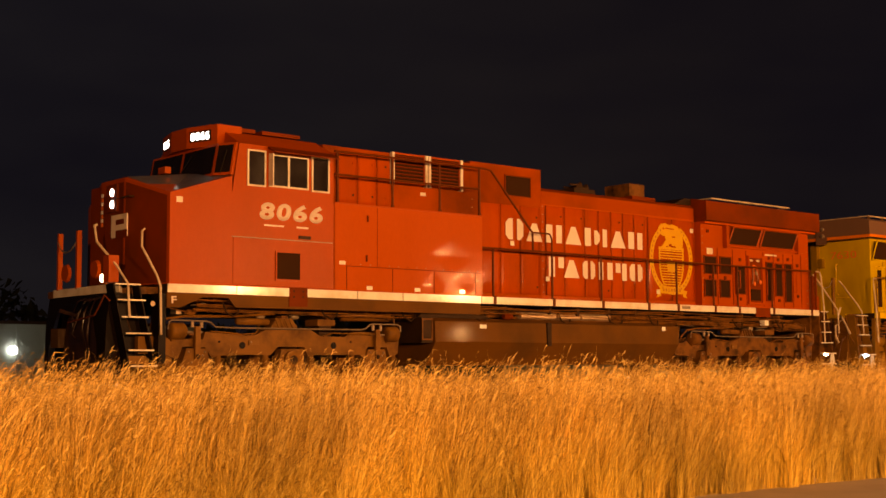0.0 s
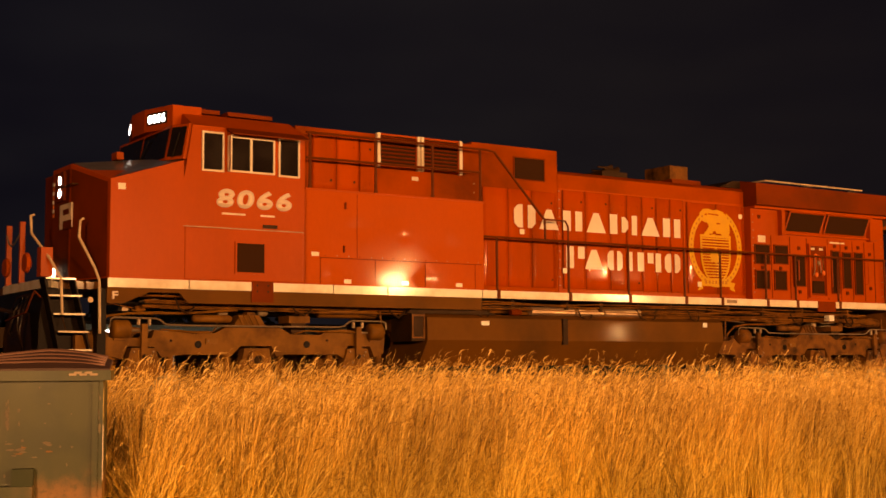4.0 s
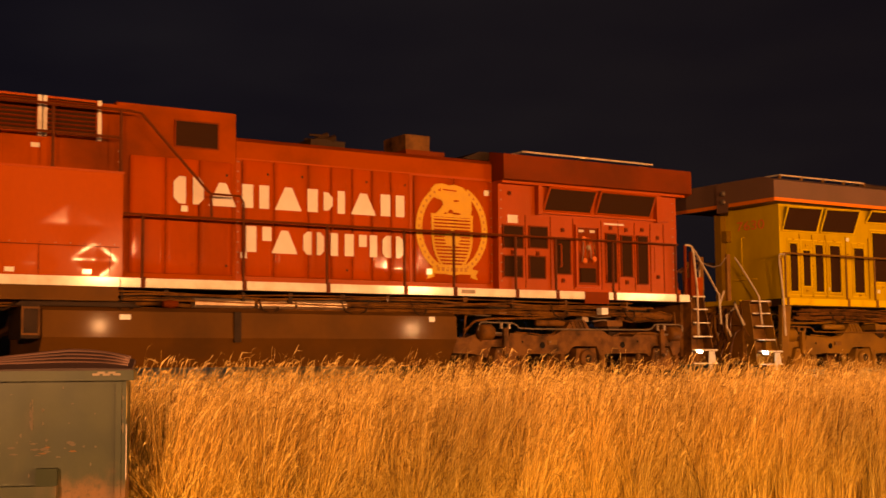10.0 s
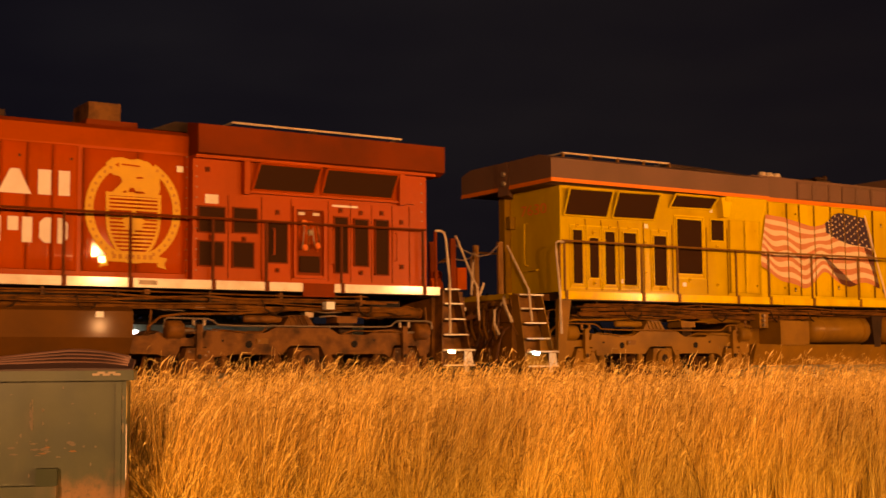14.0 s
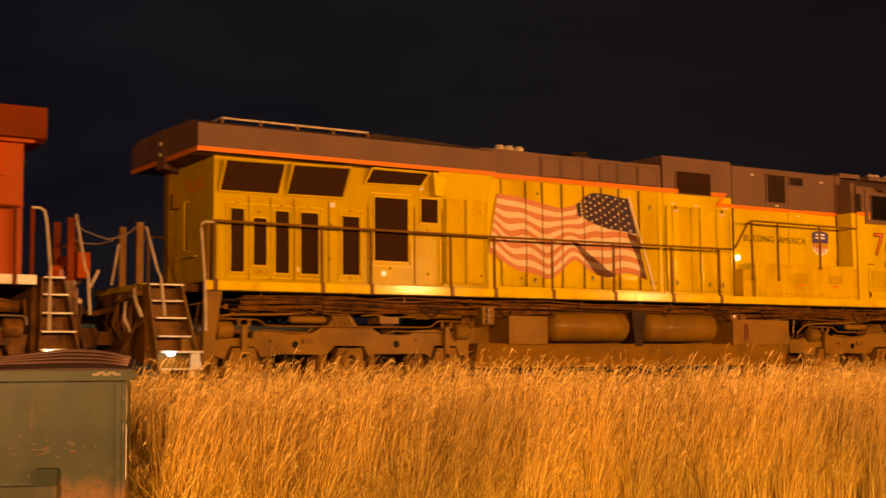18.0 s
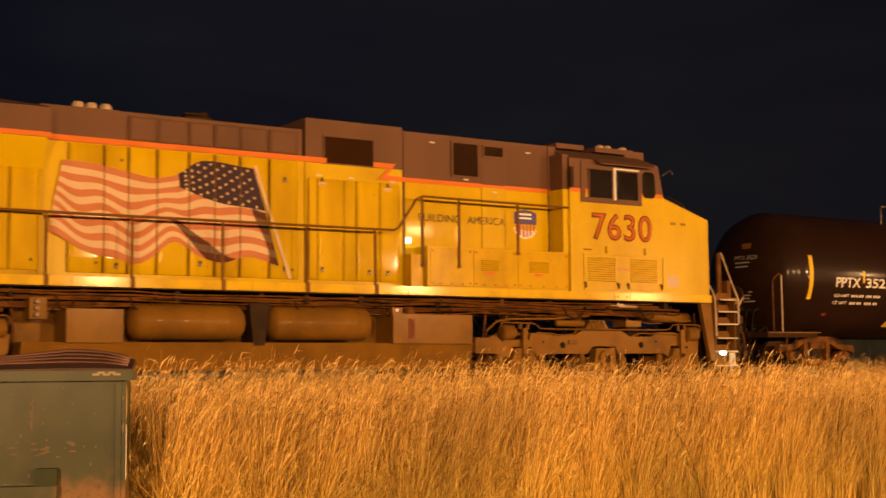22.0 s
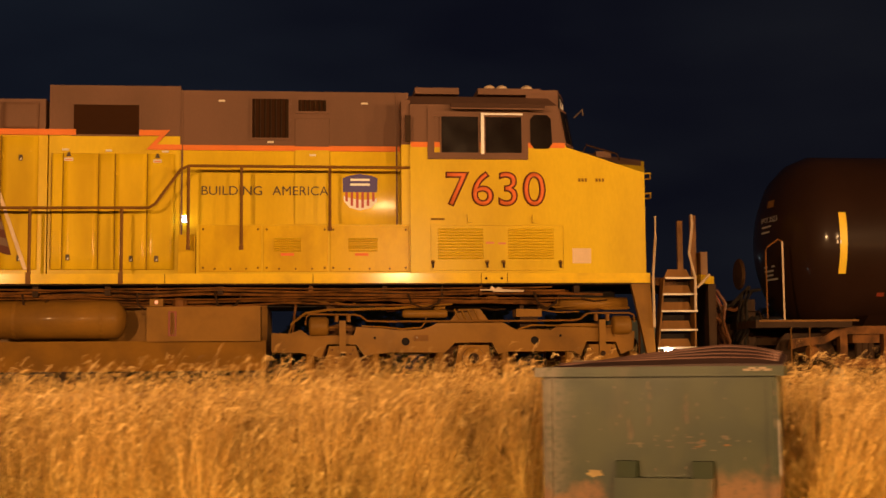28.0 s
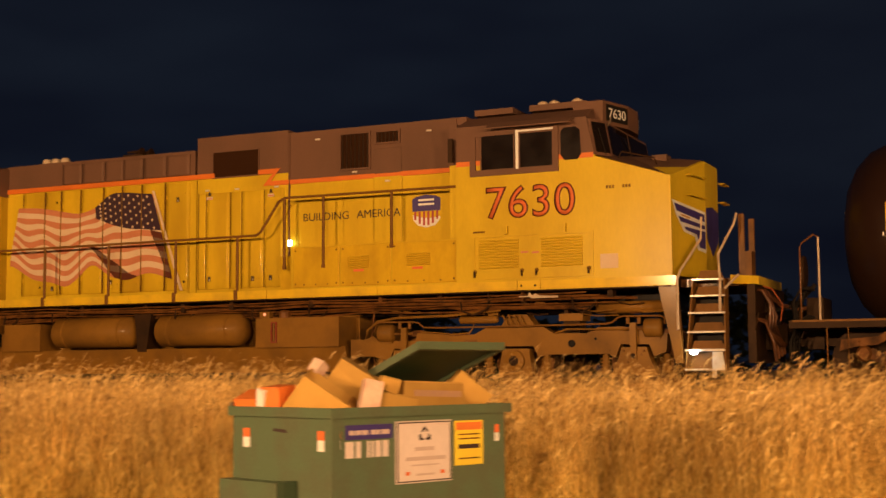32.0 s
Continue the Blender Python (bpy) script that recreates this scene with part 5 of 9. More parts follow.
    emb = part("emblem_band", bm, EMBLEM, at, "gold painted oval band")
    for k in range(34):
        ang = math.radians(-62 + 304 * k / 33)
        if 58 < math.degrees(ang) < 122:
            continue
        x, z = cx + 0.722 * math.cos(ang), cz + 0.785 * math.sin(ang)
        part("band_mark", flat(bm_new(), [(x - 0.02, z - 0.024), (x + 0.02, z - 0.024), (x + 0.02, z + 0.024), (x - 0.02, z + 0.024)], y - 0.013, 0.003), EMBLEM_DARK, emb)
    animal = [(24.20, 4.32), (24.30, 4.42), (24.37, 4.50), (24.33, 4.58), (24.22, 4.60), (24.12, 4.66), (24.10, 4.78), (24.20, 4.87), (24.36, 4.89), (24.50, 4.86), (24.62, 4.88), (24.80, 4.84),
              (24.93, 4.74), (24.99, 4.58), (25.00, 4.42), (24.97, 4.32), (24.76, 4.32), (24.72, 4.36), (24.60, 4.36), (24.55, 4.32), (24.46, 4.32), (24.42, 4.37), (24.36, 4.32)]
    part("emblem_animal", flat(bm_new(), animal, y - 0.01), EMBLEM, emb, "gold painted silhouette")
    for pts in ([(24.24, 4.76), (24.31, 4.80), (24.31, 4.73)], [(24.34, 4.765), (24.66, 4.75), (24.66, 4.775), (24.36, 4.79)], [(24.60, 4.56), (24.72, 4.57), (24.70, 4.595), (24.60, 4.59)], [(24.46, 4.34), (24.60, 4.34), (24.56, 4.41), (24.50, 4.41)]):
        part("silhouette_gap", flat(bm_new(), pts, y - 0.014, 0.002), RED_DOOR, emb)

    def half_at(z):
        return 0.40 if z > 3.95 else 0.40 * math.sqrt(max(0.02, 1 - ((3.95 - z) / 0.66) ** 2))
    for k in range(15):
        z = 4.26 - 0.062 * k
        part("emblem_bar", flat(bm_new(), [(cx - half_at(z), z - 0.030), (cx + half_at(z), z - 0.030), (cx + half_at(z), z), (cx - half_at(z), z)], y - 0.01), EMBLEM, emb)
    for sgn in (-1, 1):
        for k in range(8):
            z0, z1 = 4.30 - 0.125 * k, 4.175 - 0.125 * k
            part("emblem_edge", flat(bm_new(), [(cx + sgn * (half_at(z0) + 0.055), z0), (cx + sgn * half_at(z0), z0), (cx + sgn * half_at(z1), z1), (cx + sgn * (half_at(z1) + 0.055), z1)], y - 0.012), EMBLEM, emb)
    part("emblem_top", flat(bm_new(), [(cx - 0.46, 4.27), (cx + 0.46, 4.27), (cx + 0.46, 4.325), (cx - 0.46, 4.325)], y - 0.012), EMBLEM, emb)
    leaf = [(0.0, 3.66), (0.03, 3.76), (0.16, 3.74), (0.13, 3.82), (0.22, 3.88), (0.15, 3.91), (0.17, 3.99), (0.09, 3.97), (0.0, 4.06), (-0.09, 3.97), (-0.17, 3.99), (-0.15, 3.91), (-0.22, 3.88), (-0.13, 3.82), (-0.16, 3.74), (-0.03, 3.76)]
    part("emblem_leaf", flat(bm_new(), [(cx + dx, z) for dx, z in leaf], y - 0.013), EMBLEM, emb)
    part("emblem_ribbon", flat(bm_new(), [(cx - 0.44, 3.22), (cx + 0.44, 3.22), (cx + 0.44, 3.42), (cx + 0.2, 3.38), (cx - 0.2, 3.38), (cx - 0.44, 3.42)], y - 0.011), EMBLEM, emb, "gold painted ribbon")
    for sgn in (-1, 1):
        part("ribbon_tail", flat(bm_new(), [(cx + sgn * 0.40, 3.16), (cx + sgn * 0.56, 3.12), (cx + sgn * 0.52, 3.20), (cx + sgn * 0.57, 3.30), (cx + sgn * 0.42, 3.32)], y - 0.009), EMBLEM, emb)
    for k in range(7):
        x = cx - 0.34 + 0.10 * k
        part("ribbon_mark", flat(bm_new(), [(x, 3.27), (x + 0.06, 3.27), (x + 0.06, 3.34), (x, 3.34)], y - 0.013, 0.003), EMBLEM_DARK, emb)
    # columns of rivets at the joints of the hood
    for x, yy in ((20.30, 20.295), (25.47, 20.295), (18.24, 20.295), (25.56, 20.095), (29.88, 20.095)):
        for k in range(12):
            part("rivet", lathe(bm_new(), [(0, 0.006), (0.012, 0.016)], x, yy - 0.012, 3.12 + 0.17 * k, "y", 6), STEEL, at)
    for x, z in ((25.28, 4.72), (20.33, 3.36), (24.0, 3.2), (19.28, 4.08)):
        part("white_label", flat(bm_new(), [(x, z), (x + 0.11, z), (x + 0.11, z + 0.1), (x, z + 0.1)], y - 0.012), CREAM, at)
    # radiator end
    part("radiator_body", box(bm_new(), 25.5, 29.98, 20.1, far - 20.1, DECK, 5.0), RED, at, "radiator compartment", bevel=0.02)
    wing = [(19.93, 5.03), (19.93, 5.5), (20.35, 5.58), (far - 20.35, 5.58), (far - 19.93, 5.5), (far - 19.93, 5.03), (far - 20.1, 4.97), (20.1, 4.97)]
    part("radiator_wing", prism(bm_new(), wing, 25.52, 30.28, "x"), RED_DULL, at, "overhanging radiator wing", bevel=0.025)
    part("wing_lip", box(bm_new(), 25.5, 30.1, 19.96, 20.12, 4.95, 5.0), RED, at)
    part("wing_front", prism(bm_new(), [(24.9, 5.42), (25.53, 5.42), (25.53, 5.58), (25.3, 5.58)], 20.4, far - 20.4), GRIME_DARK, at)
    for a, b in ((26.33, 27.95), (28.0, 29.64)):
        bm = bm_new()
        ring_pts = [(a, 20.4, 5.66), (b, 20.4, 5.66), (b, far - 20.4, 5.66), (a, far - 20.4, 5.66), (a, 20.4, 5.66)]
        part("roof_grab_rail", tube(bm, ring_pts, 0.02), PALE_RAIL, at)
    part("radiator_core", box(bm_new(), 26.3, 29.6, 20.5, far - 20.5, 5.58, 5.61), VOID, at)
    for pts in ([(26.54, 4.49), (27.70, 4.49), (27.79, 4.93), (26.63, 4.93)], [(27.84, 4.50), (29.25, 4.50), (29.33, 4.93), (27.90, 4.93)]):
        canted_screen(at, pts, 20.08, 0.12, RED)
    for a, b, z0, z1 in ((25.60, 26.05, 3.75, 4.16), (26.21, 26.63, 3.77, 4.17), (25.60, 26.03, 3.20, 3.59), (26.2, 26.57, 3.19, 3.6), (26.83, 27.19, 3.29, 3.98), (28.10, 28.35, 3.16, 4.12), (28.49, 28.76, 3.29, 4.10), (28.91, 29.17, 3.15, 4.11)):
        intake(at, a, b, z0, z1, 20.09, RED_DULL)
    part("screen_ledge", box(bm_new(), 26.4, 29.7, 20.02, 20.11, 4.43, 4.47), RED, at, "ledge under the radiator screens", bevel=0.008)
    part("screen_post", box(bm_new(), 26.36, 26.46, 19.98, 20.11, 4.40, 4.97), RED, at)
    part("screen_post", box(bm_new(), 29.36, 29.48, 19.98, 20.11, 4.40, 4.97), RED, at)
    for x in (26.12, 26.72, 27.27, 27.98, 28.42, 28.84, 29.26, 29.62):
        part("panel_seam", box(bm_new(), x - 0.006, x + 0.006, 20.088, 20.11, 3.0, 4.38), RED_DULL, at)
    for x, z in ((25.82, 3.66), (26.40, 3.66), (27.01, 4.14), (27.01, 3.16), (28.22, 4.24), (28.62, 4.22), (28.62, 3.17), (29.04, 4.24), (29.45, 3.3), (29.45, 4.1), (25.75, 4.78)):
        lock = part("door_lock", box(bm_new(), x - 0.035, x + 0.035, 20.07, 20.10, z - 0.04, z + 0.04), RED_DULL, at, bevel=0.006)
        part("lock_eye", lathe(bm_new(), [(0, 0.008), (0.02, 0.014)], x, 20.055, z, "y", 6), GRIME_DARK, lock)
    for x, z0, z1 in ((26.93, 3.42, 3.86), (28.05, 3.3, 3.9), (29.32, 3.4, 3.9)):
        part("grab_iron", tube(bm_new(), [(x, 20.1, z0), (x, 20.03, z0), (x, 20.03, z1), (x, 20.1, z1)], 0.012), RED, at)
    for k in range(8):
        part("valve_pipe", tube(bm_new(), [(27.40 + 0.06 * k, 20.07, 3.50 + 0.05 * (k % 3)), (27.42 + 0.05 * k, 20.03, 3.62 + 0.06 * (k % 2)), (27.46 + 0.04 * k, 20.06, 3.98 - 0.04 * (k % 3))], 0.011), (RED_DULL, STEEL, RED, GRIME)[k % 4], at)
    for x, z in ((27.48, 3.98), (27.74, 3.6), (27.5, 3.56)):
        part("valve_wheel", lathe(bm_new(), [(0, 0.03), (0.015, 0.055), (0.03, 0.03)], x, 20.0, z, "y", 12), NUM_RED, at)
    part("data_plate", flat(bm_new(), [(28.06, 4.30), (28.56, 4.30), (28.56, 4.335), (28.06, 4.335)], 20.095), CREAM, at)
    part("sill_label", flat(bm_new(), [(24.55, 2.85), (24.85, 2.85), (24.85, 2.92), (24.55, 2.92)], Y0 - 0.005), STEEL, at)
    part("sill_plate", box(bm_new(), 27.42, 28.02, Y0 - 0.012, Y0 + 0.02, 2.72, 2.95), RED_DULL, at, "red jacking plate on the sill")
    eq = part("equipment_door", ring(bm_new(), 27.3, 27.92, 3.04, 4.26, 20.04, 20.1, 0.05), RED, at, "recessed equipment panel")
    part("equipment_back", box(bm_new(), 27.35, 27.87, 20.09, 20.1, 3.09, 4.21), RED_DULL, eq)
    part("fan_guard", lathe(bm_new(), [(0, 0.05), (0.03, 0.2), (0.05, 0.22)], 27.61, 20.05, 3.82, "y", 18), RED, eq)
    part("fan_hub", lathe(bm_new(), [(0, 0.02), (0.02, 0.06)], 27.61, 20.03, 3.82, "y", 10), STEEL, eq)
    part("equipment_screen", box(bm_new(), 27.42, 27.8, 20.06, 20.09, 3.14, 3.42), VOID, eq)
    for x in (27.4, 27.68):
        part("white_label", flat(bm_new(), [(x, 4.12), (x + 0.12, 4.12), (x + 0.12, 4.17), (x, 4.17)], 20.08), CREAM, at)
    part("white_label", flat(bm_new(), [(25.71, 4.22), (25.94, 4.22), (25.94, 4.37), (25.71, 4.37)], 20.095), CREAM, at, "white square label")
    # rails
    rail_p = [(18.54, 2.87, 3.96), (20.27, 2.87, 3.96), (21.82, 2.87, 3.96), (23.37, 2.87, 3.96), (24.42, 2.87, 3.96), (25.81, 2.87, 3.96), (26.76, 2.87, 3.97), (28.18, 2.87, 3.97), (29.84, 2.87, 3.97)]
    for near in (True, False):
        side_rail(at, RAIL_PAINT, [(18.0, 3.96), (23.0, 3.96), (29.9, 3.97)], rail_p, near)
    up = [(14.57, 4.6, 5.6), (15.89, 4.6, 5.6), (17.10, 4.6, 5.6), (18.17, 4.6, 5.6)]
    side_rail(at, RAIL_PAINT, [(14.5, 5.58), (18.3, 5.6), (18.5, 5.58), (19.62, 4.42), (19.69, 4.36), (19.7, 3.97)], up)
    side_rail(at, RAIL_PAINT, [(14.5, 5.14), (18.17, 5.16)], [])
    part("stair_bar", tube(bm_new(), [(19.69, Y0 + 0.04, 4.36), (20.2, Y0 + 0.04, 4.36), (20.27, Y0 + 0.04, 4.25), (20.27, Y0 + 0.04, 3.96)], 0.02), RAIL_PAINT, at)
    # under the deck
    tank = [(20.046, 2.43), (20.03, 2.02), (20.35, 1.55), (far - 20.35, 1.55), (far - 20.03, 2.02), (far - 20.046, 2.43), (far - 20.2, 2.5), (20.2, 2.5)]
    part("fuel_tank", prism(bm_new(), tank, 17.0, 24.5, "x"), TANK_PAINT, at, "long fuel tank with sloping lower sides", bevel=0.02)
    part("tank_strap", box(bm_new(), 20.12, 20.24, 20.0, 20.05, 1.95, 2.45), GRIME_DARK, at)
    part("junction_case", box(bm_new(), 27.92, 28.08, 20.05, 20.2, 2.52, 2.65), WHITE, at, "pale junction case under the sill", bevel=0.03)
    part("tank_label", flat(bm_new(), [(18.2, 2.30), (18.38, 2.30), (18.38, 2.38), (18.2, 2.38)], 20.038), WHITE, at)
    for a, b in ((19.5, 20.55), (20.62, 21.3), (21.34, 22.3)):
        part("pipe_shroud", prism(bm_new(), [(20.22, 2.52), (20.16, 2.56), (20.16, 2.63), (20.22, 2.67), (20.34, 2.67), (20.34, 2.52)], a, b, "x"), SHROUD, at, "bright metal pipe shroud", bevel=0.006)
    part("drain_valve", lathe(bm_new(), [(0, 0.05), (0.12, 0.07), (0.24, 0.05)], 18.94, 20.12, 2.56, "x", 10), RED_DULL, at)
    part("tank_label", flat(bm_new(), [(23.9, 2.33), (24.02, 2.33), (24.02, 2.42), (23.9, 2.42)], 20.025), WHITE, at)
    part("pipe_cover", prism(bm_new(), [(16.6, 2.5), (18.6, 2.5), (18.4, 2.56), (17.0, 2.6), (16.7, 2.58)], 20.1, 20.3), GRIME_DARK, at)
    part("battery_box", box(bm_new(), 16.7, 16.98, 20.1, 20.8, 2.0, 2.6), GRIME_DARK, at, bevel=0.02)
    part("battery_rim", ring(bm_new(), 16.7, 16.98, 2.05, 2.48, 20.08, 20.1, 0.03), GRIME, at)
    underframe(at, 11.2, 30.1, GRIME, 2)
    bogie(at, (11.66, 13.64, 15.58), TRUCK_BROWN, STEEL)
    bogie(at, (25.62, 27.56, 29.5), GRIME, STEEL)
    # ends
    step_well(at, ((10.04, 10.50, 2.92), (10.09, 10.60, 2.66), (10.17, 10.66, 2.38), (10.25, 10.71, 2.11), (10.30, 10.77, 1.83), (10.35, 10.83, 1.57)),
              (((10.06, 20.70, 3.95), (10.0, 20.66, 3.93), (9.97, 20.5, 3.64), (10.14, 20.1, 3.22), (10.27, 19.95, 2.92), (10.29, 19.92, 2.36)), ((10.68, 20.18, 3.88), (10.62, 20.15, 3.84), (10.59, 20.1, 3.57), (10.80, 19.97, 3.10), (10.87, 19.95, 2.9), (10.89, 19.95, 2.08))), BLACK, CREAM, lit=False, rail=PALE_RAIL)
    step_well(at, ((30.28, 30.60, 2.93), (30.28, 30.66, 2.67), (30.27, 30.72, 2.39), (30.26, 30.78, 2.11), (30.25, 30.89, 1.83), (30.24, 30.92, 1.56)),
              (((30.08, 19.95, 3.97), (30.20, 19.95, 3.97), (30.27, 19.95, 3.93), (30.30, 19.94, 3.80), (30.37, 19.93, 3.05), (30.36, 19.92, 2.12)),
               ((30.97, 20.64, 3.97), (30.96, 20.56, 3.90), (30.90, 19.96, 3.12), (30.93, 19.88, 2.98), (30.97, 19.88, 2.36)), ((31.10, 19.9, 3.05), (30.97, 19.9, 2.78))), GRIME, CREAM, rail=PALE_RAIL, lamp=LAMP_STEP_WARM, back=TRUCK_BROWN)
    part("step_plate_pale", prism(bm_new(), [(10.37, 1.59), (10.80, 1.59), (10.72, 1.73), (10.36, 1.73)], Y0 + 0.2, Y0 + 0.22), RAIL_TAN, at, "ochre plate behind the bottom step")
    part("front_sill", prism(bm_new(), [(10.14, 20.0), (10.08, 20.42), (10.08, 22.4), (10.3, 22.95), (10.42, 22.95), (10.42, 20.4)], 2.78, 2.92, "z"), CREAM, at, "cream front sill")
    part("step_plate", box(bm_new(), 10.86, 11.0, Y0 + 0.04, Y0 + 0.3, 1.6, 2.78), BLACK, at, "step side plate")
    part("plate_hole", lathe(bm_new(), [(0, 0.02), (0.01, 0.045)], 10.75, Y0 + 0.03, 2.6, "y", 12), PALE_RAIL, at)
    bm = prism(bm_new(), [(10.10, 2.77), (10.16, 2.77), (10.20, 2.58), (10.26, 2.35), (10.35, 2.11), (10.42, 1.85), (10.46, 1.6), (10.46, 1.3), (10.04, 1.3), (10.02, 1.7), (10.04, 2.3)], 20.25, 22.6)
    part("pilot", bm, BLACK, at, "black pilot plate under the front sill", bevel=0.04)
    for sgn in (-1, 1):
        bm = bm_new()
        g = []
        for j in range(9):
            row = []
            for i in range(11):
                u, v = i / 10, j / 8
                top = 1.55 + 0.95 * math.sin(0.5 * math.pi * min(1.0, 0.12 + 1.1 * u)) ** 0.7
                z = 1.27 + (top - 1.27) * v
                row.append(bm.verts.new((10.26 - 0.36 * u ** 0.8 - 0.10 * math.sin(math.pi * (1 - v)), YC + sgn * (1.28 - 1.1 * u), z)))
            g.append(row)
        for j in range(8):
            for i in range(10):
                bm.faces.new((g[j][i], g[j][i + 1], g[j + 1][i + 1], g[j + 1][i]))
        bmesh.ops.solidify(bm, geom=bm.faces[:], thickness=0.025)
        part("plough", bm, PLOUGH, at, "curved glossy black snow plough", smooth=True)
    for k, y in enumerate((20.5, 20.7, 20.9, 21.15)):
        part("air_hose", tube(bm_new(), [(10.12, y, 2.72), (9.96, y, 2.66), (9.86, y, 2.45), (9.80 + 0.05 * (k % 2), y + 0.10 * (k % 3) - 0.05, 2.1 + 0.08 * (k % 2)), (9.92, y + 0.16 - 0.1 * (k % 2), 1.8 + 0.1 * (k % 3))], 0.019), PLOUGH, at, smooth=True)
    part("cut_lever", tube(bm_new(), [(9.98, 20.0, 2.62), (9.9, 20.05, 2.72), (9.86, 20.15, 2.55), (9.85, 20.3, 2.4), (9.8, 21.2, 2.3)], 0.014), RAIL_PAINT, at)
    coupler(at, 10.5, -1, GRIME_DARK, PLOUGH)
    coupler(at, 30.75, 1)
    end_rail(at, 10.12, RED, -1, 0.042, (21.5, 22.25), False)
    part("chain", tube(bm_new(), [(10.08, 21.5, 3.72), (10.06, 21.7, 3.58), (10.06, 21.9, 3.55), (10.07, 22.1, 3.62), (10.08, 22.25, 3.76)], 0.013), STEEL, at, "sagging chain between the posts")
    end_rail(at, 30.88, RED_DULL, 1, 0.055, (20.61, 21.35), False)
    part("rear_end_plate", box(bm_new(), 30.18, 30.9, 20.25, far - 20.25, 1.7, 2.8), GRIME, at)
    part("control_case", box(bm_new(), 31.0, 31.2, 20.62, 20.92, 2.97, 3.38), RED_SOOT, at, "red control case on the end rail", bevel=0.02)
    part("receptacle", lathe(bm_new(), [(0, 0.10), (0.12, 0.12), (0.16, 0.05)], 30.9, 21.3, 3.25, "x", 12), RED_DULL, at)
    for k in range(3):
        part("jumper_cable", tube(bm_new(), [(30.92, 20.9 + 0.12 * k, 3.5), (31.1, 20.9 + 0.12 * k, 3.62), (31.2, 21.0 + 0.1 * k, 3.4 - 0.1 * k), (31.15, 21.0 + 0.1 * k, 2.9)], 0.02), RAIL_TAN, at)
    for pts in (((30.92, 20.61, 3.82), (31.1, 20.6, 3.72), (31.3, 20.6, 3.65), (31.48, 20.6, 3.61), (31.75, 20.65, 3.66), (32.02, 20.72, 3.86)), ((30.95, 20.75, 3.58), (31.2, 20.9, 3.55), (31.5, 21.1, 3.57), (31.8, 21.35, 3.66), (32.0, 21.52, 3.78))):
        part("chain", tube(bm_new(), list(pts), 0.013), STEEL, at, "sagging chain between the end rails")
    part("receptacle", lathe(bm_new(), [(0, 0.07), (0.06, 0.09), (0.20, 0.09), (0.22, 0.05)], 30.72, 21.15, 3.12, "x", 12), RED_GLOSS, at, "red cable receptacle")
    part("receptacle", box(bm_new(), 30.66, 30.9, 20.98, 21.1, 2.92, 3.12), RED_GLOSS, at)
    part("rail_post", tube(bm_new(), [(30.10, 19.98, 2.9), (30.10, 19.98, 3.97)], 0.03), RED_DULL, at, "dark red post beside the steps")
    part("end_bracket", prism(bm_new(), [(30.62, 2.62), (30.98, 2.55), (30.98, 2.61), (30.80, 2.70), (30.62, 2.72)], 20.32, 20.36), PALE_RAIL, at, "pale worn bracket beside the steps")
    for k, y in enumerate((20.5, 20.75)):
        part("brake_wheel", lathe(bm_new(), [(0, 0.14), (0.05, 0.16), (0.09, 0.08)], 9.78 + 0.02 * k, y - 0.3 + 0.9 * k, 3.15, "x", 12), RED, at)
    part("marker_case", box(bm_new(), 10.02, 10.2, 20.15, 20.35, 2.95, 3.4), RED, at, bevel=0.02)
    for z in (3.55, 4.2):
        part("rear_lamp", lathe(bm_new(), [(0, 0.07), (0.06, 0.05)], 29.99, 20.3, z + 0.5, "x", 10), GRIME_DARK, at)
    return at


# ---- yellow locomotive, facing along +x ----
FLAG_TOP = ((38.95, 4.80), (39.5, 4.77), (39.9, 4.70), (40.45, 4.60), (40.85, 4.68), (41.2, 4.96), (41.6, 4.96), (41.9, 4.92), (42.22, 4.89))
FLAG_LOW = ((38.75, 3.65), (39.05, 3.50), (39.5, 3.34), (40.15, 3.18), (40.45, 3.35), (40.8, 3.62), (41.25, 3.36), (41.65, 3.25), (42.05, 3.40), (42.3, 3.38), (42.68, 3.24))
FIELD_LOW = ((40.88, 4.50), (41.26, 4.35), (41.67, 4.25), (42.03, 4.23), (42.42, 4.18))


def along(curve, u):
    """A smoothed point on a curve of (x, z), u from 0 to 1 of its length in x."""
    xs, zs = [p[0] for p in curve], [p[1] for p in curve]
    x = xs[0] + (xs[-1] - xs[0]) * u
    z = sum(float(np.interp(x + d, xs, zs)) for d in (-0.1, 0.0, 0.1)) / 3
    return x, z


def flag_point(u, v):
    """u from the fly (0) to the pole (1), v from the bottom (0) to the top (1)."""
    (xt, zt), (xl, zl) = along(FLAG_TOP, u), along(FLAG_LOW, u)
    wave = 0.085 * max(0.12, 1 - 1.1 * u) * math.sin(u * 26 + 0.6 + 3.0 * v) * math.sin(math.pi * min(1.0, v + 0.12))
    return xl + (xt - xl) * v, zl + (zt - zl) * v + wave


def field_point(u, v):
    (xl, zl), x0 = along(FIELD_LOW, u), (40.86, 42.2)
    top = along(FLAG_TOP, (x0[0] + (x0[1] - x0[0]) * u - 38.95) / 3.27)
    return xl + (top[0] - xl) * v, zl + (top[1] - zl) * v


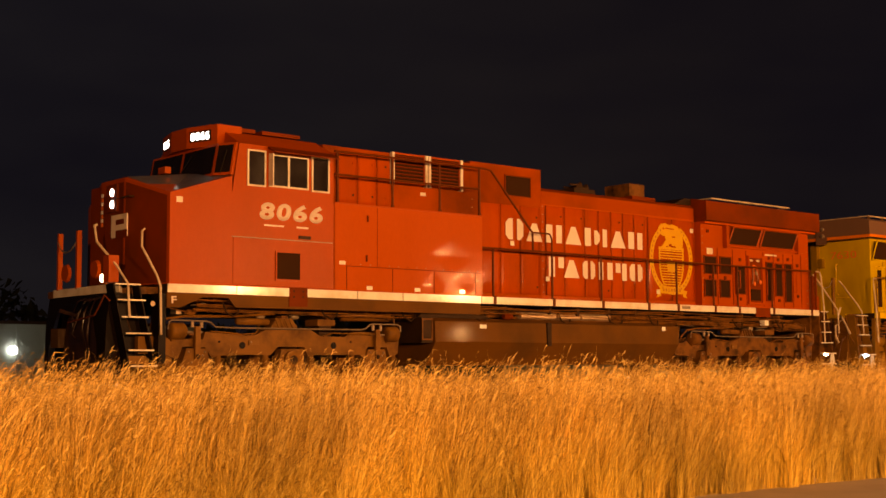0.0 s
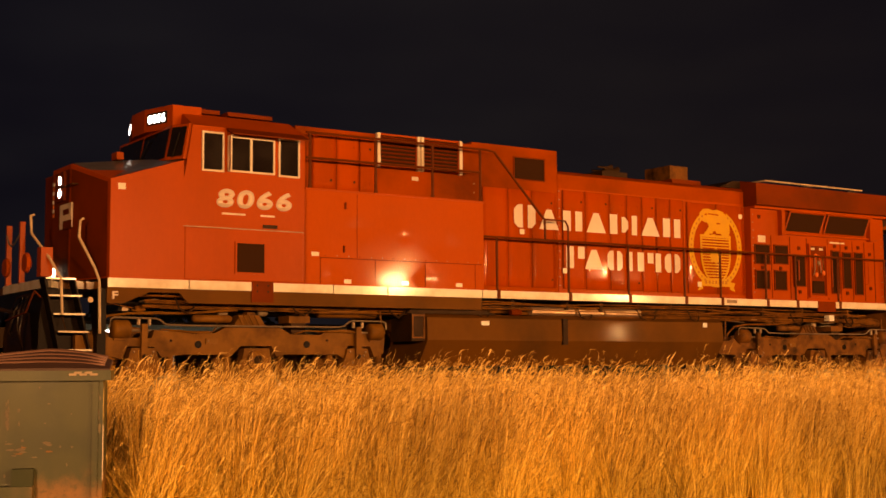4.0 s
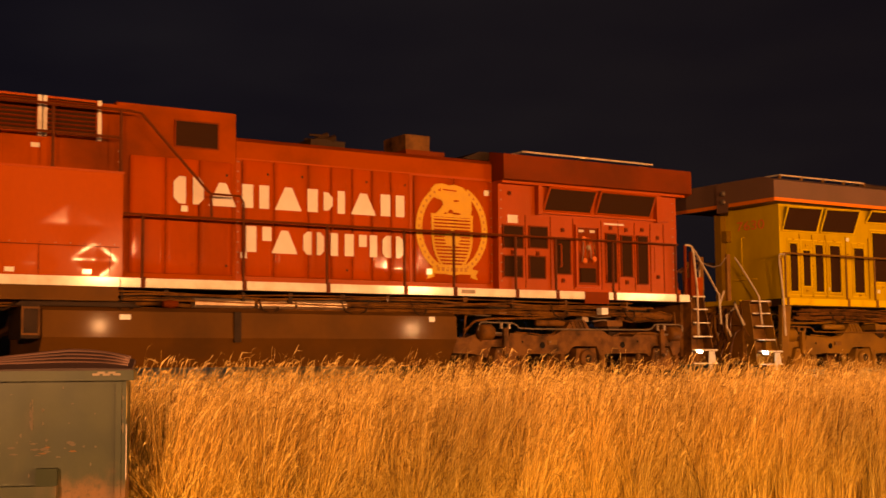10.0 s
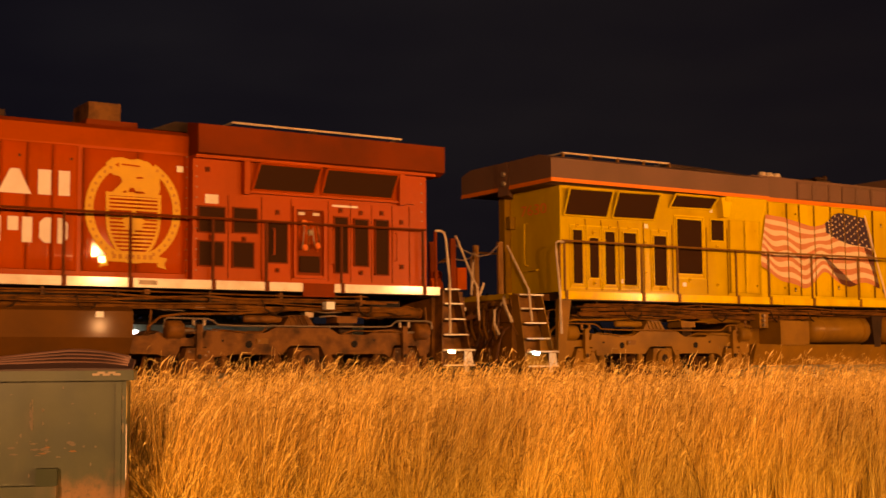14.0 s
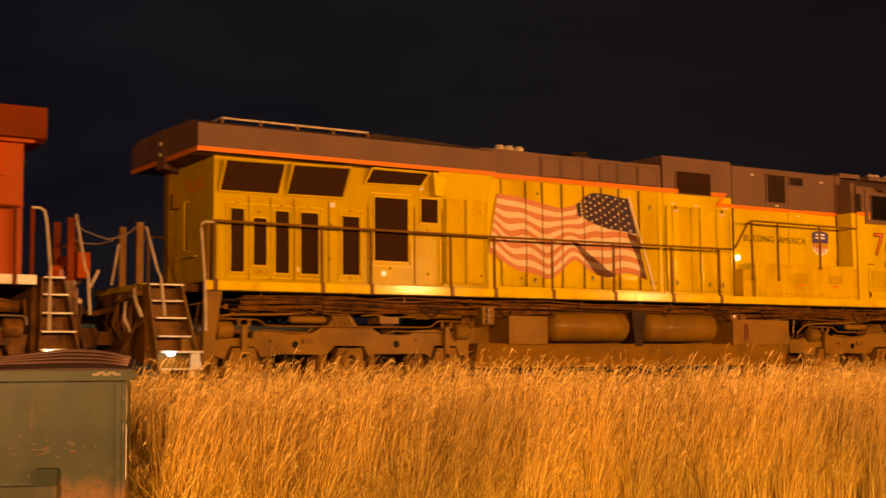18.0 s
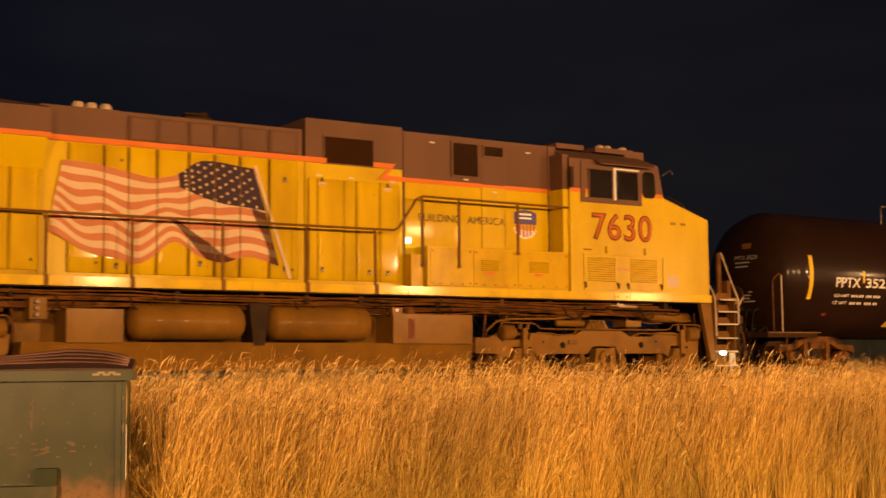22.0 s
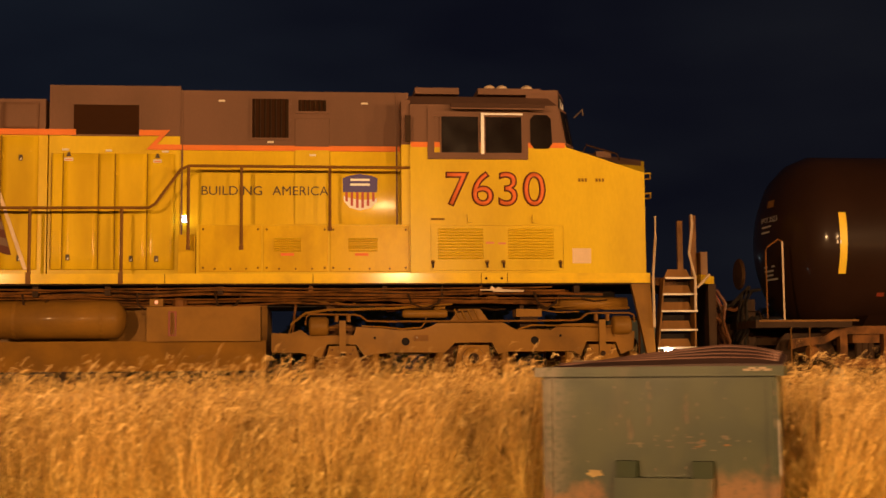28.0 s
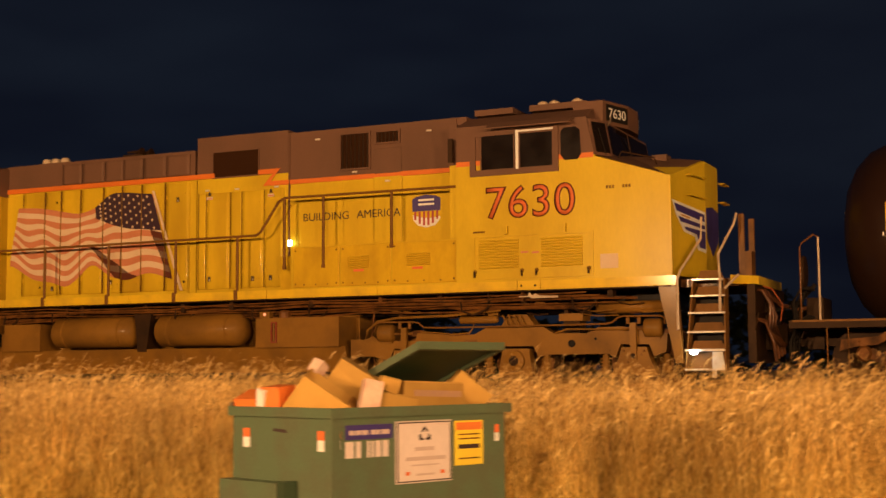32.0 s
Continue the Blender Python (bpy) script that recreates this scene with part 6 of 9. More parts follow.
def flag_decal(at, y):
    n = 220
    flag = None
    for k in range(13):
        v1, v0 = 1 - k / 13, 1 - (k + 1) / 13
        bm = bm_new()
        vs = [v0 + (v1 - v0) * j / 8 for j in range(9)]
        rows = [[bm.verts.new((flag_point(i / n, v)[0], y, flag_point(i / n, v)[1])) for i in range(n + 1)] for v in vs]
        for j in range(8):
            for i in range(n):
                f = bm.faces.new((rows[j][i], rows[j][i + 1], rows[j + 1][i + 1], rows[j + 1][i]))
                u, v = (i + 0.5) / n, (vs[j] + vs[j + 1]) / 2
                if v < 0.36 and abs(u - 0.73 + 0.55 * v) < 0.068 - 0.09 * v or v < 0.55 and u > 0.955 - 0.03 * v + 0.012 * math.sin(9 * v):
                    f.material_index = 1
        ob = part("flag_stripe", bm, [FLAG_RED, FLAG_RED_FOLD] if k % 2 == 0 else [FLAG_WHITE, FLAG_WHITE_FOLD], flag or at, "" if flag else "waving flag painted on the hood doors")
        flag = flag or ob
    bm = bm_new()
    m = 12
    g = [[bm.verts.new((field_point(i / m, j / m)[0], y - 0.003, field_point(i / m, j / m)[1])) for i in range(m + 1)] for j in range(m + 1)]
    for j in range(m):
        for i in range(m):
            bm.faces.new((g[j][i], g[j][i + 1], g[j + 1][i + 1], g[j + 1][i]))
    part("flag_field", bm, FLAG_BLUE, flag, "dark blue field of stars")
    for r in range(9):
        for c in range(6 if r % 2 == 0 else 5):
            bm = bm_new()
            x, z = field_point((c + (1.0 if r % 2 else 0.5)) / 6.1, (r + 0.55) / 9.3)
            pts = [(x + (0.034 if k % 2 == 0 else 0.015) * math.sin(math.pi * k / 5), z + (0.034 if k % 2 == 0 else 0.015) * math.cos(math.pi * k / 5)) for k in range(10)]
            bm.faces.new([bm.verts.new((px, y - 0.006, pz)) for px, pz in pts])
            part("star", bm, FLAG_WHITE, flag)
    part("flag_pole", prism(bm_new(), [(42.20, 4.95), (42.25, 4.95), (42.92, 3.04), (42.86, 3.04)], y - 0.006, y + 0.001), FLAG_WHITE, flag, "pale painted flag pole")


def yellow_locomotive():
    at = thing("locomotive", (42.63, YC, RAIL_Z), "yellow and grey diesel locomotive with a painted waving flag", "locomotive", "locomotives of the train")
    far = 2 * YC
    part("frame_deck", box(bm_new(), 32.9, 52.37, Y0 + 0.02, far - Y0 - 0.02, 2.78, DECK - 0.01), GRIME_DARK, at, "walkway deck and sill")
    for a, b in ((32.89, 36.0), (36.01, 39.0), (39.01, 42.0), (42.01, 45.0), (45.01, 47.2), (47.21, 49.75), (49.76, 50.15), (50.16, 52.38)):
        part("sill_stripe", box(bm_new(), a, b, Y0 - 0.004, Y0 + 0.03, 2.80, DECK), YELLOW_SILL, at, "bright yellow stripe along the sill")
    for x in (49.83, 50.07):
        part("bolt_hole", lathe(bm_new(), [(0, 0.02), (0.01, 0.02)], x, Y0 - 0.012, 2.87, "y", 8), GRIME_DARK, at)
    X, nose, front, boards, bw, facing = cab_and_nose(at, 52.32, 1, 48.68, YELLOW, GREY, 4.93, GREY, 5.55, 0.2)
    part("cab_stripe", box(bm_new(), 48.69, 51.08, Y0 - 0.006, Y0 + 0.01, 4.885, 4.965), ORANGE, at, "orange stripe")
    frame_ob = part("window_surround", ring(bm_new(), 48.95, 50.5, 4.70, 5.5, Y0 - 0.03, Y0 + 0.01, 0.1), GREY, at, "grey window surround")
    part("surround_top", box(bm_new(), 49.05, 50.4, Y0 - 0.02, Y0 + 0.01, 5.36, 5.5), GREY, frame_ob)
    side_window(at, 49.16, 49.73, 4.80, 5.36, GREY, 0.02, Y0 - 0.004)
    w2 = side_window(at, 49.84, 50.40, 4.80, 5.38, GREY, 0.02, Y0 - 0.004)
    part("window_channel", box(bm_new(), 49.77, 49.82, Y0 - 0.045, Y0 - 0.005, 4.78, 5.42), WHITE, w2, "bright window channel")
    part("window_channel", box(bm_new(), 49.80, 50.42, Y0 - 0.045, Y0 - 0.005, 5.385, 5.415), WHITE, w2)
    bm = flat(bm_new(), [(50.54, 4.95), (50.6, 4.87), (50.82, 4.87), (50.88, 4.95), (50.86, 5.34), (50.8, 5.4), (50.6, 5.4), (50.54, 5.33)], Y0 - 0.002, 0.015)
    w3 = part("window", bm, DARK_GLASS, at, "small rounded cab window")
    part("sun_visor", prism(bm_new(), [(Y0 - 0.02, 5.52), (Y0 - 0.22, 5.44), (Y0 - 0.22, 5.46), (Y0 - 0.02, 5.57)], 49.3, 50.75, "x"), GREY, at, "grey sun visor")
    part("cab_rear_post", box(bm_new(), 48.55, 48.69, 20.0, 20.42, 4.93, 5.62), GREY, at, "grey rear corner of the cab")
    part("cab_rear_panel", box(bm_new(), 48.55, 48.69, 20.0, 20.42, 3.7, 4.93), YELLOW, at)
    part("mirror", box(bm_new(), 48.6, 48.68, Y0 - 0.14, Y0 - 0.08, 4.95, 5.35), GRIME_DARK, at, "dark mirror beside the cab", bevel=0.01)
    for x0, x1 in ((48.8, 49.5), (49.8, 50.8)):
        part("roof_duct", box(bm_new(), x0, x1, 20.5, 22.3, 5.83, 5.93), GREY, at, bevel=0.02)
    for x in (50.0, 50.2, 50.6):
        part("roof_antenna", lathe(bm_new(), [(0, 0.1), (0.05, 0.085), (0.08, 0.03)], x, 20.62, 5.925, "z", 12), PALE_RAIL, at)
    for text in ("7630",):
        part("number_outline", writing(text, 49.22, 50.77, 3.97, 4.52, Y0, 0.004, bold=0.02, spread=1.06), NUM_EDGE, at, "dark outline of the road number")
        part("road_number", writing(text, 49.245, 50.745, 3.995, 4.495, Y0 - 0.004, 0.004, bold=-0.012, spread=1.09), NUM_RED, at, "red road number 7630")
    for x0, x1 in ((51.28, 51.43), (51.55, 51.7)):
        for k in range(3):
            xa = x0 + (x1 - x0) * k / 3
            part("small_marking", flat(bm_new(), [(xa, 4.365), (xa + 0.035, 4.365), (xa + 0.035, 4.415), (xa, 4.415)], Y0), YELLOW_SEAM, at)
    for x0, x1, z in ((49.83, 49.96, 3.40), (50.02, 50.14, 3.39), (48.99, 49.2, 3.76)):
        part("small_label", flat(bm_new(), [(x0, z), (x1, z), (x1, z + 0.03), (x0, z + 0.03)], Y0 - 0.004), FLAG_RED if z < 3.5 else YELLOW_SEAM, at)
    bx = part("cab_locker", ring(bm_new(), 48.99, 51.06, 2.99, 3.71, Y0 - 0.018, Y0 + 0.005, 0.03), YELLOW, at, "locker doors under the cab")
    for a, b in ((49.10, 49.79), (50.18, 50.88)):
        for k in range(11):
            z = 3.18 + 0.044 * k
            part("locker_slat", prism(bm_new(), [(Y0 - 0.002, z - 0.016), (Y0 - 0.022, z - 0.006), (Y0 - 0.018, z + 0.006), (Y0 - 0.002, z + 0.014)], a, b, "x"), YELLOW, bx)
    for x in (49.02, 49.85, 50.1, 50.98):
        part("locker_latch", lathe(bm_new(), [(0, 0.03), (0.02, 0.035)], x, Y0 - 0.03, 3.12, "y", 8), YELLOW_SEAM, bx)
        part("latch_arm", box(bm_new(), x - 0.012, x + 0.012, Y0 - 0.05, Y0 - 0.02, 3.03, 3.12), GRIME_DARK, bx)
    part("white_panel", flat(bm_new(), [(51.17, 3.10), (51.46, 3.10), (51.46, 3.33), (51.17, 3.33)], Y0), FLAG_WHITE, at, "pale square panel")
    for x in (49.55, 50.55):
        part("lift_lug", box(bm_new(), x, x + 0.06, Y0 - 0.05, Y0, 3.72, 3.85), YELLOW, at)
    # nose front wings and details
    p0, p1 = (X(0.0), 19.95), (X(0.28), 21.05)

    def nose_at(t, z, out=0.01):
        return Vector((p0[0] + (p1[0] - p0[0]) * t + out * 0.969, p0[1] + (p1[1] - p0[1]) * t - out * 0.247, z))
    wing_shapes = ((WHITE, ((0.02, 4.14), (0.98, 4.02), (0.98, 3.36), (0.74, 3.40), (0.66, 3.60), (0.34, 3.66), (0.12, 3.92))),
                   (BLUE, ((0.07, 4.09), (0.95, 3.98), (0.95, 3.86), (0.14, 3.97))), (BLUE, ((0.18, 3.89), (0.95, 3.80), (0.95, 3.74), (0.24, 3.81))),
                   (BLUE, ((0.34, 3.74), (0.95, 3.70), (0.95, 3.42), (0.78, 3.44), (0.70, 3.64), (0.38, 3.69))), (EMBLEM, ((0.22, 3.93), (0.5, 3.90), (0.5, 3.87), (0.26, 3.90))))
    for k, (m_, pts) in enumerate(wing_shapes):
        bm = bm_new()
        bm.faces.new([bm.verts.new(nose_at(t, z, 0.008 + 0.004 * k)) for t, z in pts])
        part("nose_wing", bm, m_, nose, "blue and white painted wing shape")
    part("nose_shield", prism(bm_new(), [(21.08, 4.1), (21.5, 4.16), (21.92, 4.1), (21.88, 3.6), (21.5, 3.35), (21.12, 3.6)], X(0.28), X(0.29), "x"), BLUE, nose, "blue shield shape")
    for z in (4.62, 4.3):
        for y in (20.68, 20.9):
            part("grab_iron", tube(bm_new(), [(X(0.26), y + 1.4, z), (X(0.36), y + 1.4, z), (X(0.36), y + 1.56, z), (X(0.26), y + 1.56, z)], 0.012), YELLOW, nose)
        a_, b_ = nose_at(0.45, z - 0.05), nose_at(0.95, z - 0.06)
        part("grab_iron", tube(bm_new(), [a_, a_ + Vector((0.07, -0.05, 0)), b_ + Vector((0.07, -0.05, 0)), b_], 0.012), YELLOW, nose)
    part("nose_grab_rail", tube(bm_new(), [(X(-0.9), 20.2, 4.88), (X(-0.85), 20.2, 4.98), (X(-0.35), 20.3, 4.86), (X(-0.3), 20.3, 4.76)], 0.014), GRIME_DARK, nose)
    part("nose_lamp_case", box(bm_new(), X(-0.55), X(-0.3), 20.9, 21.2, 4.85, 5.0), GREY, nose, bevel=0.02)
    part("marker_light", lathe(bm_new(), [(0, 0.03), (0.03, 0.03)], X(0.26), 21.9, 3.12, "x", 8), LAMP_SMALL, nose, "small glowing marker light")
    for i, t0, t1 in ((0, 0.12, 0.94), (2, 0.06, 0.88)):
        c = [bw(i, t0, 0.1), bw(i, t1, 0.1), bw(i, t1, 0.9), bw(i, t0, 0.9)]
        pl = facing(*c, 0.012, RUBBER, "number_board", boards, "black number board")
        part("board_digits", on_wall(writing("7630", 0.1, 0.9, 0.2, 0.8, 0.0, 0.004, bold=0.01), c[0], c[1], c[3], 0.014), WHITE, pl, "white digits 7630")
    part("cab_mirror_arm", tube(bm_new(), [(X(-1.05), 20.15, 5.4), (X(-0.95), 20.0, 5.5), (X(-0.95), 19.95, 5.4)], 0.012), STEEL, at)
    # equipment cabinet behind the cab
    part("cabinet_low", box(bm_new(), 45.46, 48.69, 20.02, far - 20.02, DECK, 3.70), YELLOW, at, "low yellow equipment cabinet", bevel=0.015)
    for a, b in zip((45.5, 46.45, 47.45, 48.68), (46.44, 47.44, 48.67)):
        pn = part("cabinet_door", plate(bm_new(), a + 0.01, b - 0.01, 2.98, 3.68, 20.005, 0.015, 0.008), YELLOW_FLAT, at)
        for x in (a + 0.06, b - 0.06):
            for z in (3.04, 3.62):
                part("bolt", lathe(bm_new(), [(0, 0.008), (0.012, 0.02)], x, 19.994, z, "y", 6), YELLOW_SEAM, pn)
        for k in range(1, 4):
            part("bolt", lathe(bm_new(), [(0, 0.008), (0.012, 0.018)], a + (b - a) * k / 4, 19.994, 3.025, "y", 6), YELLOW_SEAM, pn)
    for a, b in ((46.62, 47.02), (47.74, 48.18)):
        for k in range(6):
            z = 3.3 + 0.036 * k
            part("vent_slat", prism(bm_new(), [(20.004, z - 0.014), (19.984, z - 0.005), (19.988, z + 0.005), (20.004, z + 0.012)], a, b, "x"), YELLOW, at)
        part("red_label", flat(bm_new(), [(a + 0.1, 3.22), (a + 0.3, 3.22), (a + 0.3, 3.26), (a + 0.1, 3.26)], 20.005), NUM_RED, at)
    part("cabinet_high", box(bm_new(), 45.17, 48.69, 20.416, far - 20.416, DECK, 4.93), YELLOW, at, "upper equipment cabinet")
    for a, b, bulge in ((45.19, 46.30, 0.021), (46.31, 46.90, 0.018), (47.48, 48.50, 0.022)):
        bm = bm_new()
        grid = [[bm.verts.new((a + (b - a) * i / 10, 20.414 - bulge * 4 * (j / 12) * (1 - j / 12) - 0.003 * 4 * (i / 10) * (1 - i / 10), 3.71 + 1.17 * j / 12)) for i in range(11)] for j in range(13)]
        for j in range(12):
            for i in range(10):
                bm.faces.new((grid[j][i], grid[j][i + 1], grid[j + 1][i + 1], grid[j + 1][i]))
        part("cabinet_skin", bm, YELLOW_GLOSS, at, "slightly bulging glossy yellow panel", smooth=True)
    part("cabinet_grey", box(bm_new(), 45.17, 48.69, 20.398, far - 20.398, 4.93, 5.82), GREY, at, "grey upper cabinet", bevel=0.02)
    for x in (45.2, 48.5):
        part("panel_seam", box(bm_new(), x - 0.012, x + 0.012, 20.375, 20.41, DECK if x < 46 else 3.72, 5.8), GREY, at)
    part("cabinet_high_door", plate(bm_new(), 46.92, 47.46, 3.74, 4.90, 20.385, 0.02, 0.008), YELLOW, at)
    part("cabinet_high_door", plate(bm_new(), 46.92, 47.46, 4.95, 5.40, 20.385, 0.02, 0.008), GREY, at)
    louvre(at, 46.26, 46.83, 5.08, 5.70, 20.395, 7, GRIME_DARK, GREY, True)
    louvre(at, 46.97, 47.41, 5.50, 5.69, 20.395, 6, GRIME_DARK, GREY, True)
    for x, z in ((45.75, 5.64), (47.95, 5.62), (46.5, 5.0), (47.15, 4.8), (44.05, 4.85), (43.4, 4.86), (44.9, 4.84)):
        part("white_label", flat(bm_new(), [(x, z), (x + 0.10, z), (x + 0.10, z + 0.03), (x, z + 0.03)], 20.362), CREAM, at)
    for text, a, b in (("BUILDING", 45.50, 46.42), ("AMERICA", 46.58, 47.44)):
        part("slogan_word", writing(text, a, b, 4.19, 4.33, 20.384, 0.004, bold=0.0), SLOGAN, at, "dark lettering " + text)
    sh = [(47.66, 4.46), (47.75, 4.5), (47.93, 4.53), (48.11, 4.5), (48.2, 4.46), (48.19, 4.1), (48.1, 4.0), (47.93, 3.96), (47.77, 4.0), (47.68, 4.1)]
    shield = part("side_shield", flat(bm_new(), sh, 20.397, 0.006), WHITE, at, "blue and white striped shield")
    part("shield_top", flat(bm_new(), [(47.66, 4.46), (47.75, 4.5), (47.93, 4.53), (48.11, 4.5), (48.2, 4.46), (48.195, 4.245), (47.665, 4.245)], 20.391, 0.004), BLUE, shield)
    for k in range(2):
        w = 0.15
        part("shield_bar", flat(bm_new(), [(47.93 - w, 4.42 - 0.075 * k), (47.93 + w, 4.42 - 0.075 * k), (47.93 + w, 4.455 - 0.075 * k), (47.93 - w, 4.455 - 0.075 * k)], 20.387, 0.003), WHITE, shield)
    for k in range(6):
        x = 47.70 + 0.083 * k
        part("shield_stripe", flat(bm_new(), [(x, 4.0 if 1 < k < 4 else 4.03 if 0 < k < 5 else 4.1), (x + 0.04, 4.0 if 1 < k < 4 else 4.03 if 0 < k < 5 else 4.1), (x + 0.04, 4.243), (x, 4.243)], 20.391, 0.004), SHIELD_RED, shield)
    part("walkway_light", box(bm_new(), 45.22, 45.28, 20.30, 20.36, 3.76, 3.86), LAMP_COLD, at, "small glowing walkway light")
    part("control_box", box(bm_new(), 45.18, 45.44, 20.12, 20.38, 2.96, 3.55), YELLOW_FLAT, at, bevel=0.015)
    # stripes along the hood
    part("hood_stripe", box(bm_new(), 38.62, 43.6, 20.355, 20.39, 5.10, 5.19), ORANGE, at, "orange stripe along the hood")
    part("hood_stripe", box(bm_new(), 44.8, 48.69, 20.388, 20.41, 4.885, 4.965), ORANGE, at)
    part("zigzag_stripe", flat(bm_new(), [(44.55, 5.19), (45.02, 5.19), (44.82, 4.965), (45.2, 4.965), (45.2, 4.885), (44.66, 4.885), (44.86, 5.10), (44.55, 5.10)], 20.365, 0.004), ORANGE, at, "orange zigzag in the stripe")
    # hood
    part("hood", box(bm_new(), 38.6, 43.18, 20.4, far - 20.4, DECK, 5.15), YELLOW, at, "long yellow engine hood")
    part("hood_top", box(bm_new(), 38.6, 43.14, 20.4, far - 20.4, 5.15, 5.66), GREY, at, "grey top of the hood", bevel=0.03)
    edges = (39.05, 39.62, 40.02, 40.5, 41.05, 41.5, 41.96, 42.5, 43.05)
    hood_doors(at, edges, 3.04, 5.08, 20.4, YELLOW_DOOR, 11, bead=YELLOW_SEAM)
    hood_doors(at, edges[2:], 5.2, 5.6, 20.4, GREY, 12, latched=False)
    part("blower_housing", box(bm_new(), 43.2, 45.17, 20.4, far - 20.4, DECK, 5.1), YELLOW, at)
    part("blower_top", box(bm_new(), 43.2, 45.17, 20.39, far - 20.39, 5.1, 5.88), GREY, at, "grey blower housing", bevel=0.03)
    hood_doors(at, (43.25, 43.42, 43.95, 44.2, 44.68, 45.1), 3.04, 4.82, 20.4, YELLOW_DOOR, 13, bead=YELLOW_SEAM)
    intake(at, 43.56, 44.55, 5.11, 5.58, 20.385, GREY)
    flag_decal(at, 20.350)
    for x in edges[1:-1]:
        part("door_bead", box(bm_new(), x - 0.006, x + 0.006, 20.336, 20.362, 3.04, 5.08), YELLOW_SEAM, at, "dark gap strip between the painted doors")
    for x, z in ((42.76, 4.70), (42.76, 3.17), (41.22, 3.20), (43.48, 3.18), (44.80, 3.16), (39.8, 3.12), (44.42, 3.16)):
        st = part("warning_sticker", flat(bm_new(), [(x, z), (x + 0.06, z), (x + 0.06, z + 0.09), (x, z + 0.09)], 20.352, 0.003), SLOGAN, at, "small dark warning sticker")
        part("sticker_mark", flat(bm_new(), [(x + 0.015, z + 0.015), (x + 0.045, z + 0.015), (x + 0.045, z + 0.05), (x + 0.03, z + 0.035)], 20.348, 0.002), CREAM, st)
    for x, z in ((43.47, 4.70), (44.80, 4.68)):
        st = part("warning_sticker", flat(bm_new(), [(x - 0.03, z), (x + 0.10, z), (x + 0.10, z + 0.05), (x - 0.03, z + 0.05)], 20.352, 0.003), CREAM, at, "pale sticker with red bars")
        part("sticker_mark", flat(bm_new(), [(x - 0.02, z + 0.012), (x + 0.09, z + 0.012), (x + 0.09, z + 0.026), (x - 0.02, z + 0.026)], 20.348, 0.002), NUM_RED, st)
        part("sticker_mark", flat(bm_new(), [(x, z + 0.07), (x + 0.07, z + 0.07), (x + 0.05, z + 0.14), (x + 0.02, z + 0.14)], 20.352, 0.003), SLOGAN, st)
    # radiator end
    part("radiator_body", prism(bm_new(), [(33.12, 20.2), (38.62, 20.2), (38.62, far - 20.2), (34.0, far - 20.2), (33.12, 22.0)], DECK, 5.06, "z"), YELLOW_GRIMY, at, "grimy yellow radiator compartment", bevel=0.02)
    wing = [(19.95, 5.12), (19.95, 5.52), (20.3, 5.62), (far - 20.3, 5.62), (far - 19.95, 5.52), (far - 19.95, 5.12), (far - 20.2, 5.04), (20.2, 5.04)]
    part("radiator_wing", prism(bm_new(), wing, 32.73, 38.64, "x"), GREY, at, "grey overhanging radiator wing", bevel=0.025)
    part("wing_stripe", box(bm_new(), 32.72, 38.65, 19.94, 19.96, 5.06, 5.135), ORANGE, at, "orange stripe on the wing edge")
    part("wing_stripe", box(bm_new(), 32.715, 32.73, 19.96, far - 19.96, 5.05, 5.13), ORANGE, at)
    part("wing_underside", prism(bm_new(), [(19.97, 5.06), (20.22, 5.0), (20.22, 4.6), (20.19, 4.6)], 37.4, 38.6, "x"), YELLOW, at)
    part("radiator_core", box(bm_new(), 33.5, 38.4, 20.5, far - 20.5, 5.62, 5.66), VOID, at)
    part("roof_grab_rail", tube(bm_new(), [(33.3, 20.3, 5.70), (36.1, 20.3, 5.70), (36.1, far - 20.3, 5.70), (33.3, far - 20.3, 5.70), (33.3, 20.3, 5.70)], 0.02), PALE_RAIL, at)
    for k in range(5):
        x = 33.3 + 0.7 * k
        part("roof_rail_foot", box(bm_new(), x - 0.02, x + 0.02, 20.28, 20.34, 5.6, 5.7), RAIL_TAN, at)
    part("roof_hatch", prism(bm_new(), [(36.15, 5.62), (36.4, 5.76), (37.4, 5.74), (38.6, 5.68), (38.7, 5.62)], 20.6, 22.4), GRIME_DARK, at, "dark low roof hatch", bevel=0.02)
    part("vent_base", box(bm_new(), 39.15, 39.95, 20.65, 20.9, 5.655, 5.72), GREY, at, bevel=0.012)
    for x in (39.3, 39.52, 39.76):
        part("roof_vent", lathe(bm_new(), [(0, 0.09), (0.05, 0.10), (0.10, 0.07)], x, 20.75, 5.715, "z", 12), PALE_RAIL, at, "small pale roof vent")
    for k in range(3):
        part("air_horn", lathe(bm_new(), [(0, 0.02), (0.25, 0.03), (0.36, 0.08)], 41.18 + 0.1 * (k % 2), 20.9 + 0.16 * k, 5.84, "x", 10), GRIME_DARK, at)
    part("horn_stand", box(bm_new(), 41.15, 41.62, 20.8, 21.4, 5.655, 5.78), GRIME_DARK, at, bevel=0.015)
    for pts in ([(33.2, 4.45), (34.29, 4.45), (34.36, 4.98), (33.26, 4.97)], [(34.42, 4.46), (35.53, 4.47), (35.62, 5.0), (34.5, 4.98)]):
        canted_screen(at, pts, 20.18, 0.14, YELLOW)
    canted_screen(at, [(35.96, 4.76), (37.12, 4.78), (37.27, 5.03), (36.06, 5.03)], 20.18, 0.1, YELLOW)
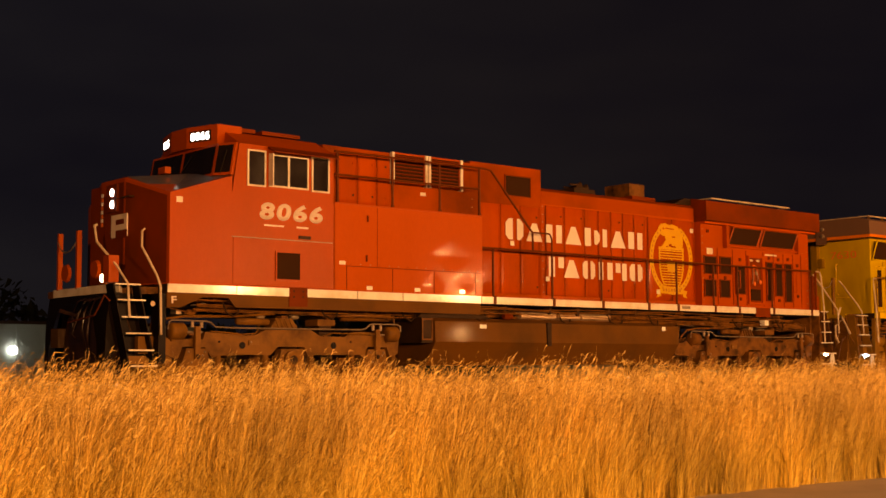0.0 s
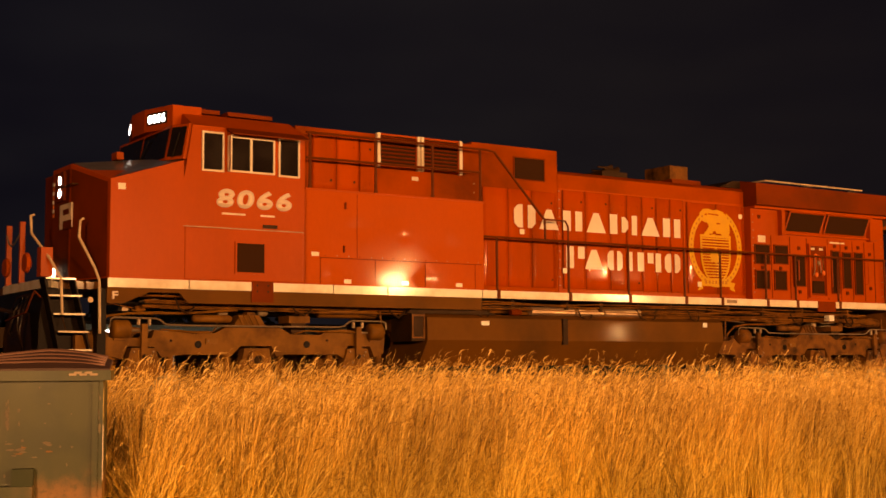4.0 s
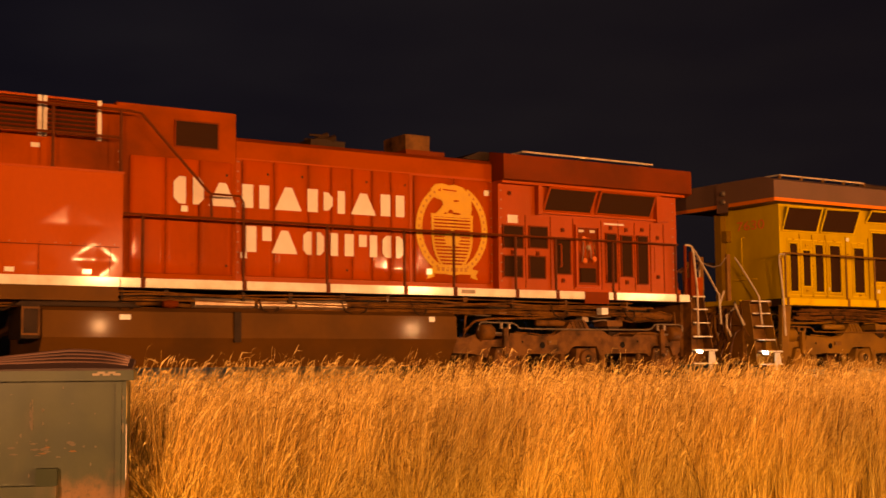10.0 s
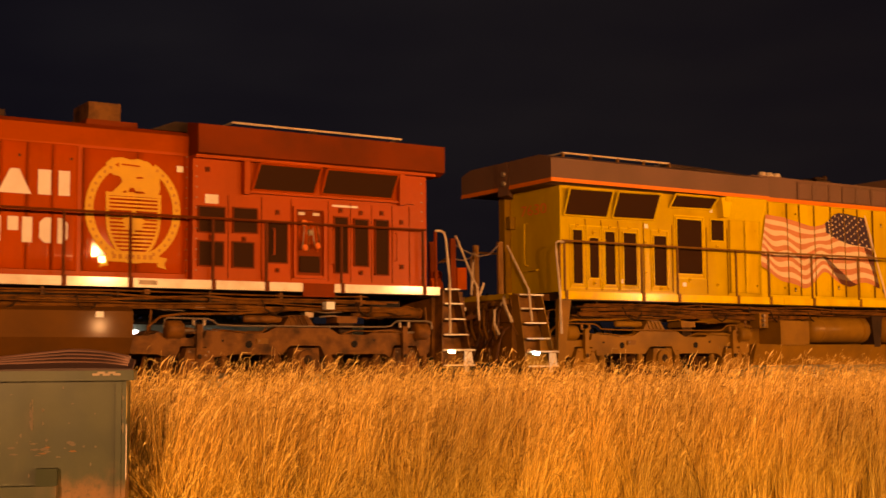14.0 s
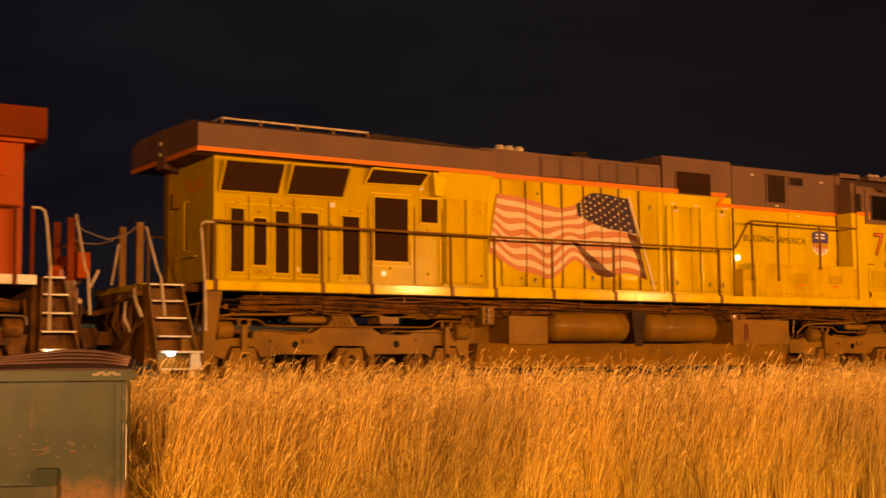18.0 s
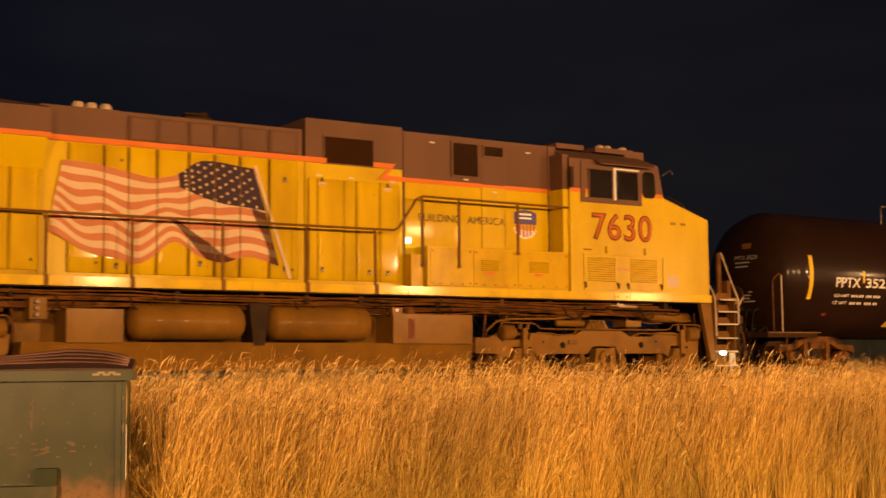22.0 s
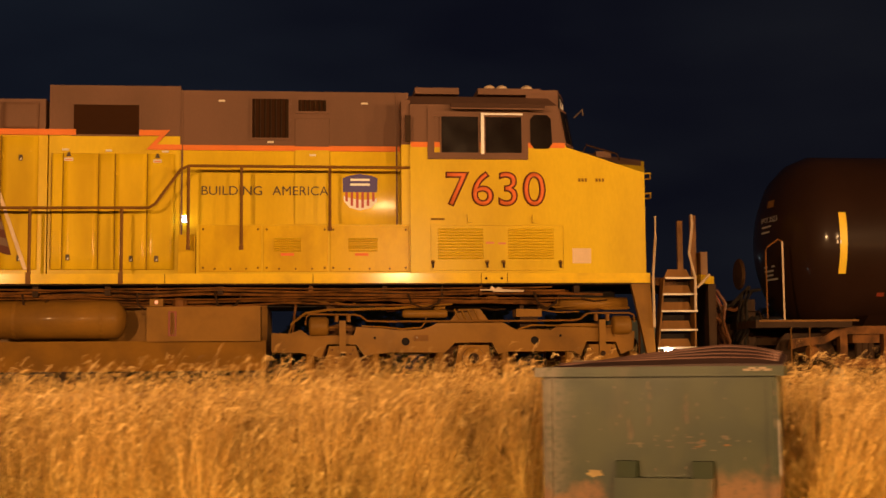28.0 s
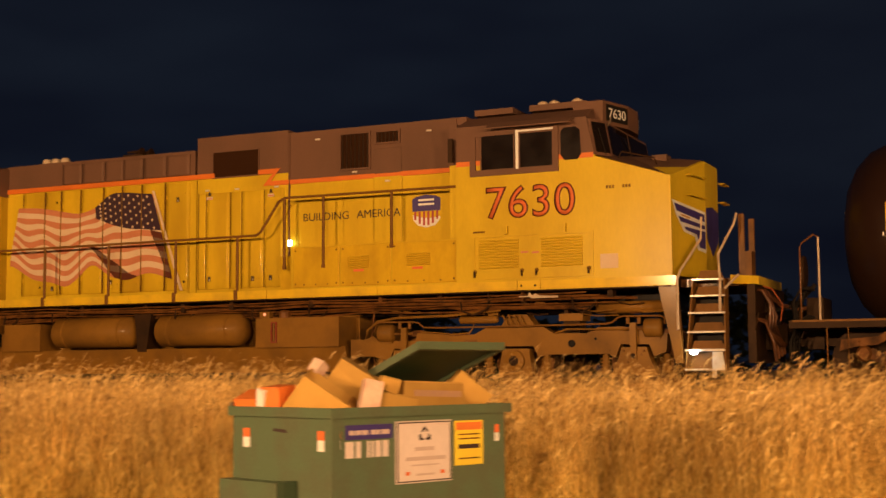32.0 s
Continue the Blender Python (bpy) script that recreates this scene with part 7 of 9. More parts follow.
    for a, b, z0, z1 in ((33.41, 33.66, 3.12, 4.18), (33.82, 34.07, 3.24, 4.04), (34.22, 34.49, 3.12, 4.18), (34.70, 35.05, 3.12, 4.18), (35.51, 35.86, 3.13, 4.16), (36.15, 36.86, 3.40, 4.54), (37.12, 37.5, 4.13, 4.57)):
        intake(at, a, b, z0, z1, 20.19, YELLOW)
    for a, b in zip((33.16, 33.74, 34.14, 34.58, 35.25, 36.03, 37.0), (33.74, 34.14, 34.58, 35.25, 36.03, 37.0, 37.6)):
        part("panel_seam", box(bm_new(), b - 0.008, b + 0.008, 20.185, 20.21, 3.0, 4.4), YELLOW_SEAM, at)
    for a, b in ((33.34, 33.73), (33.76, 34.13), (34.16, 34.56), (34.62, 35.12), (35.44, 35.92), (36.08, 36.93)):
        part("door_frame", ring(bm_new(), a, b, 3.03 if b < 36 else 3.3, 4.28 if b < 36 else 4.62, 20.178, 20.205, 0.022), YELLOW, at)
    for x, z in ((33.53, 4.27), (33.95, 4.14), (33.95, 3.14), (34.36, 4.27), (34.87, 4.27), (35.3, 3.4), (35.3, 4.0), (35.69, 4.26), (35.69, 3.07), (36.5, 3.28), (37.3, 3.2), (37.3, 4.0)):
        lock = part("door_lock", box(bm_new(), x - 0.03, x + 0.03, 20.17, 20.2, z - 0.035, z + 0.035), YELLOW_FLAT, at, bevel=0.006)
        part("lock_eye", lathe(bm_new(), [(0, 0.008), (0.02, 0.014)], x, 20.155, z, "y", 6), GRIME_DARK, lock)
    for x, z in ((34.62, 3.16), (36.3, 3.14), (35.28, 4.3), (37.1, 4.72)):
        part("white_label", flat(bm_new(), [(x, z), (x + 0.09, z), (x + 0.09, z + 0.08), (x, z + 0.08)], 20.19), CREAM, at)
    part("wing_bracket", prism(bm_new(), [(37.35, 4.62), (37.5, 4.62), (37.62, 5.04), (37.3, 5.04)], 20.02, 20.2), YELLOW, at)
    hood_doors(at, (37.65, 38.1, 38.55), 3.04, 4.6, 20.2, YELLOW_DOOR, 14, bead=YELLOW_SEAM)
    part("rear_number_digits", on_wall(writing("7630", 0, 1, 0, 1, 0.0, 0.004, bold=0.0), (33.12, 21.46, 4.53), (33.12, 20.62, 4.53), (33.12, 21.46, 4.74), 0.006), NUM_RED, at, "red road number 7630 on the rear end")
    part("rear_grab", tube(bm_new(), [(33.12, 21.25, 3.52), (33.03, 21.25, 3.54), (33.03, 21.25, 4.36), (33.12, 21.25, 4.38)], 0.016), YELLOW_FLAT, at)
    part("rear_grab", tube(bm_new(), [(33.12, 20.9, 3.42), (33.05, 20.9, 3.42), (33.05, 21.5, 3.42), (33.12, 21.5, 3.42)], 0.014), YELLOW_FLAT, at)
    lamp_col = part("rear_light_column", prism(bm_new(), [(32.66, 21.26), (32.66, 21.62), (33.13, 21.98), (33.13, 21.74)], 4.93, 5.6, "z"), GREY, at, "tall housing of the rear lights", bevel=0.015)
    for z in (5.17, 5.36):
        part("rear_headlight", lathe(bm_new(), [(0.0, 0.03), (0.01, 0.05), (0.07, 0.06)], 32.60, 21.40, z, "x", 16), STEEL, lamp_col, "unlit round rear headlight")
    # recess shade put into the dark colour of two raised boxes
    part("rear_column", box(bm_new(), 32.96, 33.13, 21.82, 22.02, DECK, 4.95), YELLOW_SEAM, at, "dark strip standing in for a shaded recess beside the rear door")
    part("rear_box", box(bm_new(), 32.98, 33.13, 21.66, 21.80, 4.30, 4.56), YELLOW_SEAM, at, bevel=0.02)
    part("rear_marker", lathe(bm_new(), [(0, 0.035), (0.04, 0.035)], 33.02, 21.9, 3.22, "x", 8), LAMP_SMALL, at, "small glowing marker light")
    # rails
    posts = [(x, 2.87, 3.93) for x in (33.05, 35.01, 35.97, 37.64, 38.61, 39.96, 41.49, 43.02, 44.36)]
    upper = [(45.34, 3.31, 4.57), (46.13, 3.31, 4.57), (47.46, 3.6, 4.56)]
    line = [(32.93, 2.95), (32.93, 3.8), (33.0, 3.93), (39.0, 3.92), (44.75, 3.94), (44.85, 4.0), (45.22, 4.52), (45.34, 4.58), (48.93, 4.57)]
    for near in (True, False):
        side_rail(at, RAIL_TAN, line, posts + upper, near)
    # under the deck
    for a, b in ((39.99, 42.0), (42.42, 44.4)):
        part("air_tank", lathe(bm_new(), [(0, 0.1), (0.06, 0.22), (0.14, 0.29), (b - a - 0.14, 0.29), (b - a - 0.06, 0.22), (b - a, 0.1)], a, 20.3, 2.28, "x", 22), TAN_TANK, at, "long cylindrical air reservoir", smooth=True)
        for x in (a + 0.35, b - 0.35):
            part("tank_strap", lathe(bm_new(), [(0, 0.296), (0.05, 0.296)], x, 20.3, 2.28, "x", 22), TAN_TANK, at)
    part("fuel_tank", prism(bm_new(), [(20.1, 1.95), (20.25, 1.5), (far - 20.25, 1.5), (far - 20.1, 1.95), (far - 20.2, 2.5), (20.65, 2.5), (20.65, 1.95)], 38.3, 46.5, "x"), TAN_TANK, at, "dusty fuel tank", bevel=0.02)
    for a, b in ((38.95, 39.85), (44.74, 46.42)):
        part("tank_saddle", box(bm_new(), a, b, 20.02, 20.66, 1.94, 2.46), TAN_TANK, at, "boxed end of the fuel tank", bevel=0.02)
    part("sight_glass", ring(bm_new(), 45.06, 45.18, 2.02, 2.39, 20.0, 20.03, 0.025), SIGHT_RED, at, "red rimmed fuel sight glass")
    part("sight_tube", tube(bm_new(), [(45.12, 20.01, 2.04), (45.12, 20.01, 2.37)], 0.018), RAIL_TAN, at)
    part("fuel_filler", lathe(bm_new(), [(0, 0.11), (0.1, 0.11), (0.14, 0.07)], 45.2, 20.25, 2.46, "z", 12), GRIME, at)
    part("indicator_case", box(bm_new(), 44.77, 44.97, 20.1, 20.24, 2.47, 2.58), TAN_TANK, at, bevel=0.012)
    part("emergency_button", lathe(bm_new(), [(0, 0.02), (0.012, 0.03)], 44.87, 20.088, 2.53, "y", 10), LAMP_RED, at, "small red indicator")
    part("pale_bracket", prism(bm_new(), [(49.75, 2.69), (49.95, 2.69), (49.95, 2.67), (50.42, 2.67), (50.42, 2.70), (50.1, 2.71), (50.03, 2.75), (49.98, 2.71), (49.93, 2.77), (49.9, 2.71), (49.75, 2.71)], 20.04, 20.06), PALE_RAIL, at, "pale painted bracket under the sill")
    part("tank_link", prism(bm_new(), [(42.02, 2.6), (42.4, 2.6), (42.3, 1.9), (42.1, 1.9)], 20.1, 20.5), GRIME_DARK, at)
    part("piston_valve", box(bm_new(), 38.42, 38.68, 20.12, 20.4, 2.3, 2.62), TAN_TANK, at, bevel=0.02)
    for z in (2.36, 2.46, 2.56):
        part("valve_cap", lathe(bm_new(), [(0, 0.03), (0.04, 0.045), (0.06, 0.045)], 38.52, 20.06, z, "y", 10), STEEL, at)
    underframe(at, 33.1, 52.3, GRIME, 7)
    bogie(at, (33.62, 35.62, 37.6), TAN_TANK, RAIL_TAN)
    bogie(at, (47.65, 49.64, 51.64), TAN_TANK, RAIL_TAN)
    # ends
    step_well(at, ((31.95, 32.50, 2.87), (31.98, 32.50, 2.61), (32.06, 32.56, 2.34), (32.10, 32.64, 2.05), (32.12, 32.80, 1.80), (32.14, 32.85, 1.53)),
              (((32.10, 20.56, 3.83), (32.09, 20.48, 3.76), (32.06, 19.96, 3.12), (32.10, 19.88, 2.96), (32.17, 19.88, 2.36)), ((33.02, 19.97, 3.90), (32.86, 19.95, 3.90), (32.80, 19.93, 3.86), (32.79, 19.92, 3.75), (32.84, 19.88, 2.95), (32.85, 19.86, 2.13))), TAN_TANK, CREAM, rail=PALE_RAIL, lamp=LAMP_STEP, back=TRUCK_BROWN)
    step_well(at, ((52.62, 53.10, 2.88), (52.58, 53.12, 2.63), (52.55, 53.12, 2.37), (52.53, 53.11, 2.08), (52.50, 53.10, 1.80), (52.48, 53.09, 1.51)),
              (((52.64, 20.58, 3.9), (52.63, 20.55, 3.55), (52.44, 19.97, 3.02), (52.41, 19.89, 2.88), (52.41, 19.87, 2.11)), ((53.21, 20.50, 3.92), (53.19, 20.40, 3.75), (53.02, 20.02, 3.26), (53.05, 19.92, 3.0), (53.07, 19.88, 2.87), (53.06, 19.87, 2.37)), ((53.33, 19.99, 2.93), (53.12, 19.95, 2.72))), RAIL_TAN, CREAM, rail=PALE_RAIL, riser=RAIL_TAN, lamp=LAMP_STEP_NEUTRAL)
    part("step_plate", prism(bm_new(), [(52.08, 2.8), (52.38, 2.8), (52.46, 1.6), (52.34, 1.6)], Y0 + 0.02, Y0 + 0.12), TAN_TANK, at, "tapered step side plate")
    part("step_plate", prism(bm_new(), [(33.18, 2.8), (32.88, 2.8), (32.84, 1.6), (33.0, 1.6)], Y0 + 0.02, Y0 + 0.12), TAN_TANK, at, "tapered step side plate")
    for x, out in ((32.05, -1), (53.45, 1)):
        part("end_plate", box(bm_new(), x - 0.06, x + 0.06, 20.28, far - 20.28, 1.6, 2.8), TRUCK_BROWN if out < 0 else GRIME_DARK, at)
        if out < 0:
            end_rail(at, x, RAIL_TAN, out, 0.055, (20.72, 21.55), False)
        else:
            end_rail(at, 53.26, TRUCK_BROWN, out, 0.045, (20.62, 21.4), False)
        coupler(at, x, out, GRIME if out < 0 else GRIME_DARK)
    part("rear_sill", box(bm_new(), 31.96, 32.02, 20.3, far - 20.3, 2.80, 2.90), YELLOW_GRIMY, at, "grimy yellow rear sill", bevel=0.01)
    part("rail_stay", tube(bm_new(), [(31.98, 21.53, 3.62), (31.8, 21.35, 2.92)], 0.02), PALE_RAIL, at)
    for k, (y, dy, z) in enumerate(((20.38, 0.10, 2.74), (20.55, -0.06, 2.70), (20.75, 0.08, 2.72), (20.98, -0.05, 2.66), (21.2, 0.06, 2.70))):
        pts = [(31.97, y, z), (31.84, y, z - 0.02), (31.74, y + dy, z - 0.16), (31.72 - 0.03 * (k % 2), y + dy, z - 0.40), (31.80, y + 0.5 * dy, z - 0.62 - 0.06 * (k % 3))]
        part("air_hose", tube(bm_new(), pts, 0.028), PALE_RAIL if k == 0 else TRUCK_BROWN, at, smooth=True)
        part("hose_cock", box(bm_new(), 31.86, 31.98, y - 0.04, y + 0.04, z - 0.04, z + 0.05), RAIL_TAN, at, bevel=0.012)
    part("jumper_cable", tube(bm_new(), [(31.95, 20.45, 2.86), (31.82, 20.30, 2.78), (31.80, 20.2, 2.6), (31.88, 20.12, 2.35)], 0.03), PALE_RAIL, at, "pale cable looped over the sill", smooth=True)
    part("front_sill", prism(bm_new(), [(53.2, Y0 + 0.05), (53.54, 20.45), (53.54, 22.35), (53.2, far - Y0 - 0.05)], 2.8, DECK - 0.02, "z"), YELLOW_SILL, at, "yellow end sill")
    part("junction_box", box(bm_new(), 53.33, 53.44, 20.45, 20.72, 2.93, 3.32), TRUCK_BROWN, at, bevel=0.015)
    part("orange_hose", tube(bm_new(), [(53.5, 20.9, 2.8), (53.65, 20.9, 2.75), (53.8, 20.95, 2.5), (53.75, 21.0, 2.25)], 0.014), RUST_HOSE, at)
    return at


# ---- black tank car ----
def tank_car():
    at = thing("tank_car", (62.2, YC, RAIL_Z), "black railway tank car with white lettering and yellow reflector bars", "tank car")
    r, zc = 1.45, 3.55
    prof = [(0, 0.05), (0.03, 0.45), (0.10, 0.8), (0.24, 1.1), (0.45, 1.32), (0.75, 1.45)]
    length = 14.9
    full = prof + [(length - a, b) for a, b in reversed(prof)]
    part("tank", lathe(bm_new(), full, 54.72, YC, zc, "x", 48), TANKCAR, at, "glossy black tank with rounded ends", smooth=True)
    for x in (58.0, 61.0, 64.0):
        part("tank_weld", lathe(bm_new(), [(0, r + 0.003), (0.03, r + 0.003)], x, YC, zc, "x", 48), TANKCAR, at)

    def skin(x, z, lift=0.006):
        return Vector((x, YC - math.sqrt(max(0.0, (r + lift) ** 2 - (z - zc) ** 2)), z))

    def bend(bm, lift):
        for v in bm.verts:
            v.co = skin(v.co.x, v.co.z, lift)
        return bm
    yel = surface("yellow_reflector", (0.8, 0.55, 0.03), 0.35, amount=0.3, bump=0.0)

    def strip(x0, x1, z0, z1, m, name, lift=0.006, lab=""):
        bm = bm_new()
        n = max(1, int((z1 - z0) / 0.1))
        rows = [[bm.verts.new(skin(x, z0 + (z1 - z0) * k / n, lift)) for x in (x0, x1)] for k in range(n + 1)]
        for a, b in zip(rows, rows[1:]):
            bm.faces.new((a[0], a[1], b[1], b[0]))
        return part(name, bm, m, at, lab)
    strip(55.47, 55.59, 2.95, 3.92, yel, "reflector_bar", lab="yellow reflector bar")
    strip(57.24, 57.30, 3.35, 3.62, yel, "reflector_bar", lab="yellow reflector bar")
    strip(58.5, 59.6, 2.38, 2.5, yel, "reflector_bar", lab="yellow reflector bar")
    strip(62.0, 63.1, 2.38, 2.5, yel, "reflector_bar", lab="yellow reflector bar")
    for text, x0, x1, z0, z1 in (("PPTX", 56.34, 57.16, 3.24, 3.46), ("3523", 57.34, 58.22, 3.24, 3.46), ("LD LMT", 56.34, 56.84, 3.02, 3.085), ("LT WT", 56.34, 56.80, 2.86, 2.925)):
        part("car_marking", bend(writing(text, x0, x1, z0, z1, 20.0, 0.0, bold=0.02 if z1 > 3.2 else 0.008), 0.010), STENCIL, at, "white stencilled marking")
    for z, runs in ((3.02, ((57.2, 57.42), (57.46, 57.62), (57.7, 57.9), (57.94, 58.2))), (2.86, ((57.2, 57.4), (57.44, 57.6), (57.7, 57.95), (57.99, 58.15))), (3.42, ((55.42, 55.44), (55.47, 55.49))), (3.0, ((59.1, 59.6),)), (2.9, ((59.15, 59.65),)), (2.8, ((59.1, 59.6),))):
        for a, b in runs:
            off = 0.0 if b < 55.6 else 0.28
            n = max(1, int((b - a) / 0.065)) if 57 < a < 59 else 1
            for k in range(n):
                strip(a - off + (b - a) * k / n, a - off + (b - a) * (k + (0.72 if n > 1 else 1.0)) / n, z, z + 0.055, STENCIL, "stencil_bar")
    strip(56.17, 56.30, 2.60, 2.66, SIGHT_RED, "red_placard")
    # stencils on the head

    def on_head(y, z):
        return 54.712 + float(np.interp(math.hypot(y - YC, z - zc), [q[1] for q in prof], [q[0] for q in prof]))
    bm = writing("PPTX 3523", 20.95, 21.59, 3.88, 3.97, 0.0, 0.0, bold=0.01)
    for v in bm.verts:
        y = 42.54 - v.co.x
        v.co = (on_head(y, v.co.z) - 0.004, y, v.co.z)
    part("head_stencil", bm, STENCIL_WORN, at, "white stencilled marking")
    for k, (y0, y1, z, h, m_) in enumerate(((21.15, 21.57, 3.80, 0.03, STENCIL_WORN), (21.20, 21.57, 3.71, 0.03, STENCIL_WORN), (21.10, 21.53, 3.13, 0.03, STENCIL_WORN), (21.16, 21.53, 3.06, 0.03, STENCIL_WORN), (21.2, 21.5, 2.99, 0.03, STENCIL_WORN), (21.06, 21.5, 2.92, 0.03, STENCIL_WORN), (21.13, 21.40, 4.13, 0.12, RAIL_TAN))):
        bm = bm_new()
        pts = []
        for y, zz in ((y0, z), (y1, z), (y1, z + h), (y0, z + h)):
            pts.append(bm.verts.new((on_head(y, zz), y, zz)))
        bm.faces.new(pts)
        part("head_stencil", bm, m_, at)
    # frame, ladders, platform
    part("end_platform", box(bm_new(), 54.05, 55.6, 20.0, 2 * YC - 20.0, 2.1, 2.22), GRIME_DARK, at, "end platform", bevel=0.01)
    part("stub_sill", box(bm_new(), 53.95, 57.0, YC - 0.3, YC + 0.3, 1.85, 2.1), GRIME_DARK, at)
    part("end_platform", box(bm_new(), 68.8, 70.3, 20.0, 2 * YC - 20.0, 2.1, 2.22), GRIME_DARK, at)
    part("stub_sill", box(bm_new(), 67.4, 70.4, YC - 0.3, YC + 0.3, 1.85, 2.1), GRIME_DARK, at)
    for x in (56.3, 68.2):
        part("saddle", prism(bm_new(), [(YC - 1.2, 2.3), (YC + 1.2, 2.3), (YC + 0.8, 2.05), (YC - 0.8, 2.05)], x - 0.3, x + 0.3, "x"), TANKCAR, at)
    part("side_ladder", tube(bm_new(), [(54.51, 20.0, 2.2), (54.51, 20.0, 3.44)], 0.016), PALE_RAIL, at)
    part("end_handrail", tube(bm_new(), [(54.51, 20.0, 3.44), (54.44, 20.0, 3.48), (54.27, 20.0, 3.36), (54.24, 20.0, 3.30), (54.24, 20.0, 2.2)], 0.013), GRIME, at, "end handrail")
    part("platform_lip", box(bm_new(), 54.1, 55.7, 19.98, 20.02, 2.19, 2.22), RAIL_TAN, at)
    part("corner_step", tube(bm_new(), [(54.6, 19.98, 2.1), (54.6, 19.98, 1.5), (54.9, 19.98, 1.5), (54.9, 19.98, 2.1)], 0.012), RAIL_TAN, at)
    part("manway", lathe(bm_new(), [(0, 0.5), (0.25, 0.5), (0.3, 0.42)], 61.5, YC, 4.98, "z", 20), TANKCAR, at, "manway housing on top")
    part("roof_walk_rail", tube(bm_new(), [(59.0, 20.9, 4.8), (59.0, 20.9, 5.3), (64.0, 20.9, 5.3), (64.0, 20.9, 4.8)], 0.02), STEEL, at)
    part("brake_wheel", lathe(bm_new(), [(0, 0.24), (0.03, 0.26), (0.06, 0.24)], 54.1, 21.0, 3.0, "x", 16), GRIME_DARK, at)
    coupler(at, 54.3, -1, GRIME_DARK, RUBBER)
    for c in (55.95, 68.5):
        a, b = c - 0.88, c + 0.88
        top = [(a - 0.35, 1.76), (a - 0.32, 1.93), (a + 0.2, 1.97), (c - 0.42, 2.13), (c + 0.42, 2.13), (b - 0.2, 1.97), (b + 0.32, 1.93), (b + 0.35, 1.76), (b + 0.12, 1.82), (b - 0.2, 1.85), (c + 0.38, 2.0), (c - 0.38, 2.0), (a + 0.2, 1.85), (a - 0.12, 1.82)]
        low = [(a - 0.06, 1.70), (a + 0.12, 1.80), (c - 0.45, 1.60), (c + 0.45, 1.60), (b - 0.12, 1.80), (b + 0.06, 1.70), (c + 0.38, 1.46), (c - 0.38, 1.46)]
        frames = []
        for y0 in (20.33, 22.5):
            bm = prism(bm_new(), top, y0, y0 + 0.16)
            prism(bm, low, y0, y0 + 0.16)
            for x in (c - 0.42, c + 0.30):
                box(bm, x, x + 0.12, y0 + 0.01, y0 + 0.15, 1.55, 2.06)
            frames.append(bm)
        fr = part("bogie_frame", frames[0], GRIME, at, "cast side frame of the truck", bevel=0.02)
        part("far_frame", frames[1], GRIME, fr)
        part("bolster_end", box(bm_new(), c - 0.22, c + 0.22, 20.32, 20.6, 1.86, 1.99), GRIME, fr, bevel=0.02)
        for x in (c - 0.1, c, c + 0.1):
            part("spring", lathe(bm_new(), [(0, 0.06), (0.28, 0.06)], x, 20.4, 1.58, "z", 8), GRIME_DARK, fr)
        for x in (a, b):
            part("axle_cap", lathe(bm_new(), [(0, 0.08), (0.08, 0.12)], x, 20.26, 1.72, "y", 12), GRIME, fr)
            wheelset(at, x, 0.48, GRIME_DARK)
    return at

# ---- bins beside the road ----


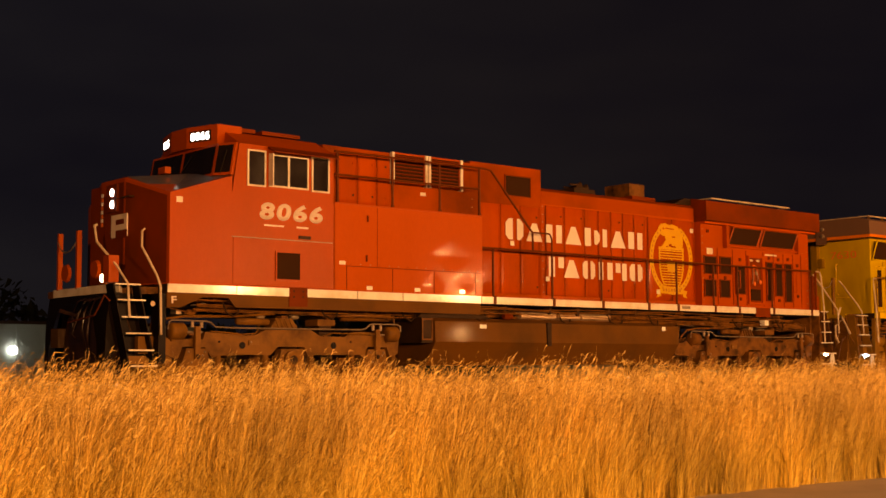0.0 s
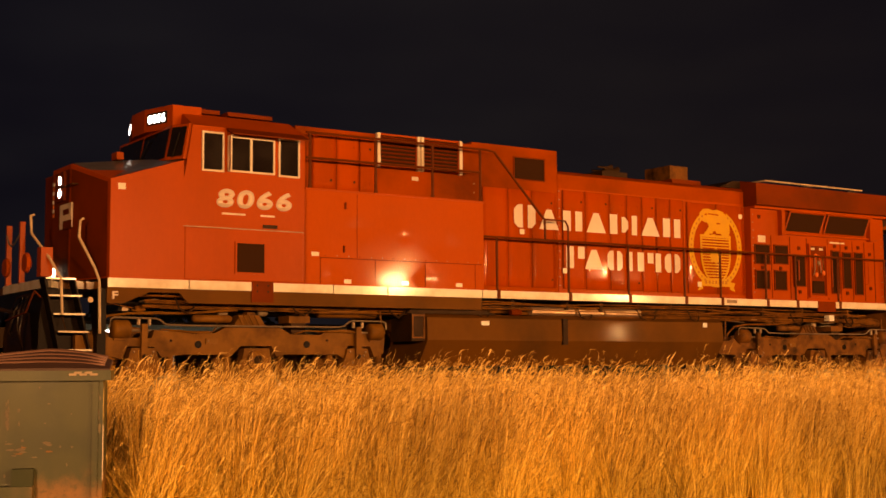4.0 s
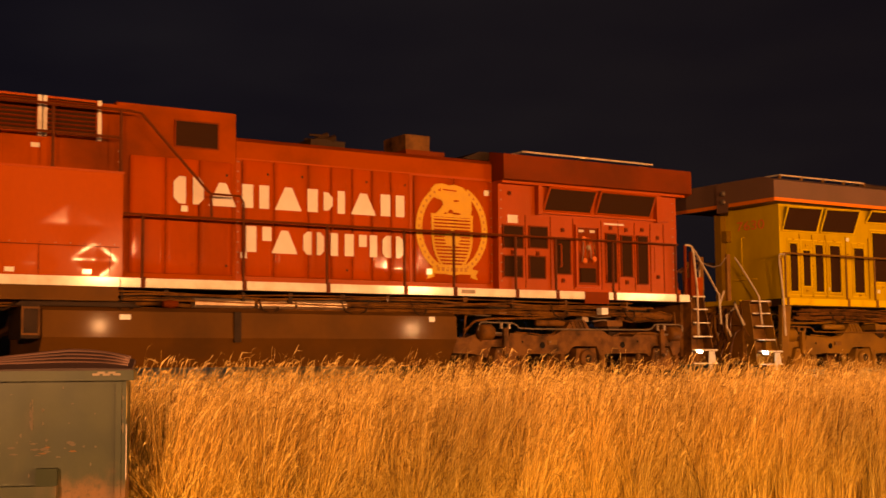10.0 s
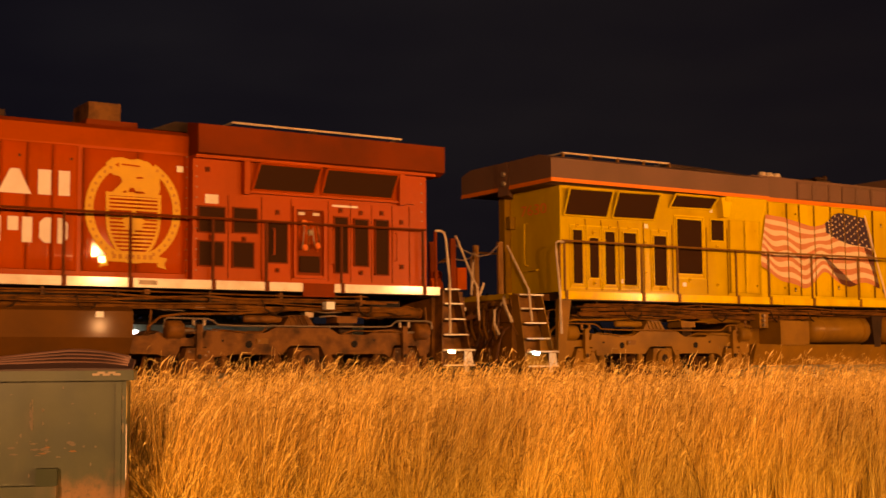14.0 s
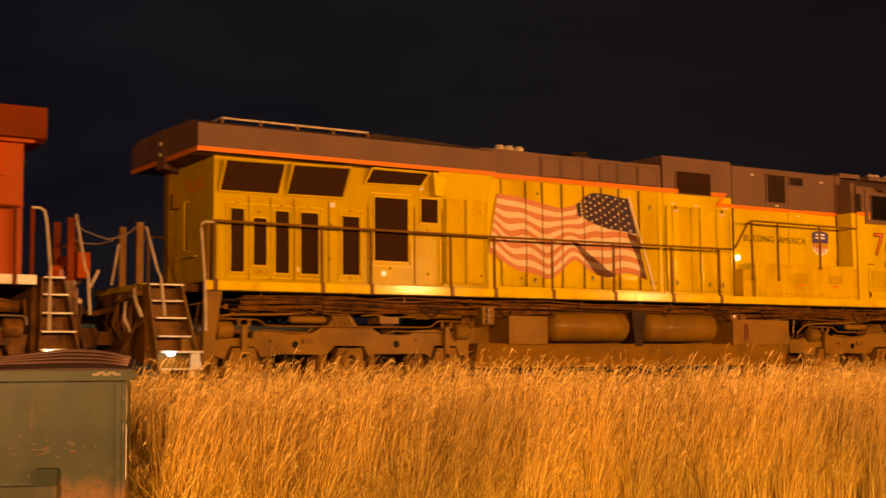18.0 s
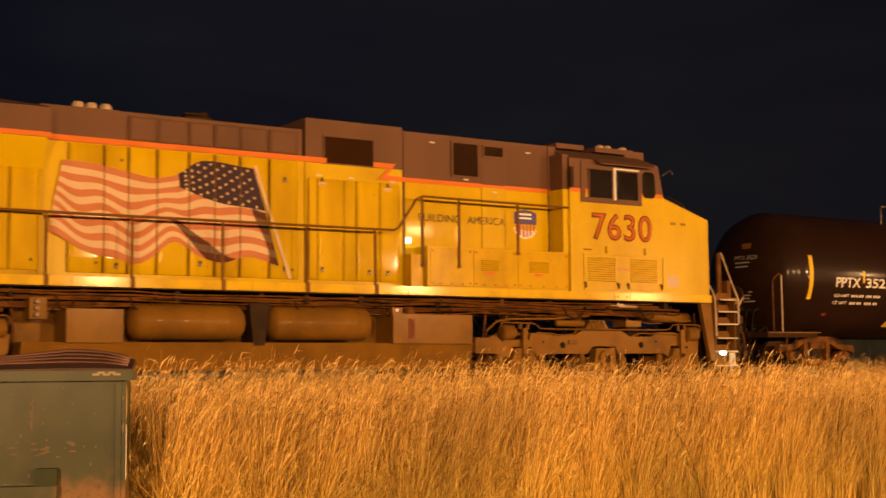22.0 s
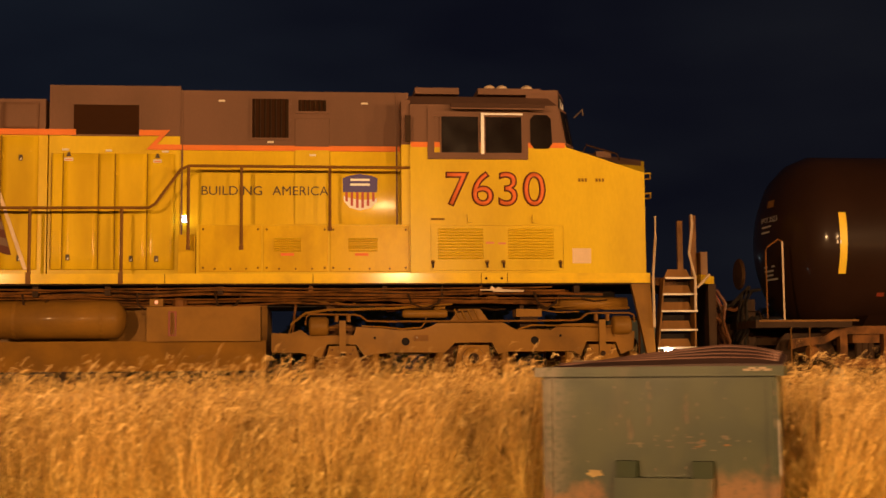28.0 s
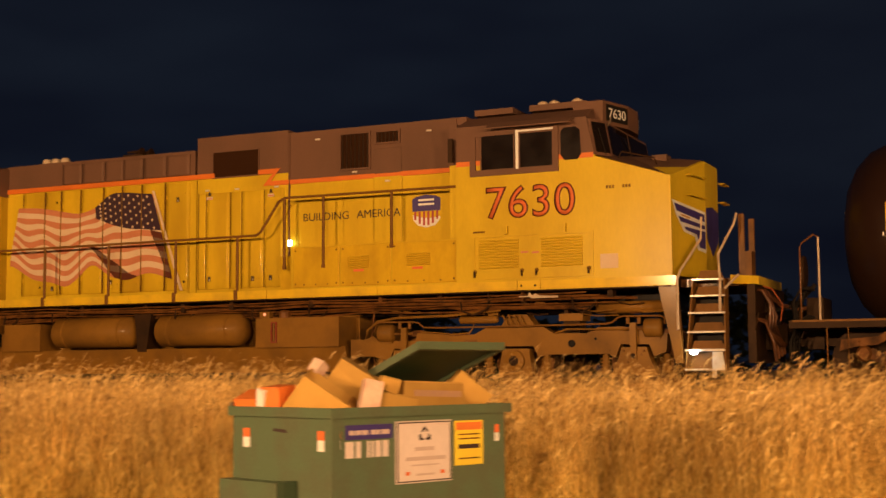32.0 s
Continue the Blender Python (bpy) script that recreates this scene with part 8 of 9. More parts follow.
def scuffed_sheen_paint(name):
    """Olive green paint, a pale sheen painted over wear along one edge, rubbed smudges, rusting through low on the
    other side.
    """
    m = bpy.data.materials.new(name)
    n, l, b = nodes_of(m)
    co = n.new("ShaderNodeTexCoord")
    sep = n.new("ShaderNodeSeparateXYZ")
    l.new(co.outputs["Object"], sep.inputs[0])

    def cloud(scale, stretch=(1, 1, 1), detail=6):
        mp = n.new("ShaderNodeMapping")
        mp.inputs["Scale"].default_value = stretch
        l.new(co.outputs["Object"], mp.inputs[0])
        t = n.new("ShaderNodeTexNoise")
        t.inputs["Scale"].default_value, t.inputs["Detail"].default_value = scale, detail
        l.new(mp.outputs[0], t.inputs["Vector"])
        return t.outputs[0]

    def ranged(src, a, c, top=1.0):
        r = n.new("ShaderNodeMapRange")
        r.interpolation_type = "SMOOTHSTEP"
        r.inputs["From Min"].default_value, r.inputs["From Max"].default_value, r.inputs["To Max"].default_value = a, c, top
        l.new(src, r.inputs["Value"])
        return r.outputs[0]

    def math2(op, p, q):
        k = n.new("ShaderNodeMath")
        k.operation = op
        for i, v in enumerate((p, q)):
            if isinstance(v, (int, float)):
                k.inputs[i].default_value = v
            else:
                l.new(v, k.inputs[i])
        return k.outputs[0]

    def over(colour, top, fac):
        mix = n.new("ShaderNodeMix")
        mix.data_type = "RGBA"
        if isinstance(colour, tuple):
            mix.inputs[6].default_value = (*colour, 1)
        else:
            l.new(colour, mix.inputs[6])
        mix.inputs[7].default_value = (*top, 1)
        l.new(fac, mix.inputs[0])
        return mix.outputs[2]
    big, fine, smear = cloud(2.6), cloud(30, detail=4), cloud(3.2, (1, 1, 0.35))
    col = over((0.037, 0.044, 0.0135), (0.022, 0.031, 0.010), ranged(big, 0.4, 0.65))
    col = over(col, (0.135, 0.098, 0.062), ranged(smear, 0.52, 0.78, 0.55))
    # pale edge: lamp sheen put into the colour, on top of worn paint
    edge = math2("MULTIPLY", ranged(math2("ADD", sep.outputs[0], math2("MULTIPLY", big, 0.25)), -0.42, -0.72), ranged(fine, 0.2, 0.6, 0.75))
    col = over(col, (0.20, 0.155, 0.105), edge)
    wob = math2("MULTIPLY", math2("SUBTRACT", cloud(5.0), 0.5), 0.5)
    rust = math2("MULTIPLY", ranged(math2("ADD", sep.outputs[0], wob), 0.24, 0.46), ranged(math2("ADD", sep.outputs[2], wob), 0.80, 0.60))
    rust_b = math2("MULTIPLY", ranged(math2("ADD", sep.outputs[0], wob), -0.30, -0.42), ranged(math2("ADD", sep.outputs[2], wob), 0.66, 0.56))
    col = over(col, (0.20, 0.098, 0.032), math2("MULTIPLY", math2("MAXIMUM", rust, rust_b), ranged(fine, 0.15, 0.55)))
    hs = n.new("ShaderNodeHueSaturation")
    l.new(col, hs.inputs["Color"])
    speck = n.new("ShaderNodeMapRange")
    speck.inputs["To Min"].default_value, speck.inputs["To Max"].default_value = 0.86, 1.14
    l.new(cloud(90, detail=2), speck.inputs["Value"])
    l.new(speck.outputs[0], hs.inputs["Value"])
    l.new(hs.outputs[0], b.inputs["Base Color"])
    rough = n.new("ShaderNodeMapRange")
    rough.inputs["To Min"].default_value, rough.inputs["To Max"].default_value = 0.32, 0.6
    l.new(smear, rough.inputs["Value"])
    l.new(rough.outputs[0], b.inputs["Roughness"])
    b.inputs["Specular IOR Level"].default_value = 0.3
    b.inputs["Coat Weight"].default_value, b.inputs["Coat Roughness"].default_value = 0.2, 0.28
    bp = n.new("ShaderNodeBump")
    bp.inputs["Strength"].default_value, bp.inputs["Distance"].default_value = 0.25, 0.01
    l.new(big, bp.inputs["Height"])
    l.new(bp.outputs[0], b.inputs["Normal"])
    return m


BIN_GREEN = scuffed_sheen_paint("scuffed_green_paint_with_sheen")
BIN_DARK = surface("dark_green_paint", (0.03, 0.055, 0.025), 0.45, dirt=(0.06, 0.06, 0.04), amount=0.5, scale=3, bump=0.1)
BIN_LID = surface("faded_brown_plastic", (0.15, 0.075, 0.055), 0.5, dirt=(0.06, 0.035, 0.028), amount=0.5, scale=3, bump=0.1)
BIN_LID_DARK = surface("grimy_brown_plastic", (0.055, 0.028, 0.022), 0.55, dirt=(0.025, 0.016, 0.012), amount=0.5, scale=3, bump=0.1)
RUST = surface("rusty_bare_patch", (0.21, 0.10, 0.03), 0.8, dirt=(0.07, 0.065, 0.05), amount=0.9, scale=5, grain=50, bump=0.3)
SCRATCH = surface("pale_scratch", (0.115, 0.088, 0.058), 0.6, dirt=(0.2, 0.18, 0.1), amount=0.6, scale=8, bump=0.05)
TAPE_YELLOW = surface("faded_yellow_tape", (0.40, 0.28, 0.10), 0.5, amount=0.5, scale=8, bump=0.05)
SLOT = surface("dark_green_slot", (0.016, 0.030, 0.010), 0.6, amount=0.3, bump=0.1)
PALE_CHIP = surface("pale_chipped_paint", (0.34, 0.26, 0.18), 0.6, amount=0.4, scale=8, bump=0.05)
CARD = surface("brown_cardboard", (0.44, 0.255, 0.052), 0.85, dirt=(0.28, 0.15, 0.028), amount=0.6, scale=5, bump=0.1, random_part=0.16)
ORANGE_BAG = surface("orange_wrapper", (0.75, 0.2, 0.03), 0.5, amount=0.2, scale=6, bump=0.1)
PINK_CARTON = surface("pale_pink_carton", (0.62, 0.44, 0.33), 0.7, dirt=(0.45, 0.2, 0.14), amount=0.7, scale=14, bump=0.05)
PINK = surface("pale_sign_face", (0.72, 0.60, 0.56), 0.4, dirt=(0.5, 0.4, 0.35), amount=0.3, scale=6, bump=0.02)


BIN_BRIGHT = surface("bright_green_paint", (0.100, 0.142, 0.080), 0.45, coat=0.15, coat_rough=0.25, dirt=(0.11, 0.10, 0.06), amount=0.7, scale=4, grain=60, bump=0.15, speckle=0.15)
PRINT_BAND = surface("faded_purple_print", (0.36, 0.21, 0.14), 0.7, dirt=(0.44, 0.255, 0.1), amount=0.6, scale=30, bump=0.0)
PRINT = surface("faint_print", (0.58, 0.44, 0.40), 0.5, amount=0.2, bump=0.0)


def place(ob, x, y, rz):
    ob.matrix_basis = pose(x, y, 0.03, 0, 0, rz)


def closed_bin():
    """Built round its own origin, front along -y."""
    global ORIGIN
    at = thing("dumpster", (0, 0, 0), "scuffed dark green steel dumpster with a closed ribbed lid", "dumpster", "dumpsters by the road")
    W, D, H = 0.828, 1.25, 1.415
    body = part("body", prism(bm_new(), [(-W, 0.12), (W, 0.12), (W, H), (-W, H)], 0.0, D), BIN_GREEN, at, "dented green steel body", bevel=0.015)
    bm = bm_new()
    box(bm, -W - 0.05, W + 0.05, -0.05, 0.03, H - 0.01, H + 0.06)
    box(bm, -W - 0.05, W + 0.05, D - 0.03, D + 0.05, H - 0.01, H + 0.06)
    box(bm, -W - 0.05, -W + 0.03, 0.03, D - 0.03, H - 0.01, H + 0.06)
    box(bm, W - 0.03, W + 0.05, 0.03, D - 0.03, H - 0.01, H + 0.06)
    part("rim", bm, BIN_GREEN, at, "square tube rim", bevel=0.012)
    # domed lid with ribs, higher at the hinge side
    bm = bm_new()
    n, m = 24, 12
    g = []
    for j in range(m + 1):
        row = []
        for i in range(n + 1):
            u, v = i / n, j / m
            x, y = -W + (2 * W + 0.04) * u, 0.0 + D * v
            rise = (max(0.0, u - 0.12) / 0.6) ** 0.85 if u < 0.72 else 1 - 0.45 * ((u - 0.72) / 0.28) ** 2
            z = H + 0.062 + 0.13 * rise * (0.12 + 0.88 * min(1, 1.5 * v))
            z += 0.026 * (1 if j % 2 else 0) * min(1.0, 5 * u, 6 * (1 - u) + 0.3)
            row.append(bm.verts.new((x, y, z)))
        g.append(row)
    for j in range(m):
        for i in range(n):
            bm.faces.new((g[j][i], g[j][i + 1], g[j + 1][i + 1], g[j + 1][i]))
    edge = bmesh.ops.extrude_face_region(bm, geom=bm.faces[:])
    bmesh.ops.translate(bm, verts=[e for e in edge["geom"] if isinstance(e, bmesh.types.BMVert)], vec=(0, 0, -0.03))
    part("lid", bm, BIN_LID_DARK, at, "faded ribbed plastic lid")
    for v in (0.1, 0.27, 0.44, 0.62, 0.8):
        path = []
        for i in range(25):
            u = 0.06 + 0.92 * i / 24
            rise = (max(0.0, u - 0.12) / 0.6) ** 0.85 if u < 0.72 else 1 - 0.45 * ((u - 0.72) / 0.28) ** 2
            path.append((-W + (2 * W + 0.04) * u, D * v, H + 0.072 + 0.13 * rise * (0.12 + 0.88 * min(1, 1.5 * v)) + 0.012 * math.sin(math.pi * u)))
        part("lid_rib", tube(bm_new(), path, 0.018, 8), BIN_LID, at, smooth=True)
    part("lid_hinge", tube(bm_new(), [(-W, D + 0.03, H + 0.1), (W, D + 0.03, H + 0.1)], 0.02), STEEL, at)
    pocket = part("fork_pocket", prism(bm_new(), [(-0.30, 0.28), (0.38, 0.28), (0.38, 0.70), (-0.30, 0.70)], -0.13, 0.0), BIN_GREEN, at, "welded fork pocket", bevel=0.01)
    for x in (-0.29, 0.24):
        part("pocket_slot", box(bm_new(), x, x + 0.14, -0.10, -0.005, 0.70, 0.815), SLOT, pocket)
    for x in (-W + 0.03, W - 0.07):
        part("corner_post", box(bm_new(), x, x + 0.04, -0.02, 0.0, 0.14, H - 0.02), BIN_GREEN, at)
    for x, y in ((-W + 0.12, 0.15), (W - 0.12, 0.15), (-W + 0.12, D - 0.15), (W - 0.12, D - 0.15)):
        part("skid_foot", box(bm_new(), x - 0.08, x + 0.08, y - 0.08, y + 0.08, 0.0, 0.12), GRIME_DARK, at)
    part("reflector_strip", box(bm_new(), W + 0.001, W + 0.006, -0.0, 0.06, 0.72, 1.10), LETTER, at, "white reflector strip")
    part("reflector_strip", box(bm_new(), W + 0.001, W + 0.006, -0.0, 0.06, 1.14, 1.36), TAPE_YELLOW, at, "faded yellow reflector strip")
    rnd = random.Random(4)

    def blot(cx, cz, rx, rz, m_, seed, name):
        r2 = random.Random(seed)
        pts = [(cx + rx * math.cos(2 * math.pi * k / 36) * (0.85 + 0.2 * math.sin(k * 0.9 + seed) + r2.uniform(-0.09, 0.09)), cz + rz * math.sin(2 * math.pi * k / 36) * (0.88 + 0.15 * math.sin(k * 0.6 + 2 * seed) + r2.uniform(-0.07, 0.07))) for k in range(36)]
        part(name, flat(bm_new(), pts, 0.0, 0.002 + 0.001 * (seed % 4)), m_, at)
    blot(-0.455, 0.72, 0.065, 0.03, TAPE_YELLOW, 3, "paint_splash")
    # long rubbed runs, each a row of small chips
    for x, z0, z1 in ((-0.06, 1.06, 1.42), (0.2, 1.08, 1.27), (-0.2, 0.95, 1.12)):
        for k in range(9):
            z = z0 + (z1 - z0) * (k + rnd.random()) / 9
            blot(x + rnd.uniform(-0.012, 0.012), z, rnd.uniform(0.004, 0.012), rnd.uniform(0.012, 0.035), SCRATCH, 100 + k + int(40 * z0), "scratch")
    for k in range(26):
        blot(rnd.uniform(-0.2, 0.55), 0.95 + rnd.gauss(0, 0.025), rnd.uniform(0.006, 0.035), rnd.uniform(0.004, 0.011), SCRATCH if k % 8 else RUST, 20 + k, "scratch")
    for k in range(26):
        blot(rnd.uniform(-0.78, 0.78), rnd.uniform(0.7, 1.38), rnd.uniform(0.003, 0.014), rnd.uniform(0.003, 0.016), SCRATCH, 60 + k, "scratch")
    for k in range(22):
        blot(W - 0.05 + rnd.uniform(-0.02, 0.03), rnd.uniform(0.4, 1.36), rnd.uniform(0.004, 0.012), rnd.uniform(0.008, 0.04), SCRATCH, 160 + k, "scratch")
    for k in range(5):
        p0 = 0.6 + 0.035 * k
        part("scratch", box(bm_new(), p0, p0 + 0.05, -0.0515, -0.05, 1.44 + 0.012 * (k % 2), 1.455 + 0.012 * (k % 2)), PALE_CHIP, at)
    place(at, 2.40, 9.25, -21)
    return at


def open_bin():
    """Built round the near top corner's foot; +x runs along the signed side, +y along the short side."""
    at = thing("dumpster", (0, 0, 0), "green steel dumpster heaped with cardboard boxes, lid propped half open", "dumpster", "dumpsters by the road")
    L, Wd, H = 1.34, 0.93, 1.225
    body = part("body", box(bm_new(), 0, L, 0, Wd, 0.12, H), BIN_BRIGHT, at, "green steel body", bevel=0.015)
    bm = bm_new()
    box(bm, -0.025, L + 0.035, -0.03, 0.02, H - 0.005, H + 0.05)
    box(bm, -0.025, L + 0.035, Wd - 0.02, Wd + 0.02, H - 0.005, H + 0.05)
    box(bm, -0.025, 0.02, 0.02, Wd - 0.02, H - 0.005, H + 0.05)
    box(bm, L - 0.02, L + 0.035, 0.02, Wd - 0.02, H - 0.005, H + 0.05)
    part("rim", bm, BIN_BRIGHT, at, "square tube rim", bevel=0.012)
    for x, y in ((0.12, 0.12), (L - 0.12, 0.12), (0.12, Wd - 0.12), (L - 0.12, Wd - 0.12)):
        part("skid_foot", box(bm_new(), x - 0.08, x + 0.08, y - 0.08, y + 0.08, 0.0, 0.12), GRIME_DARK, at)
    part("corner_post", box(bm_new(), -0.012, 0.05, -0.012, 0.05, 0.12, H), BIN_BRIGHT, at)
    part("fork_pocket", box(bm_new(), -0.11, 0.0, 0.36, 0.91, 0.5, 0.86), BIN_BRIGHT, at, "welded fork pocket", bevel=0.012)
    part("pocket_slot", box(bm_new(), -0.10, -0.01, 0.30, 0.355, 0.55, 0.87), BIN_DARK, at)
    # signs on the long side
    y = -0.001
    part("company_strip", flat(bm_new(), [(0.09, 1.10), (0.43, 1.10), (0.43, 1.18), (0.09, 1.18)], y, 0.004), BLUE, at, "dark blue strip with illegible writing")
    for a, b in ((0.115, 0.15), (0.158, 0.20), (0.206, 0.25), (0.27, 0.30), (0.306, 0.335), (0.345, 0.405)):
        part("strip_bar", flat(bm_new(), [(a, 1.125), (b, 1.125), (b, 1.15), (a, 1.15)], y - 0.004, 0.002), PRINT, at)
    for a, b in ((0.09, 0.15), (0.165, 0.20), (0.245, 0.262), (0.275, 0.292), (0.305, 0.345), (0.357, 0.40)):
        part("stencil_bar", flat(bm_new(), [(a, 1.0), (b, 1.0), (b, 1.09), (a, 1.09)], y, 0.003), PINK, at)
    sign = part("sign", prism(bm_new(), [(0.45, 0.84), (0.88, 0.84), (0.88, 1.19), (0.45, 1.19)], -0.014, -0.002), PINK, at, "pale square sign with a dark emblem and faint writing", bevel=0.004)
    part("sign_border", ring(bm_new(), 0.456, 0.874, 0.846, 1.184, -0.018, -0.013, 0.007), DARK_EDGE, sign)
    for pts in ([(0.625, 1.08), (0.66, 1.08), (0.655, 1.092), (0.635, 1.095), (0.64, 1.115), (0.62, 1.11)], [(0.672, 1.08), (0.71, 1.08), (0.712, 1.105), (0.695, 1.118), (0.692, 1.095), (0.672, 1.092)], [(0.638, 1.13), (0.665, 1.16), (0.694, 1.13), (0.682, 1.125), (0.666, 1.142), (0.65, 1.124)]):
        part("sign_emblem", flat(bm_new(), pts, -0.015, 0.003), DARK_EDGE, sign)
    for a, b, z, h, m_ in ((0.59, 0.74, 1.02, 0.022, PRINT), (0.52, 0.83, 0.965, 0.022, PRINT), (0.56, 0.78, 0.935, 0.008, PRINT), (0.52, 0.55, 0.885, 0.02, NUM_RED), (0.79, 0.82, 0.885, 0.02, NUM_RED), (0.6, 0.74, 0.88, 0.012, PRINT)):
        part("sign_bar", flat(bm_new(), [(a, z), (b, z), (b, z + h), (a, z + h)], -0.015, 0.002), m_, sign)
    ys = part("warning_label", flat(bm_new(), [(0.915, 0.92), (1.15, 0.92), (1.15, 1.18), (0.915, 1.18)], y, 0.004), YELLOW_LABEL, at, "yellow and orange warning label")
    part("label_band", flat(bm_new(), [(0.925, 1.125), (1.14, 1.125), (1.14, 1.17), (0.925, 1.17)], y - 0.004, 0.002), ORANGE_BAG, ys)
    for z, h in ((1.095, 0.008), (1.07, 0.008), (1.015, 0.026), (0.955, 0.008)):
        part("label_bar", flat(bm_new(), [(0.945, z), (1.12, z), (1.12, z + h), (0.945, z + h)], y - 0.004, 0.002), DARK_EDGE if h > 0.02 else GRIME, ys)
    for x in (0.04, 1.27):
        part("reflector_strip", flat(bm_new(), [(x - 0.018, 1.05), (x + 0.018, 1.05), (x + 0.018, 1.1), (x - 0.018, 1.1)], y, 0.004), WHITE, at)
        part("reflector_strip", flat(bm_new(), [(x - 0.018, 1.1), (x + 0.018, 1.1), (x + 0.018, 1.15), (x - 0.018, 1.15)], y, 0.004), NUM_RED, at)
    for yy in (0.09, 0.79):
        part("reflector_strip", box(bm_new(), -0.006, -0.001, yy - 0.03, yy + 0.03, 1.04, 1.1), WHITE, at)
        part("reflector_strip", box(bm_new(), -0.006, -0.001, yy - 0.03, yy + 0.03, 1.1, 1.15), NUM_RED, at)
    part("scratch", prism(bm_new(), [(0.40, 1.13), (0.54, 1.14), (0.52, 1.155), (0.41, 1.15)], -0.003, -0.001, "x"), DARK_EDGE, at)
    rnd = random.Random(8)
    for k in range(34):
        x, z, w, h = rnd.uniform(0.02, L - 0.02), rnd.choice((rnd.uniform(0.3, 1.2), rnd.uniform(0.3, 0.8))), rnd.uniform(0.004, 0.03), rnd.uniform(0.003, 0.012)
        part("chip", flat(bm_new(), [(x, z), (x + w, z + h * 0.3), (x + w * 0.8, z + h), (x + w * 0.2, z + h * 0.8)], -0.0005, 0.0012), SCRATCH if k % 3 else DARK_EDGE, at)
    for k in range(16):
        p, z, w, h = rnd.uniform(0.02, Wd - 0.05), rnd.uniform(0.3, 1.2), rnd.uniform(0.005, 0.03), rnd.uniform(0.003, 0.012)
        part("chip", prism(bm_new(), [(p, z), (p + w, z + h * 0.3), (p + w * 0.8, z + h), (p + w * 0.2, z + h * 0.8)], -0.0017, -0.0005, "x"), SCRATCH if k % 3 else DARK_EDGE, at)
    # one half of the split lid, hinged along the back and propped up by the heap
    lid = part("open_lid", prism(bm_new(), [(Wd + 0.02, H + 0.05), (0.05, H + 0.39), (0.05, H + 0.408), (Wd + 0.02, H + 0.07)], 0.69, 1.34, "x"), BIN_DARK, at, "green lid propped half open", bevel=0.004)
    for x in (0.66, 1.34):
        part("lid_edge", prism(bm_new(), [(Wd + 0.02, H + 0.03), (0.04, H + 0.37), (0.04, H + 0.415), (Wd + 0.02, H + 0.08)], x, x + 0.03, "x"), BIN_BRIGHT, lid)
    part("lid_edge", prism(bm_new(), [(0.02, H + 0.375), (0.05, H + 0.365), (0.05, H + 0.415), (0.02, H + 0.42)], 0.66, 1.37, "x"), BIN_BRIGHT, lid)
    part("hinge_bar", tube(bm_new(), [(0.0, Wd + 0.03, H + 0.06), (L, Wd + 0.03, H + 0.06)], 0.014), STEEL, at)
    place(at, -3.54, 6.30, 68)
    return at


def carton(name, label, l, w, h, x, y, z, rx, ry, rz, flap=0.0, m_=None, tape=False, hollow=False):
    """A cardboard box, closed or open and hollow, with a printed band and raised flaps."""
    at = thing(name, (0, 0, 0), label, "cardboard box", "boxes in the dumpster")
    if hollow:
        bm = box(bm_new(), -l / 2, l / 2, -w / 2, w / 2, 0, 0.008)
        for y0 in (-w / 2, w / 2 - 0.008):
            box(bm, -l / 2, l / 2, y0, y0 + 0.008, 0.008, h)
        for x0 in (-l / 2, l / 2 - 0.008):
            box(bm, x0, x0 + 0.008, -w / 2 + 0.008, w / 2 - 0.008, 0.008, h)
        part("carton_body", bm, m_ or CARD, at, "open cardboard shell")
        part("flap", prism(bm_new(), [(w / 2 - 0.008, h), (w / 2 + 0.03, h + flap), (w / 2 + 0.038, h + flap), (w / 2, h)], -l * 0.12, l * 0.5, "x"), m_ or CARD, at)
        part("flap", prism(bm_new(), [(l / 2 - 0.008, h), (l / 2 + flap * 0.7, h - flap * 0.25), (l / 2 + flap * 0.7, h - flap * 0.25 + 0.008), (l / 2, h + 0.006)], -w / 2, w / 2, "y"), m_ or CARD, at)
    else:
        part("carton_body", box(bm_new(), -l / 2, l / 2, -w / 2, w / 2, 0, h - 0.005), m_ or CARD, at)
    if flap and not hollow:
        for s in (-1, 1):
            part("flap", prism(bm_new(), [(s * w / 2, h), (s * (w / 2 + flap * 0.8), h + flap * 0.5), (s * (w / 2 + flap * 0.8), h + flap * 0.5 + 0.006), (s * w / 2, h + 0.006)], -l / 2, l / 2, "x"), m_ or CARD, at)
    elif not hollow:
        part("lid", box(bm_new(), -l / 2, l / 2, -w / 2, w / 2, h - 0.004, h + 0.004), m_ or CARD, at)
    if tape:
        part("print_bar", box(bm_new(), -l * 0.35, l * 0.35, -w / 2 - 0.003, -w / 2, h * 0.40, h * 0.66), PRINT_BAND, at, "faded purple printed band")
    at.matrix_basis = pose(-3.54, 6.30, 0.03, 0, 0, 68) @ pose(x, y, z, rx, ry, rz)
    return at


